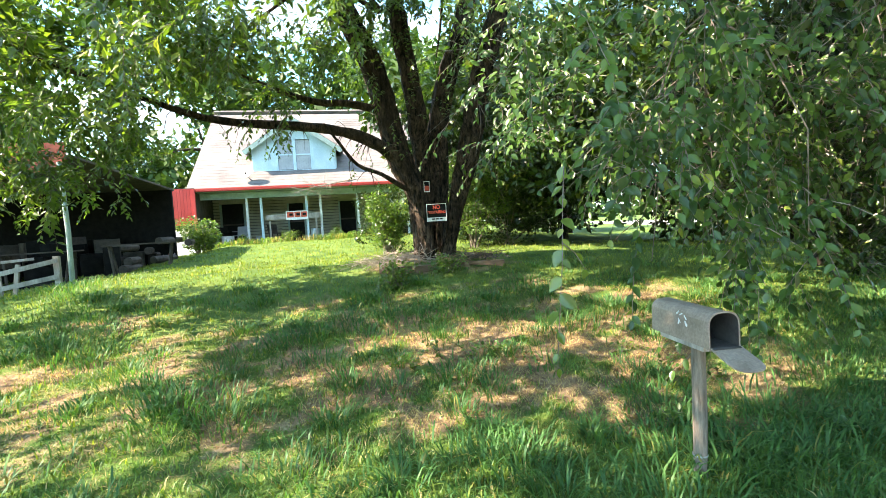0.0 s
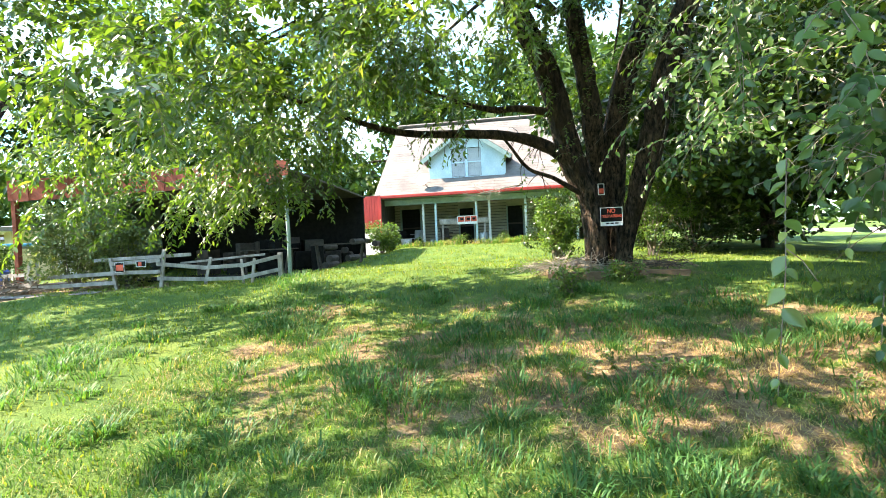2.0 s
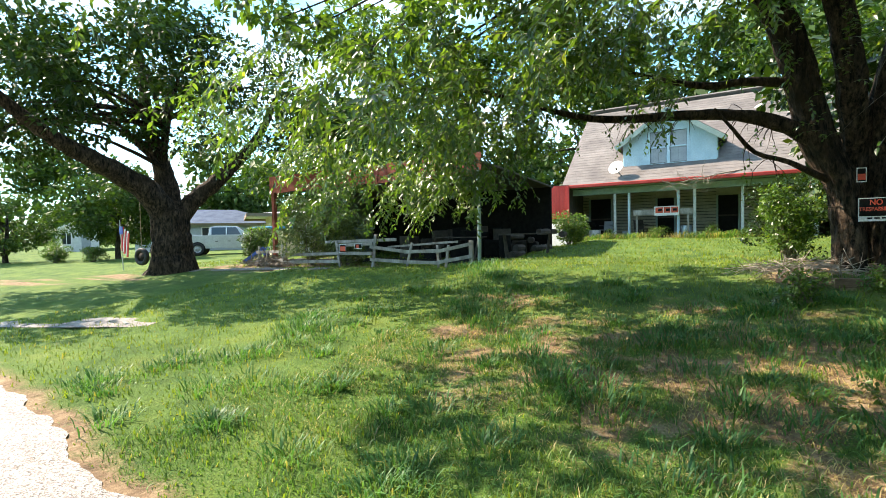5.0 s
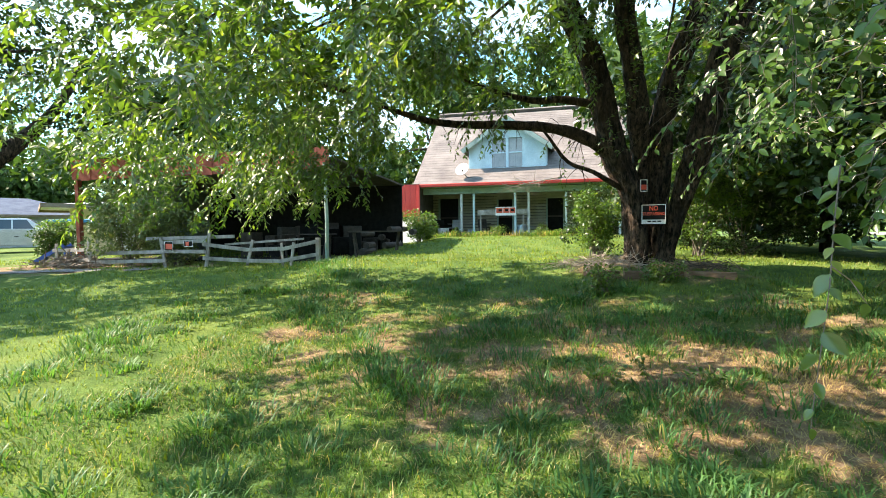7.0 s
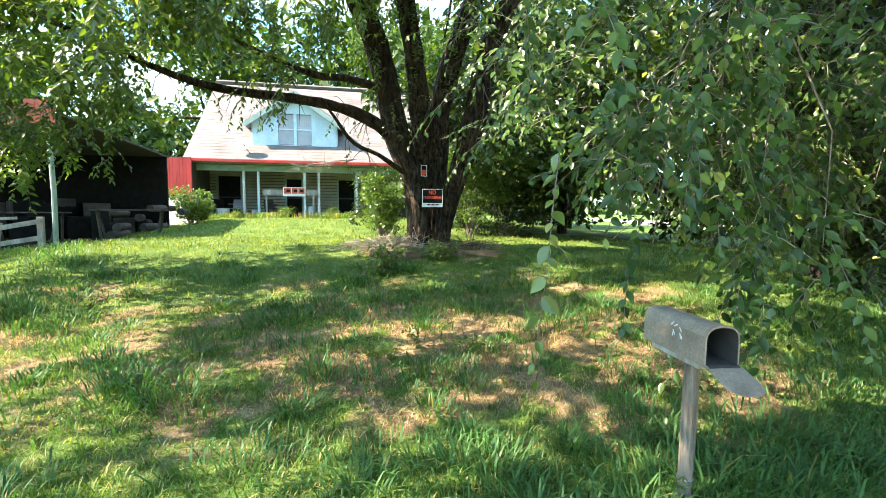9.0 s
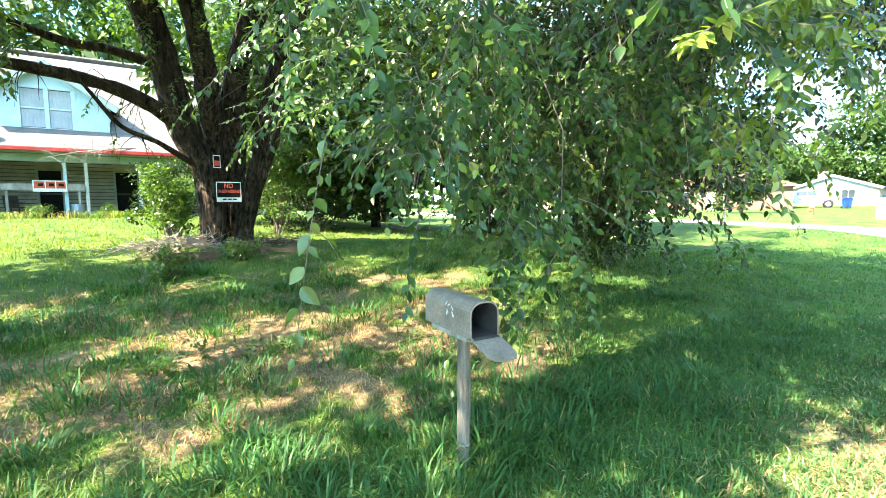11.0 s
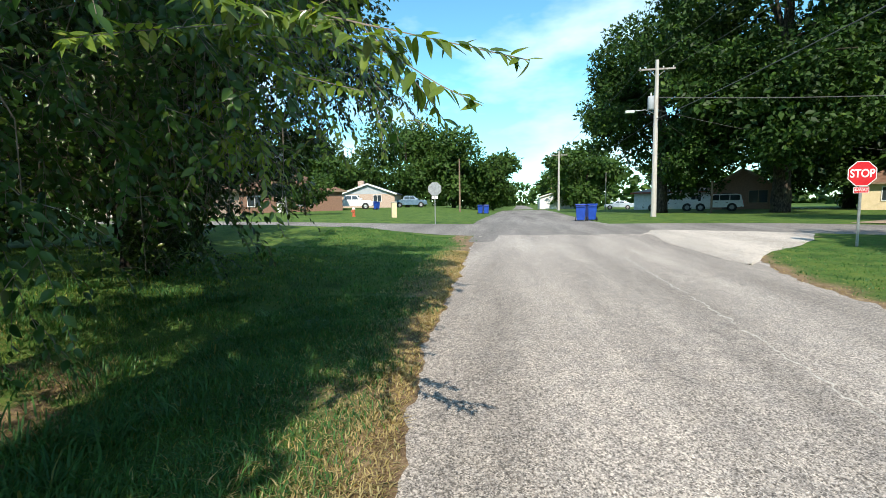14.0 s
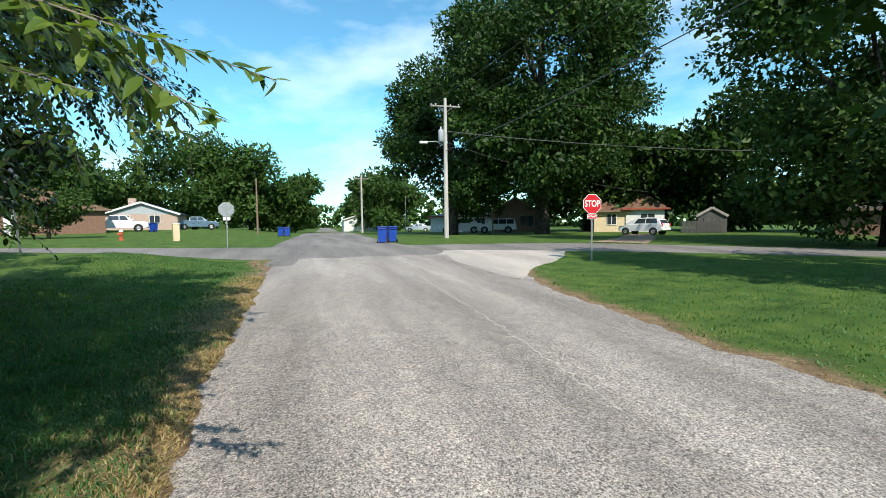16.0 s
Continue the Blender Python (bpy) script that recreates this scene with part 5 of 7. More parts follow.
# edging timbers and brush round the tree's foot
for x0, y0, x1, y1 in ((2.43, 8.74, 1.78, 8.95), (1.65, 8.86, 0.7, 8.7), (0.62, 8.72, 0.1, 9.1)):
    L = math.hypot(x1 - x0, y1 - y0)
    t = tagged(part("landscape_timber", boxed(-L / 2, L / 2, -0.065, 0.065, -0.06, 0.10, 0.012), M["old_timber"]), "weathered brown landscape timber edging the bed round the tree", "timber", "edging timbers")
    t.matrix_world = pose((x0 + x1) / 2, (y0 + y1) / 2, min(zat(x0, y0), zat(x1, y1)) + 0.02, 0, 0, math.degrees(math.atan2(y1 - y0, x1 - x0)))
rb = random.Random(9)
brush = thing("brush_pile", (0.45, 9.35, zat(0.45, 9.35)), "heap of dry grey twigs and cuttings at the tree's foot", "brush pile")
bm = bmesh.new()
for k in range(170):
    a, r = rb.random() * 6.283, rb.random() ** 0.6 * 0.75
    p = Vector((math.cos(a) * r * 1.1, math.sin(a) * r * 0.6, 0.02 + rb.random() * 0.22 * (1.1 - r)))
    d = Vector((rb.gauss(0, 1), rb.gauss(0, 0.7), rb.gauss(0, 0.35))).normalized() * (0.12 + 0.28 * rb.random())
    tube(bm, (p - d, p + Vector((0, 0, 0.02)), p + d), (0.006, 0.005, 0.003), 4, False)
tagged(part("brushwood", bm, M["deadwood"], brush), kind="stuff")
bm = bmesh.new()
for k in range(60):
    a, r = rb.random() * 6.283, rb.random() ** 0.6 * 0.5
    p = Vector((1.6 + math.cos(a) * r * 1.2, -0.25 + math.sin(a) * r * 0.4, 0.03 + rb.random() * 0.1))
    d = Vector((rb.gauss(0, 1), rb.gauss(0, 0.7), rb.gauss(0, 0.3))).normalized() * (0.12 + 0.3 * rb.random())
    tube(bm, (p - d, p + Vector((0, 0, 0.02)), p + d), (0.006, 0.005, 0.003), 4, False)
tagged(part("brushwood", bm, M["dark_wood"], brush), kind="stuff")


heap = thing("debris_heap", (-14.0, 11.0, zat(-14.0, 11.0)), "heap of grey branches and rubble by the shed post", "brush pile")
bm = bmesh.new()
for k in range(200):
    a, r = rb.random() * 6.283, rb.random() ** 0.6 * 0.9
    p = Vector((math.cos(a) * r * 1.3, math.sin(a) * r * 0.6, 0.02 + rb.random() * 0.3 * (1.1 - r)))
    d = Vector((rb.gauss(0, 1), rb.gauss(0, 0.7), rb.gauss(0, 0.4))).normalized() * (0.15 + 0.35 * rb.random())
    tube(bm, (p - d, p + Vector((0, 0, 0.03)), p + d), (0.014, 0.012, 0.006), 4, False)
tagged(part("brushwood", bm, M["twig"], heap), kind="stuff")
for k in range(12):
    r = 0.10 + 0.12 * rb.random()
    bm = bmesh.new()
    bmesh.ops.create_icosphere(bm, subdivisions=2, radius=r)
    for v in bm.verts:
        v.co *= 0.8 + 0.4 * rb.random()
        v.co.z *= 0.7
    bmesh.ops.translate(bm, vec=(rb.gauss(0, 0.6), rb.gauss(0, 0.3), r * 0.4), verts=bm.verts[:])
    part("stone", bm, M["old_post"], heap)


def shrub(at, r, h, n, size, mat, seed, label, flat=1.0):
    t = thing("shrub", (*at, zat(*at)), label, "shrub")
    rnd = random.Random(seed)
    cl = [(math.cos(a) * r * 0.5 * q, math.sin(a) * r * 0.5 * q, h * (0.25 + 0.5 * rnd.random()), r * 0.5, r * 0.5, h * 0.3) for a, q in ((rnd.random() * 6.28, rnd.random()) for _ in range(7))]
    _, sc = crown("foliage", cl, n, size, mat, t, seed, 8, r * 0.28, 0.02, 0.1)
    bm = bmesh.new()
    for c in rnd.sample(sc, min(14, len(sc))):
        tube(bm, ((rnd.gauss(0, 0.05), rnd.gauss(0, 0.05), -0.05), (c[0] * 0.5, c[1] * 0.5, c[2] * 0.6), c[:3]), (0.014, 0.009, 0.004), 5, False)
    part("woody_base", bm, M["twig"], t)
    return t


shrub((0.45, 11.6), 0.66, 2.0, 4200, 0.07, M["leaf_bush"], 201, "leafy green shrub growing beside the tree")
shrub((0.7, 12.4), 0.9, 1.9, 4200, 0.07, M["leaf_shade"], 202, "leafy green shrub growing beside the tree")
shrub((-6.1, 19.5), 0.95, 1.5, 4200, 0.09, M["leaf_bush"], 203, "bright green bush by the red wall")
shrub((2.9, 12.6), 1.3, 2.6, 6500, 0.08, M["leaf_bush"], 204, "pale green shrub behind the tree")
shrub((4.2, 13.4), 1.4, 2.4, 6500, 0.08, M["leaf_shade"], 205, "green shrub behind the tree, shade put into its leaf colour")
shrub((-19.7, 14.9), 0.9, 1.5, 3600, 0.09, M["leaf_bush"], 206, "round green bush by the drive")
shrub((-18.8, 13.9), 0.7, 1.2, 2200, 0.09, M["leaf_far"], 207, "round green bush by the drive")
shrub((-33.0, 11.6), 0.9, 1.2, 2600, 0.1, M["leaf_bush"], 212, "bright green bush in the neighbour's yard")
shrub((-31.2, 12.8), 0.8, 1.0, 2200, 0.1, M["leaf_bush"], 213, "bright green bush in the neighbour's yard")
shrub((-12.6, 11.5), 1.3, 2.9, 8500, 0.09, M["leaf_pale"], 208, "pale leafy bush growing through the barn fence")
shrub((-11.2, 11.8), 1.0, 2.7, 5600, 0.09, M["leaf_pale"], 209, "pale leafy bush growing through the barn fence")
shrub((7.5, 6.2), 1.0, 1.7, 5000, 0.09, M["leaf_shade"], 214, "dark green bush under the mulberry")
shrub((0.3, 7.9), 0.35, 0.5, 700, 0.06, M["leaf_bush"], 210, "low leafy weed in the lawn")
shrub((1.3, 8.55), 0.4, 0.28, 900, 0.05, M["leaf_bush"], 211, "low green ivy over the timber edging")
for k, x in enumerate((-5.0, -3.1, -1.0, 0.4)):
    shrub((x, 22.55 + 0.12 * (k % 3)), 0.42 + 0.1 * (k % 2), 0.4 + 0.12 * ((k * 7) % 3), 900, 0.055, M["leaf_bush"], 220 + k, "tangled weeds along the porch")


# ---- the fence of old boards ----
def fence_rails():
    posts = [(-6.73, 11.98, 0.70, 0.06, 0), (-7.5, 11.86, 0.66, 0.04, 9), (-7.74, 11.85, 0.66, 0.035, -3), (-8.75, 11.68, 0.74, 0.04, 16), (-9.75, 11.3, 1.0, 0.045, 8), (-11.0, 11.2, 0.85, 0.04, -9), (-13.3, 10.95, 0.75, 0.04, -4), (-14.9, 11.2, 0.7, 0.04, 3)]
    t = thing("board_fence", (-6.7, 12.0, zat(-6.7, 12)), "leaning old fence of grey weathered boards in front of the barn", "fence")
    o = Vector((-6.7, 12.0, zat(-6.7, 12)))
    for x, y, h, w, lean in posts:
        z = zat(x, y)
        m = Matrix.Translation(Vector((x, y, z)) - o) @ pose(0, 0, 0, 0, lean, 0)
        part("post", box(bmesh.new(), -w, w, -w * 0.6, w * 0.6, -0.25, h, 0.006, m), M["grey_wood"], t)

    def rail(a, b, za, zb, w=0.05):
        pa, pb = Vector((a[0], a[1] - 0.06, zat(*a[:2]) + za)) - o, Vector((b[0], b[1] - 0.06, zat(*b[:2]) + zb)) - o
        d = pb - pa
        m = Matrix.Translation((pa + pb) / 2) @ d.to_track_quat("X", "Z").to_matrix().to_4x4()
        part("rail", box(bmesh.new(), -d.length / 2 - 0.05, d.length / 2 + 0.05, -0.012, 0.012, -w, w, 0.004, m), M["grey_wood"], t)
    p = posts
    for a, b, za, zb in ((p[0], p[2], 0.60, 0.48), (p[0], p[2], 0.25, 0.16), (p[2], p[3], 0.5, 0.44), (p[2], p[3], 0.15, 0.14), (p[3], p[4], 0.45, 0.62), (p[3], p[4], 0.14, 0.24),
                         (p[4], p[5], 0.72, 0.70), (p[4], p[5], 0.42, 0.46), (p[5], p[6], 0.45, 0.38), (p[5], p[6], 0.2, 0.14), (p[6], p[7], 0.5, 0.5), (p[6], p[7], 0.2, 0.2)):
        rail(a, b, za, zb)
    rail((-9.0, 11.5), (-11.6, 11.3), 0.8, 0.82, 0.045)
    rail((-7.3, 12.2), (-9.6, 12.0), 0.72, 0.6, 0.03)


fence_rails()
s = warning_sign((-10.75, 11.08, 0.98), 0.32, 0.26, -8, (), "faded orange and white notice hung on the fence boards", 0)
part("orange_panel", boxed(-0.12, 0.12, -0.0075, -0.0058, 0.05, 0.2), M["sign_orange"], s)
s = warning_sign((-10.15, 11.12, 1.1), 0.34, 0.16, -8, (), "black and red notice hung on the fence boards", 0)
part("red_panel", boxed(-0.10, 0.02, -0.0075, -0.0058, 0.02, 0.13), M["sign_orange"], s)


# ---- the open barn ----
def barn():
    ox, oy = -11.0, 13.0
    oz = zat(ox, oy)
    t = thing("open_barn", (ox, oy, oz), "open-fronted shed, shade put into its black inside, faded red header board", "barn")
    x0, x1, y0, y1 = -15.7 - ox, -6.6 - ox, 12.6 - oy, 18.6 - oy
    top = 3.25 - oz
    for x, r in ((x0, 0.07), (-1.2, 0.06)):
        part("post", boxed(x - r, x + r, y0 - r, y0 + r, -0.6, top, 0.008), M["rust_red"] if x == x0 else M["dark_wood"], t)
    for k in range(24):
        a = x0 - 0.1 + (x1 - x0 + 0.1) * k / 24
        b = x0 - 0.1 + (x1 - x0 + 0.1) * (k + 1) / 24 - 0.012
        part("header_board", boxed(a, b, y0 - 0.12 - 0.008 * (k % 2), y0 - 0.09, top - 0.02 * ((k * 5) % 3), top + 0.62), M["rust_red"], t)
    # back wall and floor are coloured black for the deep shade inside
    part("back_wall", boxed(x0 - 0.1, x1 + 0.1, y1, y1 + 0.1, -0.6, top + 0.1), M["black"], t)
    part("side_wall", boxed(x0 - 0.08, x0 + 0.02, y0 + 2.5, y1, -0.6, top + 0.1), M["green_trim"], t)
    part("roof", box(bmesh.new(), x0 - 0.3, x1 + 0.1, y0 - 0.08, y1 + 0.3, -0.03, 0.03, 0, Matrix.Translation((0, 0, top + 0.3)) @ pose(0, 0, 0, -2, 0, 0)), M["dark_wood"], t)
    part("beam", boxed(x0, x1, y0 - 0.06, y0 + 0.06, top - 0.02, top + 0.16, 0.01), M["dark_wood"], t)
    part("shaded_floor", boxed(x0, x1, y0 + 0.3, y1, -0.3, 0.03), M["black"], t)


barn()
pl = tagged(part("yard_post", tube(bmesh.new(), ((0, 0, -0.3), (0.02, 0, 1.2), (-0.02, 0, 2.75)), (0.056, 0.052, 0.048), 12, True, 0.06, 5), M["green_trim"]), "tall weathered greenish wooden post at the fence end", "post")
pl.matrix_world = Matrix.Translation((-6.56, 12.15, zat(-6.56, 12.15)))


def bench(x, y, w, d, h, turn):
    t = thing("work_bench", (x, y, zat(x, y)), "rough dark plank bench in the shade of the barn", "bench", turn=turn)
    for k in range(3):
        part("plank", boxed(-w / 2, w / 2, -d / 2 + k * d / 3, -d / 2 + (k + 1) * d / 3 - 0.012, h - 0.035, h, 0.004), M["dark_wood"], t)
    for sx in (-1, 1):
        for sy in (-1, 1):
            part("leg", tube(bmesh.new(), ((sx * w * 0.36, sy * d * 0.42, -0.1), (sx * w * 0.42, sy * d * 0.2, h - 0.03)), (0.035, 0.035), 6), M["dark_wood"], t)


bench(-5.9, 14.2, 1.7, 0.5, 0.72, 12)
bench(-8.4, 14.4, 1.8, 0.6, 0.8, 0)
rj = random.Random(31)
for k in range(40):
    x, y = -11.0 + rj.random() * 4.0, 14.6 + rj.random() * 3.4
    s = 0.18 + rj.random() * 0.3
    h = 0.25 + rj.random() * 0.9
    # most crates are black too, in place of the shed's shade
    j = tagged(part("junk_crate", boxed(-s, s, -s * 0.8, s * 0.8, -0.1, h, 0.02), M[rj.choice(("dark_wood", "black", "black"))]), "crate among stacked shed clutter, shade put into its dark colour", "crate", "shed clutter")
    j.matrix_world = pose(x, y, zat(x, y), 0, 0, rj.random() * 90)
for k in range(16):
    x, y = -5.9 - rj.random() * 1.6, 15.2 + k * 0.32
    tlog = tagged(part("stacked_log", tube(bmesh.new(), ((-0.5, 0, 0), (0.5, 0, 0)), (0.12, 0.11), 9, True, 0.12, k), M["dark_wood"]), "old split log on the shaded wood heap", "log", "wood heap")
    tlog.matrix_world = pose(x, y, zat(x, y) + 0.1 + 0.2 * (k % 4), 0, 0, 70 + rj.random() * 40)
for k in range(3):
    x = -6.9 + 0.18 * k
    pk = tagged(part("leaning_pole", tube(bmesh.new(), ((0, 0, -0.05), (-0.3, 0.3, 2.5)), (0.035, 0.03), 7), M["rust_red"] if k == 1 else M["grey_wood"]), "long thin pole leaning against the shed", "pole", "leaning poles")
    pk.matrix_world = Matrix.Translation((x, 18.6, zat(x, 18.6)))


# ---- the old house ----
def old_house():
    ox, oy, oz = -1.0, 23.5, 1.1
    t = thing("farmhouse", (ox, oy, oz), "old house with deep porch, grey shingle roof, pale blue dormer", "house")

    def B(x0, x1, y0, y1, z0, z1, bevel=0.0):
        return boxed(x0 - ox, x1 - ox, y0 - oy, y1 - oy, z0 - oz, z1 - oz, bevel)
    xl, xr = -7.0, 6.0
    # porch
    part("porch_floor", B(xl, xr, 23.1, 25.7, 0.8, 1.16, 0.01), M["concrete"], t)
    for x, mt in ((-4.93, "white_trim"), (-4.3, "blue_siding"), (-2.25, "blue_siding"), (-1.6, "white_trim"), (0.16, "white_trim"), (2.6, "white_trim"), (5.0, "white_trim")):
        part("porch_post", B(x - 0.055, x + 0.055, 23.38, 23.49, 1.14, 3.3, 0.008), M[mt], t)
    part("porch_beam", B(xl, xr, 23.34, 23.52, 3.28, 3.56, 0.01), M["green_trim"], t)
    part("porch_ceiling", B(xl, xr, 22.9, 25.7, 3.58, 3.63), M["green_trim"], t)
    part("gutter", B(xl - 0.2, xr, 22.68, 22.82, 3.60, 3.76, 0.03), M["red"], t)
    # back wall of the porch, in clapboards between its openings
    openings = ((-6.65, -5.45, 1.16, 3.2), (-3.4, -2.5, 1.16, 3.1), (-0.8, 0.15, 1.16, 3.1), (2.6, 3.6, 1.9, 3.1))
    edges = [xl] + [e for o in openings for e in o[:2]] + [xr]
    for i in range(0, len(edges), 2):
        a, b = edges[i], edges[i + 1]
        bm = B(a, b, 25.62, 25.75, 1.0, 3.6)
        # dark backing, seen through the gaps, draws the clapboards' shadow lines
        part("wall", bm, M["dark_wood"], t)
        for k in range(16):
            z = 1.16 + k * 0.152
            part("clapboard", box(bmesh.new(), a - ox, b - ox, -0.03, 0.0, 0, 0.124, 0, Matrix.Translation((0, 25.60 - oy, z - oz)) @ pose(0, 0, 0, -8, 0, 0)), M["tan"], t)
    for x0, x1, z0, z1 in openings:
        part("lintel", B(x0, x1, 25.6, 25.75, z1, 3.6), M["tan"], t)
        for q in (x0, x1 - 0.08):
            part("jamb", B(q, q + 0.08, 25.56, 25.76, z0, z1, 0.005), M["green_trim"], t)
        # black sheet stands for the darkness inside a doorway; the window gets glass
        part("opening_shade" if z0 < 1.5 else "pane", B(x0 + 0.08, x1 - 0.08, 25.72, 25.76, z0, z1), M["black"] if z0 < 1.5 else M["glass"], t)
        part("door_rail", B(x0 + 0.08, x1 - 0.08, 25.69, 25.715, z0 + 0.95, z0 + 1.03), M["dark_wood"], t)
    part("end_wall", B(xl - 0.1, xl, 25.0, 33.5, 0.9, 3.9), M["tan"], t)
    part("end_wall", B(xr, xr + 0.1, 23.2, 33.5, 0.9, 3.9), M["tan"], t)
    part("rear_wall", B(xl, xr, 33.5, 33.6, 0.9, 4.0), M["tan"], t)
    part("wing_wall", B(xl - 0.05, xl + 0.05, 23.5, 25.6, 0.9, 3.58), M["dark_wood"], t)
    # red boards beside the porch
    for k in range(9):
        x = -8.05 + k * 0.13
        part("red_board", B(x, x + 0.122, 22.35, 22.40 + 0.012 * (k % 2), 2.15, 3.72), M["red"], t)
    part("red_corner", B(-6.9, -6.8, 22.3, 22.4, 1.1, 3.7, 0.006), M["red"], t)
    part("red_backing", B(-8.1, -6.85, 22.42, 22.5, 2.0, 3.75), M["dark_wood"], t)
    part("porch_shed", B(-8.1, -6.9, 22.52, 25.0, 0.9, 3.7), M["dark_wood"], t)
    # roof: courses of shingles on two slopes
    e, r = Vector((0, 22.72, 3.74)), Vector((0, 28.5, 8.35))
    d = r - e
    n = Vector((0, -d.z, d.y)).normalized()
    courses = 30
    roof = part("roof", box(bmesh.new(), xl - 0.2 - ox, xr + 0.25 - ox, 0, d.length, -0.1, -0.055, 0, Matrix.Translation((0, e.y - oy, e.z - oz)) @ pose(0, 0, 0, math.degrees(math.atan2(d.z, d.y)), 0, 0)), M["shingle"], t)
    for k in range(courses):
        bm = bmesh.new()
        a, b = e + d * (k / courses), e + d * ((k + 1.06) / courses)
        up, dn = n * 0.014, n * 0.007
        vs = [bm.verts.new((x - ox, p.y - oy, p.z - oz)) for p in (a + up, b + dn) for x in (xl - 0.25, xr + 0.3)]
        lo = [bm.verts.new((x - ox, p.y - oy, p.z - oz)) for p in (a - n * 0.05, b - n * 0.05) for x in (xl - 0.25, xr + 0.3)]
        bm.faces.new((vs[0], vs[1], vs[3], vs[2]))
        bm.faces.new((vs[0], vs[1], lo[1], lo[0]))
        bm.faces.new((lo[0], lo[1], lo[3], lo[2]))
        part("shingle_course", bm, M["shingle"], roof)
    part("rear_roof", box(bmesh.new(), xl - 0.25 - ox, xr + 0.3 - ox, 0, 7.4, -0.1, 0, 0, Matrix.Translation((0, 28.6 - oy, 8.64 - oz)) @ pose(0, 0, 0, -40, 0, 0)), M["shingle"], t)
    for x in (xl, xr + 0.05):
        bm = bmesh.new()
        a = [bm.verts.new((x + q - ox, y - oy, z - oz)) for q in (-0.05, 0.05) for y, z in ((25.0, 3.7), (33.0, 3.9), (28.6, 8.5), (23.2, 3.7))]
        bm.faces.new(a[:4])
        bm.faces.new(a[4:])
        part("gable", bm, M["tan"], t)
    # dormer
    cx, hw, yf, zb, ze, zp = -2.66, 1.9, 23.75, 4.42, 5.62, 6.9
    wx0, wx1, wz0, wz1 = -3.47, -1.87, 4.55, 6.05
    for x0, x1, z0, z1 in ((cx - hw, wx0, zb, ze), (wx1, cx + hw, zb, ze), (wx0, wx1, zb, wz0)):
        part("dormer_wall", B(x0, x1, yf, yf + 0.1, z0, z1), M["blue_siding"], t)
    bm = bmesh.new()
    plate(bm, [(cx - hw - ox, ze - oz), (wx0 - ox, ze - oz), (wx0 - ox, wz1 - oz), (wx1 - ox, wz1 - oz), (wx1 - ox, ze - oz), (cx + hw - ox, ze - oz), (cx - ox, zp - oz)], 0.1, Matrix.Translation((0, yf + 0.05 - oy, 0)))
    part("dormer_gable", bm, M["blue_siding"], t)
    for k in range(9):
        z = zb + k * 0.15
        for x0, x1 in ((cx - hw, wx0 - 0.1), (wx1 + 0.1, cx + hw)):
            part("clapboard", box(bmesh.new(), x0 - ox, x1 - ox, -0.02, 0, 0, 0.155, 0, Matrix.Translation((0, yf - 0.004 - oy, z - oz)) @ pose(0, 0, 0, 6, 0, 0)), M["blue_siding"], t)
    for s in (-1, 1):
        part("dormer_side", B(cx + s * hw - 0.05, cx + s * hw + 0.05, yf + 0.05, 26.8, zb, ze), M["blue_siding"], t)
        a, b = Vector((cx + s * (hw + 0.35), 0, ze - 0.22)), Vector((cx, 0, zp + 0.06))
        dd = b - a
        ang = math.atan2(dd.z, dd.x * -s)
        m = Matrix.Translation(((a.x + b.x) / 2 - ox, 25.2 - oy, (a.z + b.z) / 2 - oz)) @ pose(0, 0, 0, 0, math.degrees(ang) * s, 0)
        part("dormer_roof", box(bmesh.new(), -dd.length / 2, dd.length / 2, -1.85, 2.6, 0, 0.08, 0, m), M["shingle"], t)
        part("rake_board", box(bmesh.new(), -dd.length / 2, dd.length / 2, -1.9, -1.86, -0.16, 0.05, 0.005, m), M["green_trim"], t, "faded blue-green rake board")
        part("rake_soffit", box(bmesh.new(), -dd.length / 2, dd.length / 2, -1.86, -1.45, -0.03, -0.004, 0, m), M["white_trim"], t)
    win = part("dormer_window", B(wx0 + 0.05, wx1 - 0.05, yf + 0.06, yf + 0.09, wz0, wz1), M["glass"], t, "dark glass with pale curtains")
    for x0, x1, z0, z1 in ((wx0 - 0.1, wx0 + 0.05, wz0 - 0.1, wz1 + 0.1), (wx1 - 0.05, wx1 + 0.1, wz0 - 0.1, wz1 + 0.1), (cx - 0.07, cx + 0.07, wz0, wz1), (wx0, wx1, wz1 - 0.03, wz1 + 0.1), (wx0, wx1, wz0 - 0.12, wz0 + 0.02)):
        part("window_frame", B(x0, x1, yf - 0.035, yf + 0.055, z0, z1, 0.006), M["blue_siding"], win)
    for x0, x1 in ((wx0 + 0.06, cx - 0.08), (cx + 0.08, wx1 - 0.06)):
        w = (x1 - x0) / 6
        for k in range(6):
            part("curtain_fold", B(x0 + k * w, x0 + (k + 1) * w - 0.002, yf + 0.034 + 0.008 * (k % 2), yf + 0.052, wz0 + 0.04, wz1 - 0.05, 0.004), M["grey_wall"], win)
        part("meeting_rail", B(x0, x1, yf - 0.01, yf + 0.03, (wz0 + wz1) / 2 - 0.03, (wz0 + wz1) / 2 + 0.03, 0.004), M["blue_siding"], win)
    return t


old_house()


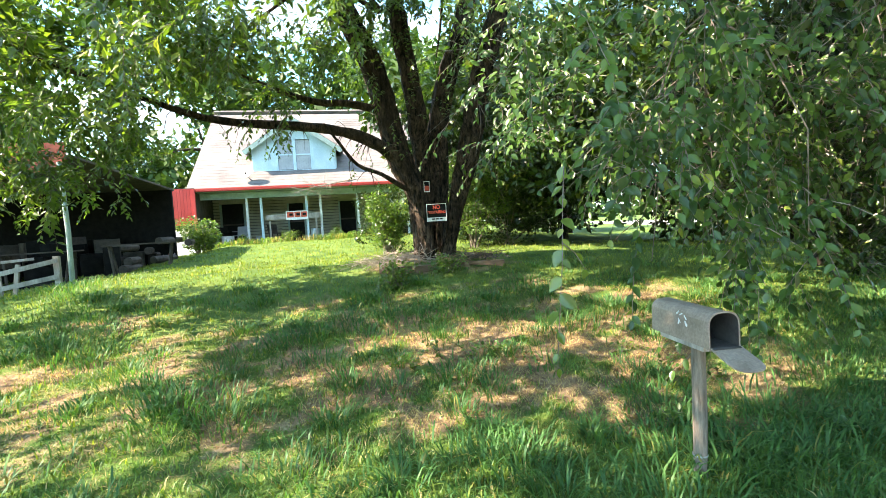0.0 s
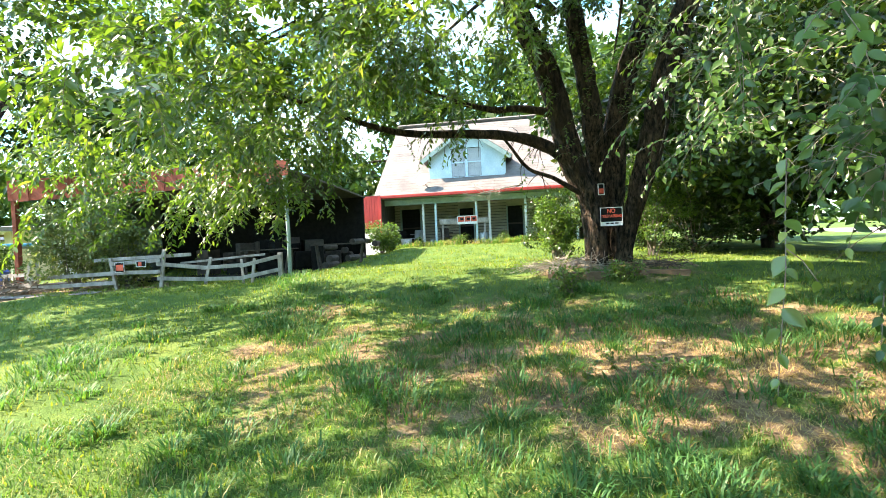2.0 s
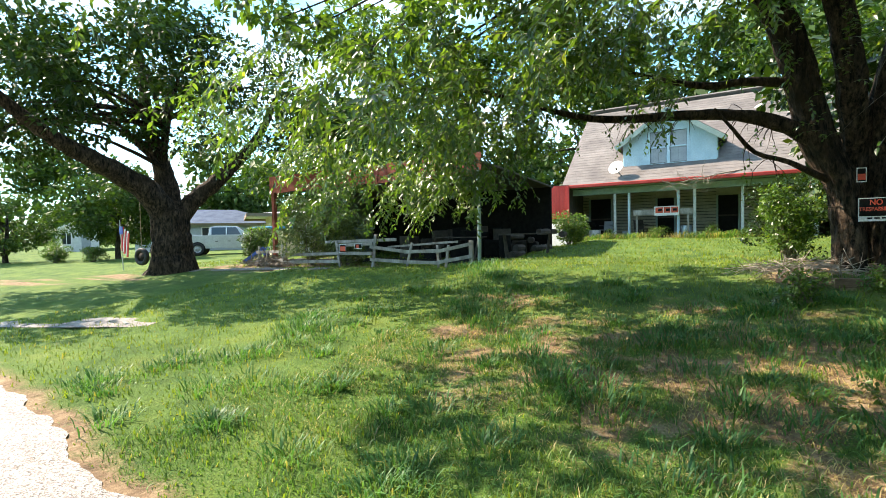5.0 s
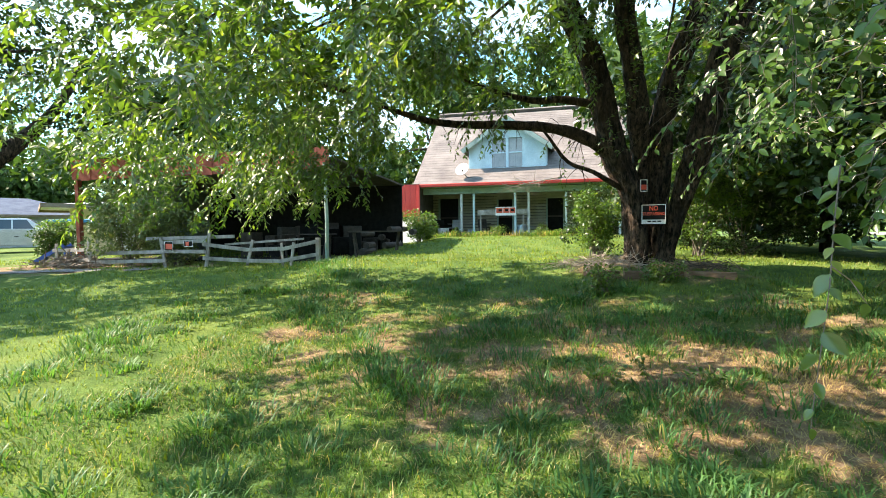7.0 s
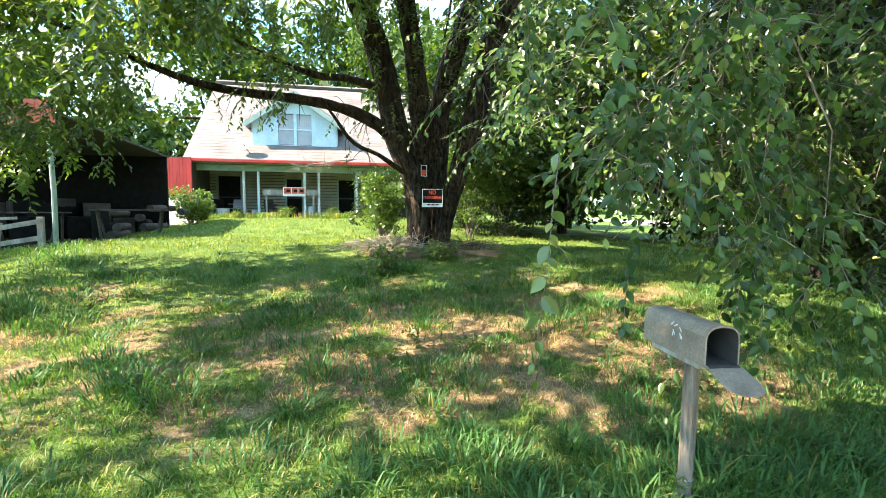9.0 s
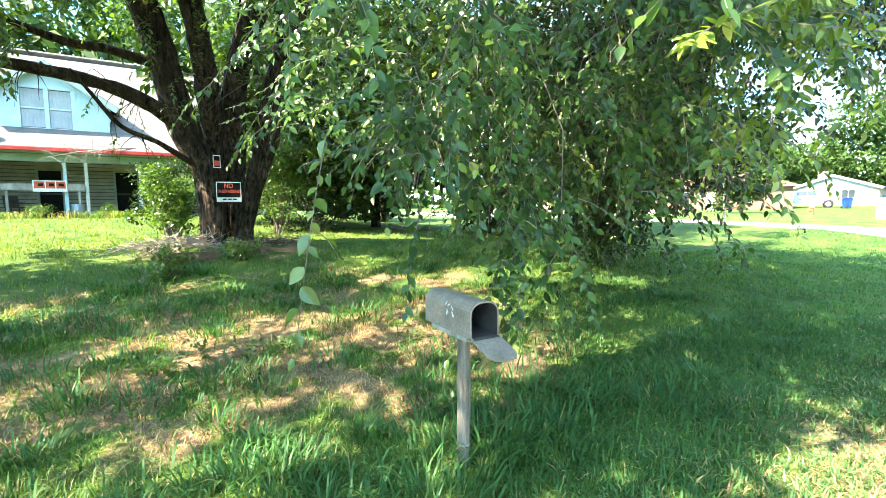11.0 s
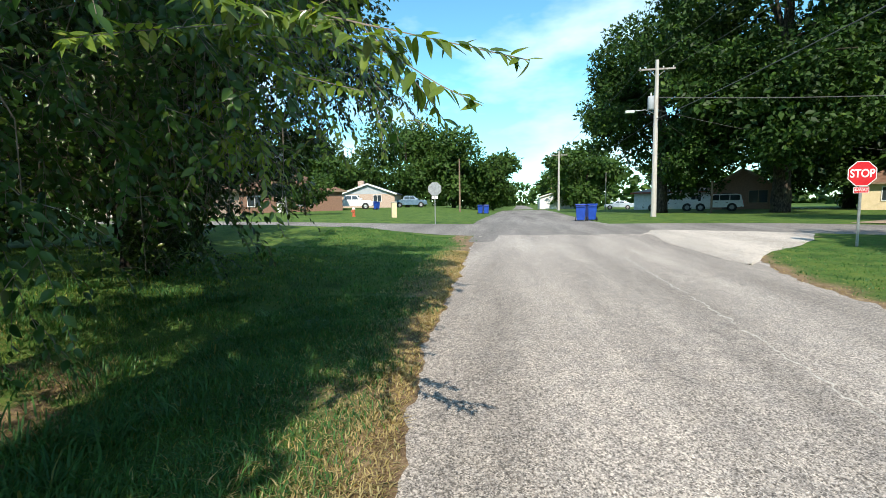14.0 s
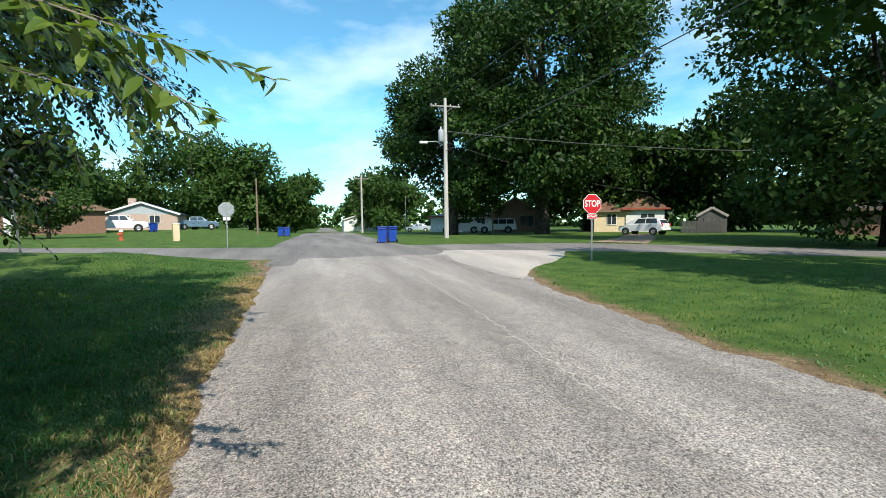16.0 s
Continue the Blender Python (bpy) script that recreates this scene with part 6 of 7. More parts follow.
def dish():
    t = thing("satellite_dish", (-4.75, 23.15, 4.0), "white satellite dish on a short bent mast on the roof", "satellite dish")
    part("mast", tube(bmesh.new(), ((0.25, 0.1, 0.05), (0.12, -0.05, 0.12), (0.0, -0.08, 0.34)), (0.025, 0.025, 0.025), 8), M["galv"], t)
    m = Matrix.Translation((-0.02, -0.16, 0.42)) @ pose(0, 0, 0, 62, 0, -18)
    prof = [(0.35 * k / 7, 0.085 * (k / 7) ** 2) for k in range(8)]
    part("reflector", lathe(bmesh.new(), [(max(r, 0.002), z) for r, z in prof] + [(0.335, 0.09), (0.17, 0.03), (0.002, 0.01)], 24, m), M["white"], t, smooth=True)
    part("arm", tube(bmesh.new(), ((0, -0.2, 0.2), (0.05, -0.6, 0.32)), (0.012, 0.012), 6), M["galv"], t)
    part("feed_horn", tube(bmesh.new(), ((0.05, -0.58, 0.3), (0.05, -0.66, 0.36)), (0.03, 0.035), 8), M["black"], t)


dish()


def chair(x, y, turn, mat):
    t = thing("porch_chair", (x, y, 1.16), "worn plastic chair among clutter on the porch", "chair", "porch chairs", turn=turn)
    part("seat", boxed(-0.24, 0.24, -0.24, 0.24, 0.40, 0.44, 0.015), M[mat], t)
    part("backrest", box(bmesh.new(), -0.24, 0.24, -0.02, 0.02, 0, 0.45, 0.015, Matrix.Translation((0, 0.24, 0.42)) @ pose(0, 0, 0, -10, 0, 0)), M[mat], t)
    for sx in (-1, 1):
        for sy in (-1, 1):
            part("leg", boxed(sx * 0.21 - 0.02, sx * 0.21 + 0.02, sy * 0.21 - 0.02, sy * 0.21 + 0.02, 0, 0.41), M[mat], t)
        part("armrest", boxed(sx * 0.25 - 0.03, sx * 0.25 + 0.03, -0.2, 0.24, 0.62, 0.65, 0.008), M[mat], t)


chair(-6.3, 24.5, 20, "black")
chair(-5.6, 24.7, -15, "grey_wall")
chair(-3.95, 24.6, 30, "dark_wood")


def porch_board():
    t = thing("porch_board", (-2.75, 23.3, 1.16), "grey plank with an orange and white notice across the porch", "notice board")
    part("plank", boxed(-1.35, 1.1, -0.03, 0.0, 1.05, 1.3, 0.006), M["grey_wood"], t)
    part("notice", boxed(-0.45, 0.55, -0.045, -0.032, 1.02, 1.42, 0.003), M["sign_orange"], t, "orange notice with a white border")
    for x0, x1, z0, z1 in ((-0.45, 0.55, 1.38, 1.42), (-0.45, 0.55, 1.0, 1.12), (-0.45, -0.41, 1.12, 1.38), (0.51, 0.55, 1.12, 1.38), (-0.1, -0.07, 1.12, 1.38), (0.2, 0.23, 1.12, 1.38)):
        part("border", boxed(x0, x1, -0.052, -0.0455, z0, z1), M["sign_white"], t)
    for x in (-0.3, 0.02, 0.3):
        part("bar", boxed(x, x + 0.16, -0.051, -0.0455, 1.2, 1.31), M["black"], t)
    for x in (-1.2, 0.9):
        part("leg", boxed(x - 0.04, x + 0.04, 0.0, 0.05, 0, 1.3, 0.005), M["grey_wood"], t)


porch_board()
for x, y, r, h, mt, lab, cat in ((-6.0, 24.0, 0.28, 0.42, "white", "white round tub on the porch", "tub"), (-1.95, 23.7, 0.24, 0.55, "pale_car", "pale blue plastic drum beside the porch", "drum"),
                                 (-5.1, 24.1, 0.14, 0.36, "white_trim", "white paint bucket on the porch", "bucket"), (-4.6, 24.0, 0.13, 0.34, "grey_wall", "grey bucket on the porch", "bucket")):
    o = tagged(part(cat, lathe(bmesh.new(), ((r * 0.85, 0), (r, h * 0.2), (r, h * 0.9), (r * 0.94, h), (r * 0.88, h), (r * 0.85, h * 0.4), (0.01, h * 0.35)), 18), M[mt], smooth=True), lab, cat)
    o.matrix_world = Matrix.Translation((x, y, 1.16))
tp = tagged(part("tarp_sheet", box(bmesh.new(), -0.75, 0.6, -0.03, 0.03, 0, 1.1, 0.02, pose(0, 0, 0, -14, 0, 0)), M["white_trim"]), "pale tarpaulin sheet hung under the red boards", "tarpaulin")
tp.matrix_world = Matrix.Translation((-7.2, 22.1, zat(-7.2, 22.1)))

# a dead limb caught on the porch eave
dead = thing("dead_branch", (-1.4, 22.6, 3.8), "bare pale dead branch caught on the porch roof edge", "branch")
rd = random.Random(12)
main_pts = [Vector(p) for p in ((1.5, 0.35, 0.12), (0.9, 0.06, 0.02), (0.3, -0.16, -0.10), (-0.4, -0.26, -0.22), (-1.1, -0.3, -0.42))]
part("bare_limb", tube(bmesh.new(), main_pts, (0.034, 0.03, 0.024, 0.018, 0.01), 6), M["deadwood"], dead)
limb_run, _ = spline(main_pts[1:], 0.08)
for k in range(46):
    d = Vector((-0.7 + rd.gauss(0, 0.5), -0.2 + rd.gauss(0, 0.25), rd.gauss(-0.1, 0.4))).normalized()
    pts = [rd.choice(limb_run)]
    l = 0.4 + 0.8 * rd.random()
    for q in range(6):
        d = (d + Vector((rd.gauss(0, 0.2), rd.gauss(0, 0.12), -0.12))).normalized()
        pts.append(pts[-1] + d * l / 6)
    part("bare_twig", tube(bmesh.new(), pts, [0.011 * (1 - q / 8) for q in range(7)], 4, False), M["deadwood"], dead)


# ---- vehicles ----
def prism(bm, prof, w0, w1, zc, m=None):
    """A side profile of (x, z) drawn out across y; above zc it narrows from w0 to w1."""
    zt = max(z for _, z in prof)
    hw = [(w0 if z <= zc else w0 + (w1 - w0) * (z - zc) / max(zt - zc, 1e-3)) / 2 for _, z in prof]
    a = [bm.verts.new((x, -h, z)) for (x, z), h in zip(prof, hw)]
    b = [bm.verts.new((x, h, z)) for (x, z), h in zip(prof, hw)]
    k = len(a)
    for i in range(k):
        bm.faces.new((a[i], a[(i + 1) % k], b[(i + 1) % k], b[i]))
    fs = [bm.faces.new(a[::-1]), bm.faces.new(b)]
    es = [e for f in fs for e in f.edges]
    bmesh.ops.bevel(bm, geom=es, offset=0.05, segments=2, affect="EDGES", profile=0.6)
    return bm


STYLES = {
    "pickup": dict(L=5.7, W=1.95, body=((-2.8, 0.55), (-2.84, 1.26), (-0.95, 1.28), (1.3, 1.22), (2.5, 1.16), (2.8, 1.0), (2.8, 0.45), (2.2, 0.38), (-2.5, 0.42)),
                   cab=((-1.15, 1.24), (-1.02, 1.8), (-0.75, 1.9), (0.6, 1.88), (1.5, 1.2)), axle=(-1.75, 1.8), r=0.39),
    "suv": dict(L=4.9, W=1.9, body=((-2.4, 0.5), (-2.45, 1.1), (1.1, 1.12), (2.2, 1.04), (2.42, 0.85), (2.42, 0.45), (1.9, 0.36), (-2.1, 0.38)),
                cab=((-2.4, 1.06), (-2.25, 1.7), (-1.9, 1.8), (0.3, 1.78), (1.25, 1.1)), axle=(-1.45, 1.5), r=0.38),
    "sedan": dict(L=4.7, W=1.8, body=((-2.3, 0.45), (-2.35, 0.98), (-1.4, 1.02), (1.0, 0.98), (2.1, 0.85), (2.35, 0.65), (2.3, 0.36), (-2.1, 0.32)),
                  cab=((-1.75, 0.98), (-0.9, 1.4), (-0.3, 1.46), (0.3, 1.42), (1.15, 0.96)), axle=(-1.35, 1.45), r=0.32),
    "hatch": dict(L=4.1, W=1.74, body=((-2.0, 0.45), (-2.05, 0.95), (-1.7, 1.0), (1.1, 0.96), (1.75, 0.78), (2.03, 0.58), (2.0, 0.34), (-1.8, 0.32)),
                  cab=((-2.0, 0.96), (-1.72, 1.36), (-1.3, 1.52), (-0.6, 1.57), (0.2, 1.48), (1.5, 0.95)), axle=(-1.3, 1.3), r=0.31),
}


def vehicle(name, style, at, turn, mat, label, z=None):
    s = STYLES[style]
    L, W, r = s["L"], s["W"], s["r"]
    t = thing(name, (*at, zat(*at) if z is None else z), label, "car" if style != "pickup" else "pickup truck", turn=turn)
    body = part("body", prism(bmesh.new(), s["body"], W, W * 0.97, 0.9), mat, t)
    cab = part("cabin", prism(bmesh.new(), s["cab"], W * 0.93, W * 0.74, s["cab"][0][1]), mat, t)
    cp = s["cab"]
    zl, zh = cp[0][1] + 0.07, max(z for _, z in cp) - 0.1
    xb, xf = cp[1][0] - 0.02, cp[-1][0]
    # side windows, front and rear glass
    n = 3 if style == "suv" else 2
    xa0, xa1 = cp[1][0] + 0.06, cp[-2][0] + (0.35 if style != "pickup" else 0.3)
    for sy in (-1, 1):
        for k in range(n):
            a, b = xa0 + (xa1 - xa0) * k / n + 0.04, xa0 + (xa1 - xa0) * (k + 1) / n - 0.03
            bt = min(b, cp[-2][0] - 0.02) if k == n - 1 else b
            f = (W * 0.93 + (W * 0.74 - W * 0.93) * 0.12) / 2
            g = (W * 0.93 + (W * 0.74 - W * 0.93) * 0.86) / 2
            bm = bmesh.new()
            q = [(a, f, zl), (b, f, zl), (bt, g, zh), (a + (0.12 if k == 0 and style in ("hatch", "sedan") else 0.0), g, zh)]
            v0 = [bm.verts.new((x, sy * (y + 0.008), z)) for x, y, z in q]
            v1 = [bm.verts.new((x, sy * (y - 0.02), z)) for x, y, z in q]
            bm.faces.new(v0)
            for i in range(4):
                bm.faces.new((v0[i], v0[(i + 1) % 4], v1[(i + 1) % 4], v1[i]))
            part("side_window", bm, M["glass"], cab)
    for (x0, z0), (x1, z1), nm in ((cp[-1], cp[-2], "windscreen"), (cp[0], cp[1], "rear_window")):
        d = Vector((x1 - x0, 0, z1 - z0))
        nrm = Vector((d.z, 0, -d.x)).normalized() * (1 if nm == "windscreen" else -1)
        bm = bmesh.new()
        vs = []
        for f, wf in ((0.12, 0.80), (0.9, 0.68)):
            p = Vector((x0, 0, z0)) + d * f + nrm * 0.012
            vs += [bm.verts.new((p.x, W * 0.5 * wf * 1.02 * -1, p.z)), bm.verts.new((p.x, W * 0.5 * wf * 1.02, p.z))]
        bm.faces.new((vs[0], vs[1], vs[3], vs[2]))
        bmesh.ops.solidify(bm, geom=bm.faces[:], thickness=0.01)
        part(nm, bm, M["glass"], cab)
    for x in s["axle"]:
        for sy in (-1, 1):
            m = Matrix.Translation((x, sy * (W / 2 - 0.1), r)) @ pose(0, 0, 0, -90 * sy, 0, 0)
            ma = m
            m = Matrix.Translation((0, sy * 0.035, 0)) @ m
            wh = part("wheel", lathe(bmesh.new(), ((r * 0.62, -0.09), (r * 0.95, -0.1), (r, -0.05), (r, 0.08), (r * 0.94, 0.115), (r * 0.66, 0.11), (r * 0.62, 0.06)), 20, m), M["rubber"], t, "black tyre", True)
            part("rim", lathe(bmesh.new(), ((r * 0.63, 0.05), (r * 0.6, 0.10), (r * 0.45, 0.075), (r * 0.18, 0.10), (0.01, 0.105)), 14, m), M["galv"], wh)
            part("wheel_arch", lathe(bmesh.new(), ((r * 1.02, 0.03), (r * 1.2, 0.085), (r * 1.2, 0.106), (r * 1.02, 0.106)), 20, ma), M["black"], t)
    for sy in (-1, 1):
        part("tail_light", boxed(-L / 2 - 0.03, -L / 2 + 0.07, sy * W * 0.44 - 0.07, sy * W * 0.44 + 0.07, 0.75, 1.05, 0.01), M["sign_red"], t)
        part("headlight", boxed(L / 2 - 0.28, L / 2 - 0.02, sy * W * 0.4 - 0.12, sy * W * 0.4 + 0.12, 0.66, 0.82, 0.02), M["chrome"], t)
        part("mirror", boxed(xf - 0.28, xf - 0.12, sy * W * 0.53 - 0.08, sy * W * 0.53 + 0.08, zl + 0.02, zl + 0.16, 0.02), mat, t)
        for x in ((0.0, -0.95) if style != "pickup" else (0.15, -0.6)):
            part("door_handle", boxed(x - 0.1, x + 0.08, sy * W * 0.495 - 0.012, sy * W * 0.495 + 0.012, 0.86, 0.90), M["black"], t)
    part("front_bumper", boxed(L / 2 - 0.14, L / 2 + 0.03, -W * 0.46, W * 0.46, 0.38, 0.6, 0.03), mat if style != "pickup" else M["chrome"], t)
    part("rear_bumper", boxed(-L / 2 - 0.08, -L / 2 + 0.1, -W * 0.46, W * 0.46, 0.42, 0.62, 0.03), mat if style != "pickup" else M["chrome"], t)
    part("number_plate", boxed(-L / 2 - 0.095, -L / 2 - 0.08, -0.15, 0.15, 0.66, 0.8), M["sign_white"], t)
    return t


vehicle("pickup_truck", "pickup", (-29.6, 20.1), 50, M["silver"], "silver crew-cab pickup parked on the neighbour's grass")
vehicle("suv", "suv", (55.0, -22.6), 68, M["white_car"], "white sport utility car parked beside the brick house")
vehicle("hatchback", "hatch", (36.3, -29.5), 24, M["white_car"], "white hatchback parked on the dirt drive of the cream house")
vehicle("sedan", "sedan", (82.0, -18.5), 77, M["pale_car"], "pale blue sedan parked in the distance")
vehicle("pickup_truck", "pickup", (76.4, 16.2), 282, M["blue_car"], "slate blue pickup parked by the white house")
vehicle("pickup_truck", "pickup", (62.6, 21.5), 289, M["white_car"], "white pickup parked before the brick house", zat(62.6, 21.5))
vehicle("pickup_truck", "pickup", (57.5, -18.6), 72, M["white_car"], "white pickup parked in the shade of the oak")


# ---- signs, poles, bins ----
def octagon(r):
    return [(r * math.cos(math.radians(22.5 + 45 * k)), r * math.sin(math.radians(22.5 + 45 * k))) for k in range(8)]


def stop_sign(at, turn, h, size, front, lean=0.0, plate4=True, back_only=False):
    t = thing("stop_sign", (*at, zat(*at)), "red octagonal stop sign with a small plate on a steel post" if front else "back of a grey steel stop sign on a post", "stop sign", turn=turn)
    t.rotation_euler[1] = radians(lean)
    R = size / 2 / math.cos(math.radians(22.5))
    part("post", boxed(-0.03, 0.03, -0.02, 0.02, -0.3, h + size * 0.95, 0.006), M["galv"], t)
    face = part("sign_face", plate(bmesh.new(), octagon(R), 0.004, Matrix.Translation((0, -0.03, h + size / 2))), M["sign_white"] if front else M["galv"], t)
    part("red_field", plate(bmesh.new(), octagon(R * 0.94), 0.003, Matrix.Translation((0, -0.0345, h + size / 2))), M["sign_red"], face)
    part("back_plate", plate(bmesh.new(), octagon(R * 0.99), 0.003, Matrix.Translation((0, -0.0255, h + size / 2))), M["galv"], face)
    lettering("letters", "STOP", size * 0.46, M["sign_white"], face, pose(0, -0.038, h + size / 2), 0.78)
    if plate4:
        p4 = part("plate", boxed(-0.19, 0.19, -0.034, -0.028, h - 0.2, h - 0.02, 0.002), M["sign_white"], t)
        part("plate_field", boxed(-0.175, 0.175, -0.0365, -0.0345, h - 0.186, h - 0.034), M["sign_red"], p4)
        lettering("letters", "4-WAY", 0.125, M["sign_white"], p4, pose(0, -0.038, h - 0.11), 0.85)
    return t


stop_sign((15.0, -9.9), -96, 1.73, 0.70, True, 0)
stop_sign((28.3, 4.5), 100, 1.75, 0.80, False, 0)
stop_sign((22.0, 10.9), 150, 3.0, 0.8, False, 5)


def utility_pole(at, h, r, mat, label, arm=True, kit=False, lean=0.0):
    t = thing("utility_pole", (*at, zat(*at)), label, "utility pole")
    t.rotation_euler[1] = radians(lean)
    part("pole", tube(bmesh.new(), ((0, 0, -0.5), (0.03, 0, h * 0.5), (0, 0, h)), (r * 1.2, r, r * 0.72), 12, True, 0.05, 2), mat, t)
    if arm:
        a = part("crossarm", boxed(-0.05, 0.05, -1.3, 1.3, h - 0.72, h - 0.6, 0.01), M["grey_wood"], t)
        for y in (-1.15, -0.45, 0.8, 1.2):
            part("insulator", lathe(bmesh.new(), ((0.03, 0), (0.06, 0.03), (0.03, 0.07), (0.055, 0.1), (0.02, 0.15)), 10, Matrix.Translation((0, y, h - 0.6))), M["white_trim"], a)
        for s in (-1, 1):
            part("brace", tube(bmesh.new(), ((0.06, 0, h - 1.25), (0.06, s * 0.6, h - 0.7)), (0.02, 0.02), 5), M["grey_wood"], t)
    if kit:
        tr = part("transformer", lathe(bmesh.new(), ((0.2, 0), (0.23, 0.03), (0.23, 0.9), (0.2, 0.98), (0.05, 1.0)), 16, Matrix.Translation((-0.05, 0.40, h - 3.6))), M["grey_wall"], t, "grey drum transformer", True)
        part("bushing", lathe(bmesh.new(), ((0.05, 0), (0.08, 0.06), (0.04, 0.12), (0.07, 0.18), (0.02, 0.26)), 8, Matrix.Translation((-0.05, 0.40, h - 2.6))), M["white_trim"], tr)
        lamp = part("lamp_arm", tube(bmesh.new(), ((0, 0.1, h - 3.9), (-0.1, 0.8, h - 3.6), (-0.1, 1.7, h - 3.65)), (0.03, 0.03, 0.03), 7), M["galv"], t)
        part("lamp_head", box(bmesh.new(), -0.14, 0.14, -0.36, 0.3, -0.14, 0.05, 0.04, Matrix.Translation((-0.1, 1.95, h - 3.66))), M["white_trim"], lamp)
    return t


PX, PY = 37.6, -10.95
utility_pole((PX, PY), 11.6, 0.17, M["pole_wood"], "tall pale wooden utility pole with crossarm, transformer and street lamp", True, True, 0)
utility_pole((79.5, -8.3), 9.7, 0.16, M["pole_wood"], "wooden utility pole farther down the road")
utility_pole((110, -11.5), 10, 0.16, M["pole_wood"], "wooden utility pole farther down the road")
utility_pole((150, -13.5), 10, 0.18, M["brown_pole"], "wooden utility pole farther down the road")
utility_pole((62, 6.4), 7.0, 0.11, M["brown_pole"], "plain brown wooden pole by the lane", False)
utility_pole((72, -14.3), 5.6, 0.07, M["grey_wood"], "thin grey lamp pole in a yard", False)


def wire(a, b, sag, r=0.014):
    a, b = Vector(a), Vector(b)
    pts = [a.lerp(b, k / 14) - Vector((0, 0, sag * 4 * (k / 14) * (1 - k / 14))) for k in range(15)]
    tagged(part("overhead_wire", tube(bmesh.new(), pts, [r] * 15, 5, False), M["wire"]), "thin dark overhead wire strung from the utility pole", "wire", "overhead wires")


pz = zat(PX, PY)
for y in (-1.15, 1.2):
    wire((PX, PY + y, pz + 11.1), (-8, -16 + y, 14.0), 1.0)
    wire((PX, PY + y, pz + 11.1), (79.5, -8.3 + y, 9.3), 0.8)
wire((PX, PY, pz + 8.9), (24, -46, 6.6), 0.7, 0.03)
wire((PX, PY, pz + 8.0), (45, -37, 4.8), 0.6)
wire((PX, PY, pz + 7.3), (-6, -21, 13.5), 0.9, 0.03)
wire((PX, PY, pz + 7.3), (79.5, -8.3, 7.2), 0.7)
wire((PX, PY, pz + 7.6), (59, -28, 4.6), 0.5)


def bin_cart(at, turn):
    t = thing("trash_cart", (*at, zat(*at)), "blue wheeled rubbish cart with a closed lid at the kerb", "trash cart", "blue carts", turn=turn)
    bm = bmesh.new()
    box(bm, -0.3, 0.3, -0.36, 0.36, 0.06, 0.98)
    for v in bm.verts:
        if v.co.z < 0.5:
            v.co.x *= 0.8
            v.co.y *= 0.78
    bmesh.ops.bevel(bm, geom=bm.edges[:], offset=0.03, segments=2, affect="EDGES")
    part("body", bm, M["bin_blue"], t)
    part("lid", box(bmesh.new(), -0.33, 0.33, -0.40, 0.42, 0, 0.07, 0.025, Matrix.Translation((0, 0, 0.99)) @ pose(0, 0, 0, 4, 0, 0)), M["bin_blue"], t)
    part("handle", tube(bmesh.new(), ((-0.26, 0.44, 0.96), (0.26, 0.44, 0.96)), (0.02, 0.02), 8), M["bin_blue"], t)
    for s in (-1, 1):
        part("wheel", lathe(bmesh.new(), ((0.02, -0.03), (0.13, -0.03), (0.13, 0.03), (0.02, 0.03)), 14, Matrix.Translation((s * 0.3, 0.26, 0.13)) @ pose(0, 0, 0, 0, 90, 0)), M["rubber"], t)
    return t


for x, y, a in ((30.6, -4.5, 80), (31.2, -5.2, 100), (55.5, 2.6, 90), (56.2, 3.3, 80), (60.5, 17.4, 60)):
    bin_cart((x, y), a)


def hydrant(at):
    t = thing("fire_hydrant", (*at, zat(*at)), "orange-red fire hydrant on the far lawn", "fire hydrant")
    part("barrel", lathe(bmesh.new(), ((0.17, 0), (0.17, 0.05), (0.12, 0.07), (0.12, 0.55), (0.15, 0.57), (0.15, 0.61)), 14), M["hydrant"], t, smooth=False)
    part("bonnet", lathe(bmesh.new(), ((0.15, 0.61), (0.13, 0.68), (0.07, 0.75), (0.03, 0.76), (0.03, 0.81), (0.0, 0.81)), 14), M["sign_white"], t, "pale cap")
    for a in (0, 90, 180):
        part("outlet", lathe(bmesh.new(), ((0.06, 0.08), (0.06, 0.17), (0.075, 0.17), (0.075, 0.22), (0.02, 0.23)), 10, Matrix.Translation((0, 0, 0.45)) @ pose(0, 0, 0, 0, 90, a)), M["hydrant"], t)


hydrant((38.4, 13.1))
cab = thing("utility_box", (36.9, 9.2, zat(36.9, 9.2)), "pale cream utility cabinet standing on the far lawn", "utility box", turn=20)
part("case", boxed(-0.26, 0.26, -0.2, 0.2, -0.05, 1.2, 0.02), M["cream"], cab)
part("cap", boxed(-0.29, 0.29, -0.23, 0.23, 1.2, 1.26, 0.015), M["white"], cab)
part("door_panel", boxed(-0.21, 0.21, -0.212, -0.2, 0.12, 1.1, 0.004), M["white"], cab)
wp = tagged(part("yard_stake", boxed(-0.07, 0.07, -0.07, 0.07, -0.3, 2.9, 0.01), M["brown_pole"]), "short brown wooden post in the far lawn", "post")
wp.matrix_world = Matrix.Translation((46.3, -18.6, zat(46.3, -18.6)))
bh = thing("basketball_hoop", (52.5, -16.2, zat(52.5, -16.2)), "basketball hoop on a grey post beneath the oak", "basketball hoop", turn=120)
part("post", tube(bmesh.new(), ((0, 0.5, 0), (0, 0.4, 2.4), (0, 0, 3.3)), (0.06, 0.06, 0.05), 8), M["galv"], bh)
part("backboard", boxed(-0.8, 0.8, -0.06, -0.03, 2.9, 3.9, 0.01), M["grey_wall"], bh)
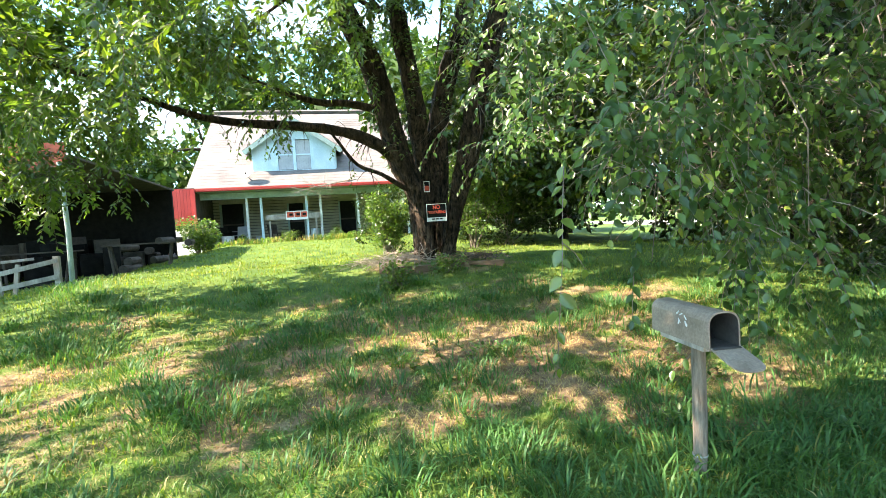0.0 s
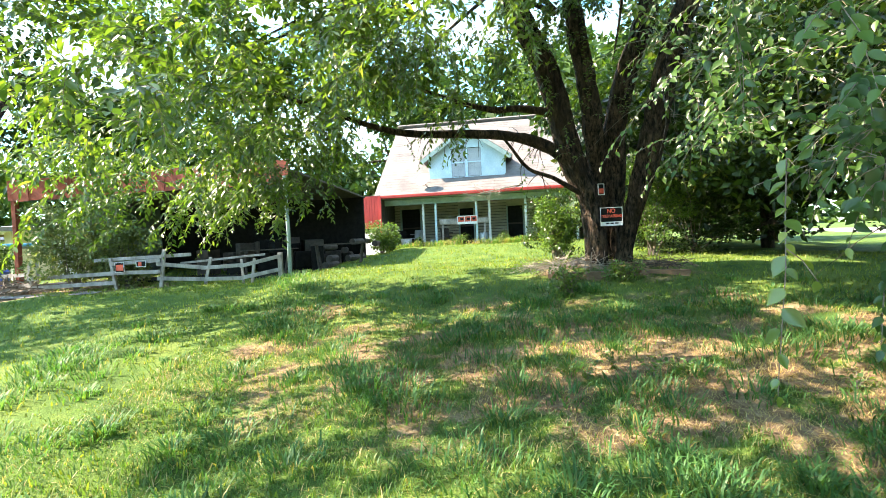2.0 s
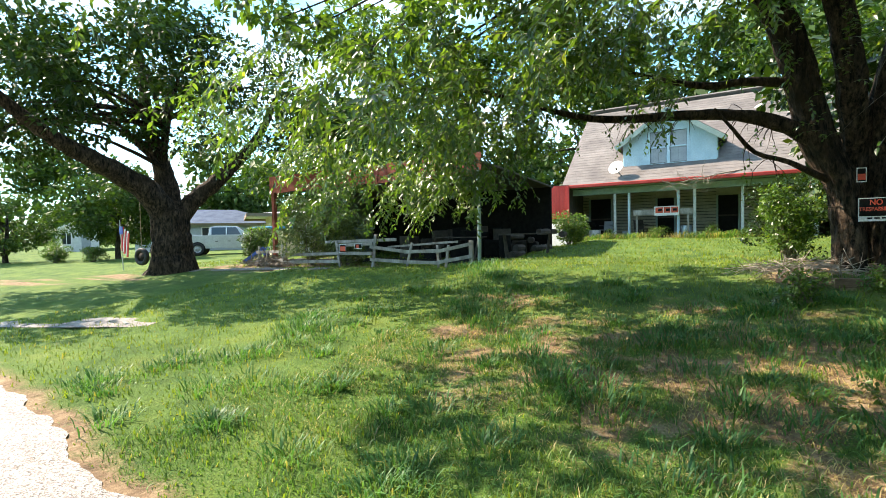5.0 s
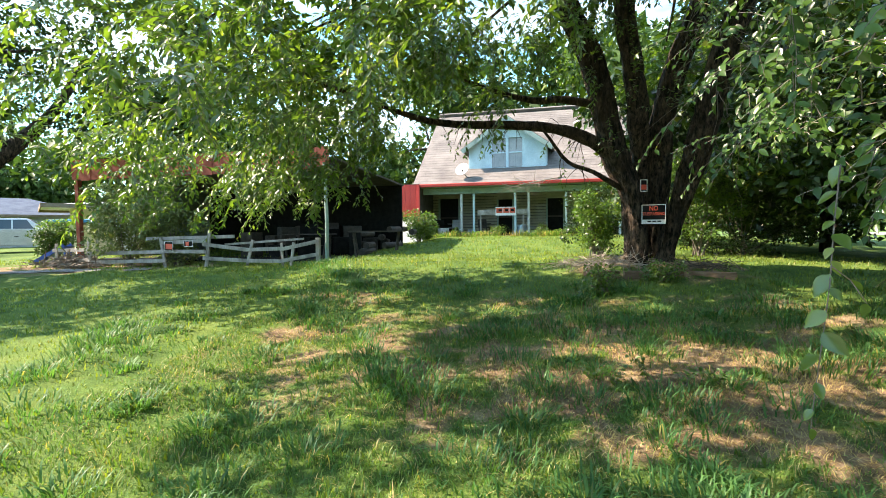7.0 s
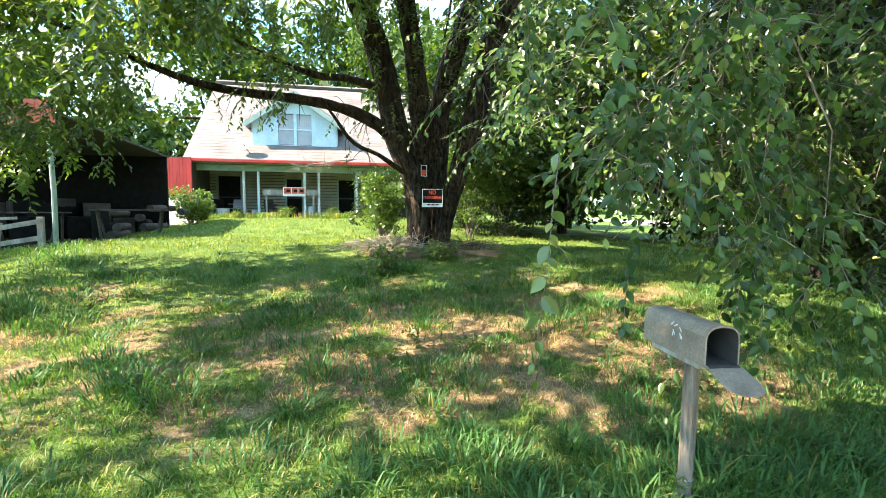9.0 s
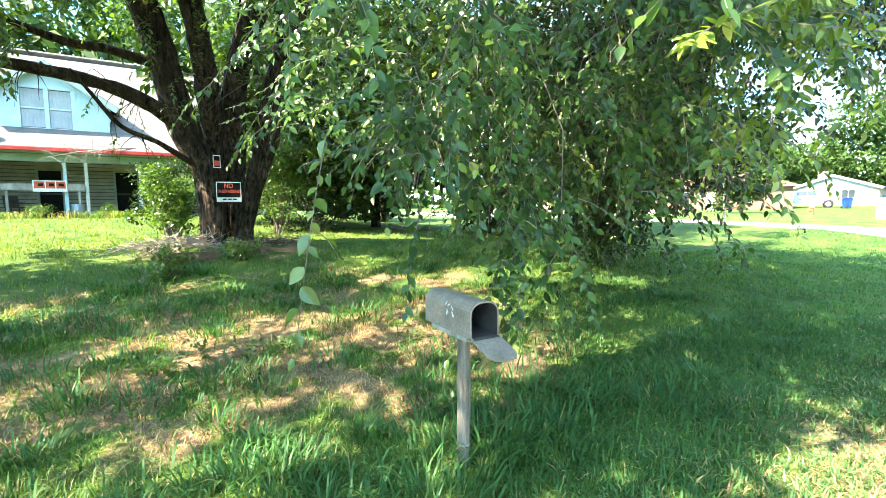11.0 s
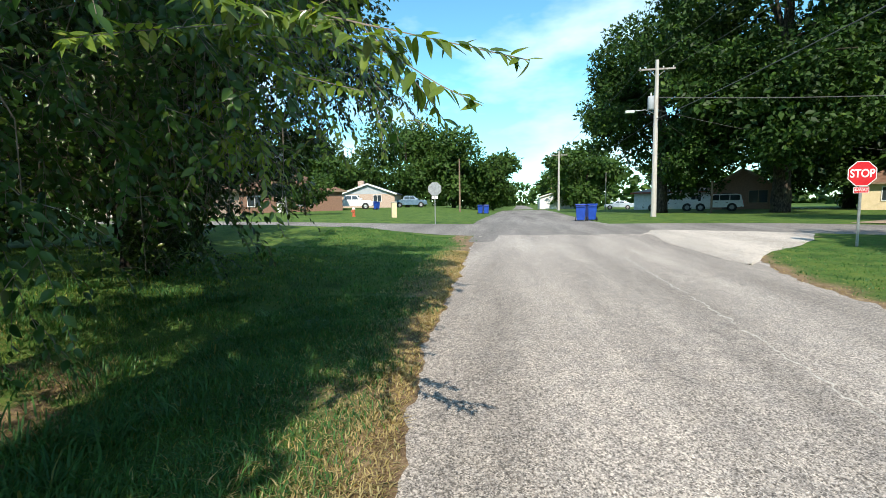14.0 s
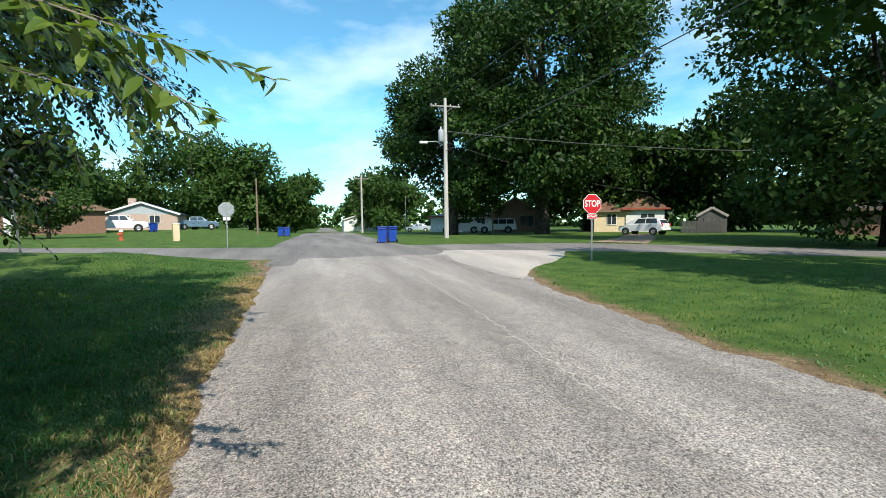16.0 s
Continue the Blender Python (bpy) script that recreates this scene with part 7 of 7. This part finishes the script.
part("rim", tube(bmesh.new(), [(0.23 * math.cos(k * math.pi / 6), -0.32 + 0.23 * math.sin(k * math.pi / 6), 3.05) for k in range(13)], [0.02] * 13, 5, False), M["sign_orange"], bh)


# ---- houses farther off ----
def gable_house(name, at, turn, w, d, h, rise, wall, roof, label, z=None, windows=(), doors=(), trim="white", chimney=None, over=0.4):
    """A house with its gable to -y in its own frame: w wide in x, d deep in y."""
    z = zat(*at) if z is None else z
    t = thing(name, (*at, z), label, "house", turn=turn)
    part("wall", boxed(-w / 2, w / 2, 0, 0.15, -0.4, h), M[wall], t)
    part("wall", boxed(-w / 2, w / 2, d - 0.15, d, -0.4, h), M[wall], t)
    for s in (-1, 1):
        part("wall", boxed(s * (w / 2) - 0.075, s * (w / 2) + 0.075, 0.15, d - 0.15, -0.4, h), M[wall], t)
    for y in (0.075, d - 0.075):
        part("gable", plate(bmesh.new(), [(-w / 2, h), (w / 2, h), (0, h + rise)], 0.15, Matrix.Translation((0, y, 0))), M["grey_wall"] if wall == "brick" else M[wall], t)
    run = w / 2 + over
    sl = rise / (w / 2)
    ang = math.degrees(math.atan(sl))
    ln = run / math.cos(math.radians(ang))
    for s in (-1, 1):
        m = Matrix.Translation((s * run / 2, d / 2, h + rise - run / 2 * sl + 0.06)) @ pose(0, 0, 0, 0, ang * s, 0)
        part("roof", box(bmesh.new(), -ln / 2, ln / 2, -d / 2 - over, d / 2 + over, 0, 0.12, 0, m), M[roof], t)
        part("fascia", box(bmesh.new(), -ln / 2, ln / 2, -d / 2 - over - 0.03, -d / 2 - over, -0.1, 0.14, 0, m), M[trim], t)
    for x, z0, ww, hh in windows:
        wi = part("window", boxed(x - ww / 2, x + ww / 2, -0.03, 0.0, z0, z0 + hh), M["glass"], t)
        for a, b, c, e in ((x - ww / 2 - 0.07, x - ww / 2, z0, z0 + hh), (x + ww / 2, x + ww / 2 + 0.07, z0, z0 + hh), (x - ww / 2 - 0.07, x + ww / 2 + 0.07, z0 + hh, z0 + hh + 0.08), (x - ww / 2 - 0.07, x + ww / 2 + 0.07, z0 - 0.08, z0), (x - 0.03, x + 0.03, z0, z0 + hh)):
            part("window_frame", boxed(a, b, -0.06, 0.0, c, e), M[trim], wi)
    for x, ww, hh, mt in doors:
        part("door", boxed(x - ww / 2, x + ww / 2, -0.05, 0.0, 0, hh, 0.01), M[mt], t)
    if chimney:
        part("chimney", boxed(chimney[0] - 0.5, chimney[0] + 0.5, chimney[1] - 0.4, chimney[1] + 0.4, h, h + rise + 0.9, 0.02), M["brick"], t)
    return t


def hip_house(name, at, turn, w, d, h, rise, wall, roof, label, windows=(), doors=(), over=0.5, z=None):
    z = zat(*at) if z is None else z
    t = thing(name, (*at, z), label, "house", turn=turn)
    for x0, x1, y0, y1 in ((-w / 2, w / 2, 0, 0.15), (-w / 2, w / 2, d - 0.15, d), (-w / 2, -w / 2 + 0.15, 0.15, d - 0.15), (w / 2 - 0.15, w / 2, 0.15, d - 0.15)):
        part("wall", boxed(x0, x1, y0, y1, -0.4, h), M[wall], t)
    bm = bmesh.new()
    e = [bm.verts.new(p) for p in ((-w / 2 - over, -over, h), (w / 2 + over, -over, h), (w / 2 + over, d + over, h), (-w / 2 - over, d + over, h))]
    k = min(w, d) / 2
    if w >= d:
        r = [bm.verts.new((-w / 2 + k, d / 2, h + rise)), bm.verts.new((w / 2 - k, d / 2, h + rise))]
        for f in ((e[0], e[1], r[1], r[0]), (e[1], e[2], r[1]), (e[2], e[3], r[0], r[1]), (e[3], e[0], r[0])):
            bm.faces.new(f)
    else:
        r = [bm.verts.new((0, k, h + rise)), bm.verts.new((0, d - k, h + rise))]
        for f in ((e[0], e[1], r[0]), (e[1], e[2], r[1], r[0]), (e[2], e[3], r[1]), (e[3], e[0], r[0], r[1])):
            bm.faces.new(f)
    bm.faces.new(e[::-1])
    part("roof", bm, M[roof], t)
    for x0, x1, y0, y1 in ((-w / 2 - over, w / 2 + over, -over - 0.04, -over), (-w / 2 - over, w / 2 + over, d + over, d + over + 0.04), (-w / 2 - over - 0.04, -w / 2 - over, -over, d + over), (w / 2 + over, w / 2 + over + 0.04, -over, d + over)):
        part("fascia", boxed(x0, x1, y0, y1, h - 0.12, h + 0.06), M["rust_red"] if wall == "white" else M["brown_pole"], t)
    for x, z0, ww, hh in windows:
        wi = part("window", boxed(x - ww / 2, x + ww / 2, -0.03, 0.0, z0, z0 + hh), M["glass"], t)
        for a, b, c, e2 in ((x - ww / 2 - 0.07, x - ww / 2, z0, z0 + hh), (x + ww / 2, x + ww / 2 + 0.07, z0, z0 + hh), (x - ww / 2 - 0.07, x + ww / 2 + 0.07, z0 + hh, z0 + hh + 0.08), (x - ww / 2 - 0.07, x + ww / 2 + 0.07, z0 - 0.08, z0), (x - 0.03, x + 0.03, z0, z0 + hh)):
            part("window_frame", boxed(a, b, -0.06, 0.0, c, e2), M["white"], wi)
    for x, ww, hh, mt in doors:
        part("door", boxed(x - ww / 2, x + ww / 2, -0.05, 0.0, 0, hh, 0.01), M[mt], t)
    return t


gable_house("brick_house", (71.7, 22.0), -82, 8.4, 12, 2.1, 1.5, "brick", "shingle_blue", "low pale brick house with white gable trim and chimney", None, ((-2.0, 0.9, 1.2, 1.0), (1.5, 0.9, 1.2, 1.0)), (), "white", (-2.0, 6))
hip_house("brown_house", (54.6, 27.9), -63, 15, 10, 2.6, 2.4, "brown_brick", "shingle_brown", "long low brown brick house with a brown roof", ((3, 0.8, 1.6, 1.2), (-3, 0.8, 1.6, 1.2)), ((0, 1.0, 2.0, "white"),))
hip_house("tan_house", (38.0, 36.0), -125, 13, 9, 2.4, 1.9, "brick", "shingle_brown", "low brick house with a white door behind trees", ((3, 0.8, 1.6, 1.2), (-3, 0.8, 1.6, 1.2)), ((0, 1.0, 2.0, "white"),))
hip_house("cream_house", (46.3, -37.8), -122, 4.2, 7, 2.7, 2.1, "white", "shingle_brown", "small white and cream house with a red-brown roof", ((0.3, 0.9, 1.5, 1.2),), ())
hip_house("cream_wing", (48.5, -34.6), -122, 3.6, 6, 2.5, 1.4, "cream", "shingle_brown", "cream wing of a small house under the oak", ((0.2, 0.9, 1.0, 1.2),), ())
gable_house("brick_cottage", (60.2, -27.6), -115, 6.5, 9, 2.7, 2.0, "brown_brick", "shingle_brown", "small brown brick house shaded by the oak", None, ((1.6, 0.8, 1.8, 1.4),), ((-1.5, 1.0, 2.0, "dark_wood"),), "brown_pole")
gable_house("garden_shed", (36.4, -37.4), -132, 2.4, 2.4, 1.65, 0.75, "shade_grey", "dark_wood", "small garden shed behind picket fence, shade put into dark grey", None, (), ((0, 1.4, 1.5, "shade_grey"),), "grey_wood", None, 0.15)
hip_house("garage", (23.6, -41.0), -150, 7, 6, 2.0, 0.9, "brown_brick", "dark_wood", "low brown garage at the end of a drive", (), ((-1.5, 2.6, 1.8, "brown_brick"),))
hip_house("grey_house", (-39.6, 25.6), 57, 12, 8, 2.35, 1.5, "grey_wall", "shingle_blue", "long low grey house with a blue-grey roof", ((-4.0, 0.9, 1.1, 1.1), (-0.4, 0.9, 1.1, 1.1), (3.4, 0.9, 1.1, 1.1)), ((-2.4, 0.9, 1.9, "white"),))
gable_house("white_cottage", (-57.6, 22.2), 68, 3.4, 7, 2.2, 0.9, "white", "shingle", "small white cottage with a porch gable", None, ((-0.9, 0.8, 0.7, 1.1),), ((0.7, 0.8, 1.9, "grey_wall"),))
hip_house("carport", (-21.0, 18.6), 55, 3.0, 4.0, 2.15, 0.35, "cream", "white", "pale flat-roofed outbuilding beside the barn", (), ((0.4, 0.8, 1.9, "white"),), 1.2)
gable_house("far_store", (120, -12.5), -90, 9, 8, 3, 1.4, "white", "cream", "pale building far down the road")
hip_house("mobile_home", (70, -24.0), -105, 12, 5, 2.4, 0.7, "white", "shingle", "pale house behind the parked cars", ((2, 0.9, 1.2, 1.1), (-2, 0.9, 1.2, 1.1)))

pf = thing("picket_fence", (37.95, -35.35, zat(37.95, -35.35)), "dark grey picket fence in front of the shed", "fence", turn=-134)
pm = bpy.data.meshes.new("picket")
bmp = boxed(-0.06, 0.06, -0.012, 0.012, 0, 1.2, 0.004)
bmp.to_mesh(pm)
bmp.free()
pm.materials.append(M["shade_grey"])
for k in range(26):
    o = new("picket", pm)
    o.parent = pf
    o.matrix_local = Matrix.Translation((k * 0.145, 0, 0))
for z in (0.3, 0.95):
    part("rail", boxed(-0.1, 3.75, 0.014, 0.05, z, z + 0.09), M["shade_grey"], pf)
road_line("dirt_drive", ((24.0, -17.5), (28.5, -22.5), (33.5, -26.6), (38.0, -30.5)), (3.4, 2.6, 2.4, 2.2), M["drive_dirt"], 0.034, "pale dirt drive beside the cream house")
for k, (x, y, w, l) in enumerate(((-10.4, 4.0, 0.55, 3.2), (-13.4, 10.2, 0.6, 5.0))):
    road_line("drive_strip", ((x - l / 2, y - 0.7), (x, y), (x + l / 2, y + 0.5)), (w, w, w), M["asphalt"], 0.012, "worn concrete strip of the old drive")

# ---- things under the broad tree ----
ty = thing("tyre_swing", (-18.5, 9.05, zat(-18.5, 9.05)), "black tyre hung on a rope from the broad tree", "tyre swing")
part("tyre", lathe(bmesh.new(), [(0.24 + 0.08 * math.cos(k * math.pi / 5), 0.085 * math.sin(k * math.pi / 5)) for k in range(11)], 24, Matrix.Translation((0, 0, 0.52)) @ pose(0, 0, 0, 90, 0, 12)), M["rubber"], ty, smooth=True)
part("rope", tube(bmesh.new(), ((0, 0, 0.85), (1.2, -0.6, 3.2)), (0.012, 0.012), 6), M["deadwood"], ty)
fl = thing("flag_pole", (-20.6, 9.4, zat(-20.6, 9.4)), "striped red and white flag drooping on a short pole", "flag")
part("pole", tube(bmesh.new(), ((0, 0, -0.2), (-0.15, 0, 1.9)), (0.018, 0.014), 7), M["white_trim"], fl)
for k in range(5):
    part("stripe", box(bmesh.new(), 0, 0.11, -0.012, 0.012, 0, 0.95 - 0.03 * (k % 3), 0.006, Matrix.Translation((-0.14 + k * 0.105, 0.02 * (k % 2), 0.72 - 0.06 * k)) @ pose(0, 0, 0, 0, 10, 0)), M["sign_white"] if k % 2 else M["sign_red"], fl)
part("canton", boxed(-0.15, 0.1, -0.03, -0.014, 1.35, 1.66), M["slide_blue"], fl)
sl = thing("toy_slide", (-16.3, 12.2, zat(-16.3, 12.2) - 0.05), "blue plastic toy slide lying by the barn post", "slide", turn=25)
part("chute", box(bmesh.new(), -0.5, 0.5, -0.2, 0.2, -0.02, 0.02, 0.01, Matrix.Translation((0, 0, 0.32)) @ pose(0, 0, 0, 0, -32, 0)), M["slide_blue"], sl)
for s in (-1, 1):
    part("side_rail", box(bmesh.new(), -0.5, 0.5, s * 0.22 - 0.02, s * 0.22 + 0.02, -0.02, 0.1, 0.01, Matrix.Translation((0, 0, 0.32)) @ pose(0, 0, 0, 0, -32, 0)), M["slide_blue"], sl)
part("leg", boxed(0.36, 0.41, -0.19, 0.19, -0.05, 0.56), M["slide_blue"], sl)
tb = tagged(part("truck_tarp", box(bmesh.new(), -0.9, 0.9, -0.8, 0.8, 0, 0.12, 0.05), M["tarp_blue"]), "bright blue folded tarpaulin on a low table by the truck", "tarpaulin")
tb.matrix_world = pose(-19.6, 15.9, zat(-19.6, 15.9) + 1.35, 0, 0, 25)
st = thing("yard_stand", (-19.6, 15.9, zat(-19.6, 15.9)), "plain trestle holding a folded tarpaulin", "trestle", turn=25)
part("top", boxed(-0.85, 0.85, -0.7, 0.7, 1.27, 1.345), M["grey_wood"], st)
for sx in (-1, 1):
    for sy in (-1, 1):
        part("leg", boxed(sx * 0.75 - 0.04, sx * 0.75 + 0.04, sy * 0.6 - 0.04, sy * 0.6 + 0.04, -0.1, 1.27), M["grey_wood"], st)


# ---- grass ----
def blades(name, n, region, mat, seed, h0, h1, w, label, keep, spread=0.5):
    """Bent blades of grass, three triangles each, scattered over a stretch of the plan."""
    rng = np.random.default_rng(seed)
    x0, x1, y0, y1 = region
    x, y = x0 + (x1 - x0) * rng.random(n), y0 + (y1 - y0) * rng.random(n)
    k = rng.random(n) < keep(x, y)
    x, y = x[k], y[k]
    n = len(x)
    z = ground(x, y) - 0.01
    a = rng.random(n) * 6.283
    lean = spread * (0.2 + rng.random(n))
    h = (h0 + (h1 - h0) * rng.random(n) ** 1.5)[:, None] * (0.75 + 0.35 * np.clip(wob(x, y, 0.5, 7), -1, 1))[:, None]
    up = np.stack([np.cos(a) * lean, np.sin(a) * lean, np.ones(n)], 1)
    side = np.stack([-np.sin(a), np.cos(a), np.zeros(n)], 1) * (w * (0.6 + 0.8 * rng.random(n)))[:, None]
    p = np.stack([x, y, z], 1)
    mid = p + up * h * 0.55
    tip = p + up * h * 0.9 + np.stack([np.cos(a), np.sin(a), np.full(n, -0.25)], 1) * h * (lean * 0.6)[:, None]
    v = np.stack([p - side, p + side, mid - side * 0.8, mid + side * 0.8, tip], 1).reshape(-1, 3)
    t = (np.arange(n)[:, None, None] * 5 + np.array(((0, 1, 3), (0, 3, 2), (2, 3, 4)))[None]).reshape(-1, 3)
    return tagged(link(name, tri_mesh(name, v, t), mat), label, "grass", kind="stuff")


def lawn(x, y):
    return (y > edge_n(x) + 0.03) | ((y < edge_s(x) - 0.03) & (x < 17))


def thin(x, y):
    b = bare(x, y)
    return lawn(x, y) * np.clip(1.05 - 1.5 * b, 0.02, 1)


blades("lawn_grass", 125000, (-4.5, 6.0, 0.7, 6.0), M["grass_cool"], 301, 0.03, 0.10, 0.0034, "short green lawn grass", thin)
blades("lawn_grass", 68000, (-12, 12, 1.0, 13.0), M["grass"], 302, 0.04, 0.12, 0.006, "short green lawn grass", lambda x, y: thin(x, y) * (1 - 0.85 * sm(1.0, 2.2, x) * (1 - sm(3.4, 5.0, y))))
blades("lawn_grass", 32000, (-20, 4, 10.0, 24.0), M["grass"], 303, 0.05, 0.13, 0.010, "short green lawn grass", thin)
blades("lawn_grass", 42000, (2, 19, -18, -4.2), M["grass_tall"], 304, 0.03, 0.08, 0.008, "short green lawn grass across the road", thin)
blades("lawn_grass", 42000, (5, 19, 1.2, 7.0), M["grass_tall"], 305, 0.04, 0.10, 0.007, "short green verge grass", thin)
blades("verge_grass", 38000, (1.3, 7.0, 0.9, 3.2), M["grass_tall"], 310, 0.04, 0.13, 0.0042, "dense dark green grass and clover on the shady verge", thin, 0.8)
blades("dry_grass", 110000, (-4.5, 4.5, 2.6, 7.5), M["straw"], 306, 0.03, 0.09, 0.0026, "dead straw-coloured grass on bare soil", lambda x, y: lawn(x, y) * np.clip(bare(x, y) * 1.1, 0.06, 0.9), 1.4)
blades("dry_grass", 26000, (2, 16, -8, -4.2), M["straw"], 307, 0.02, 0.06, 0.005, "dead straw-coloured grass by the road", lambda x, y: lawn(x, y) * np.clip(bare(x, y) * 1.1, 0.03, 0.9), 1.4)

blades("dry_grass", 110000, (0.5, 14, 0.6, 2.2), M["straw"], 308, 0.03, 0.09, 0.0046, "dead straw-coloured grass along the road edge", lambda x, y: lawn(x, y) * np.exp(-np.clip(y - edge_n(x), 0, 9) / (0.15 + 0.3 * sm(0.0, 2.4, x))), 1.2)
blades("lawn_grass", 30000, (-6, 15, 0.6, 2.4), M["grass_tall"], 309, 0.02, 0.07, 0.003, "thin green grass along the road edge", lambda x, y: lawn(x, y) * 0.4 * np.exp(-np.clip(y - edge_n(x), 0, 9) / 0.3), 0.9)


def tufts(name, spots, per, h, w, mat, seed, label):
    rng = np.random.default_rng(seed)
    P, A, H = [], [], []
    for x, y, r, k in spots:
        m = int(per * k)
        d = rng.normal(size=(m, 2)) * r * 0.5
        P.append(np.stack([x + d[:, 0], y + d[:, 1]], 1))
        A.append(np.arctan2(d[:, 1], d[:, 0]) + rng.normal(size=m) * 0.7)
        H.append(h * (0.5 + 0.6 * rng.random(m)) * k ** 0.5)
    P, A, H = np.concatenate(P), np.concatenate(A), np.concatenate(H)
    ok = lawn(P[:, 0], P[:, 1])
    P, A, H = P[ok], A[ok], H[ok]
    n = len(P)
    b = np.stack([P[:, 0], P[:, 1], ground(P[:, 0], P[:, 1]) - 0.01], 1)
    o = np.stack([np.cos(A), np.sin(A), np.zeros(n)], 1)
    s = np.stack([-np.sin(A), np.cos(A), np.zeros(n)], 1) * (w * (0.6 + 0.8 * rng.random(n)))[:, None]
    ln = (0.35 + 0.8 * rng.random(n))[:, None]
    H = H[:, None]
    m1 = b + np.array((0, 0, 1.0)) * H * 0.5 + o * H * ln * 0.25
    m2 = b + np.array((0, 0, 1.0)) * H * 0.85 + o * H * ln * 0.7
    tip = b + np.array((0, 0, 1.0)) * H * 0.8 + o * H * ln * 1.35
    v = np.stack([b - s, b + s, m1 - s, m1 + s, m2 - s * 0.7, m2 + s * 0.7, tip], 1).reshape(-1, 3)
    t = (np.arange(n)[:, None, None] * 7 + np.array(((0, 1, 3), (0, 3, 2), (2, 3, 5), (2, 5, 4), (4, 5, 6)))[None]).reshape(-1, 3)
    return tagged(link(name, tri_mesh(name, v, t), mat), label, "grass", kind="stuff")


rs = np.random.default_rng(8)
spots = [(-1.9, 4.3, 0.45, 1.3), (-1.5, 4.0, 0.35, 1.0), (-0.55, 4.4, 0.25, 0.9), (0.35, 4.35, 0.25, 0.8), (0.6, 4.0, 0.2, 0.7), (1.2, 5.9, 0.3, 1.0), (2.0, 5.3, 0.5, 1.3), (2.7, 5.6, 0.5, 1.2), (0.9, 6.5, 0.35, 0.9),
         (1.5, 2.5, 0.5, 1.5), (1.0, 2.3, 0.35, 1.2), (2.0, 2.4, 0.4, 1.3), (2.3, 2.9, 0.5, 1.3), (0.5, 2.5, 0.4, 1.0), (2.9, 2.3, 0.4, 1.0), (0.2, 2.9, 0.4, 0.9), (1.7, 3.3, 0.4, 1.0), (-3.6, 6.1, 0.6, 1.2), (-4.4, 8.2, 0.8, 1.2),
         (-5.6, 10.3, 0.8, 1.3), (-6.2, 10.9, 0.6, 1.3), (-5.0, 9.4, 0.8, 1.1), (1.9, 3.9, 0.4, 0.8), (3.4, 3.4, 0.5, 0.9), (-2.7, 3.4, 0.4, 0.8), (-0.9, 3.1, 0.5, 0.9), (-0.3, 5.6, 0.35, 0.8), (-1.2, 5.7, 0.35, 0.7), (0.0, 6.3, 0.3, 0.8)]
for k in range(190):
    x, y = -6.5 + 13 * rs.random(), 1.9 + 7 * rs.random()
    spots.append((x, y, 0.12 + 0.25 * rs.random(), 0.35 + 0.5 * rs.random()))
tufts("porch_weeds", [(-6.6 + 8.6 * rs.random(), 22.2 + 0.6 * rs.random(), 0.35, 0.5 + 0.8 * rs.random()) for k in range(22)], 30, 0.3, 0.007, M["straw"], 403, "dry pale weeds along the porch")
tufts("porch_weeds", [(-6.6 + 8.6 * rs.random(), 22.0 + 0.8 * rs.random(), 0.4, 0.5 + 0.8 * rs.random()) for k in range(40)], 40, 0.34, 0.009, M["grass_cool"], 404, "tall green weeds along the porch")
tufts("coarse_grass", spots, 160, 0.155, 0.0052, M["grass_tall"], 401, "tall coarse tufts of green grass")


def weed(x, y, n, h, seed):
    rng = np.random.default_rng(seed)
    t = thing("weed", (x, y, zat(x, y)), "bright green broad-leaved weed on bare soil", "weed", "broad-leaved weeds")
    tw = []
    for k in range(n):
        a = rng.random() * 6.283
        d = Vector((math.cos(a) * 0.6, math.sin(a) * 0.6, 1.0)) * h * (0.6 + 0.5 * rng.random())
        tw.append([(0, 0, 0), d * 0.6 + Vector((0, 0, 0.01)), d + Vector((d.x, d.y, -0.2 * h)) * 0.4])
    sprays("foliage", tw, M["leaf_bush"], M["twig"], t, seed, 0.05, 0.028, True, 0.62, 0.003)


for k, (x, y, n, h) in enumerate(((0.35, 4.75, 7, 0.22), (0.62, 4.6, 9, 0.2), (0.05, 4.55, 8, 0.2), (-0.15, 4.65, 6, 0.14), (0.9, 4.7, 8, 0.12), (2.2, 3.9, 10, 0.2), (2.5, 3.6, 8, 0.18), (1.55, 3.0, 8, 0.15), (0.3, 7.9, 7, 0.5), (-0.1, 7.6, 5, 0.35), (2.1, 4.4, 7, 0.14))):
    weed(x, y, n, h, 500 + k)
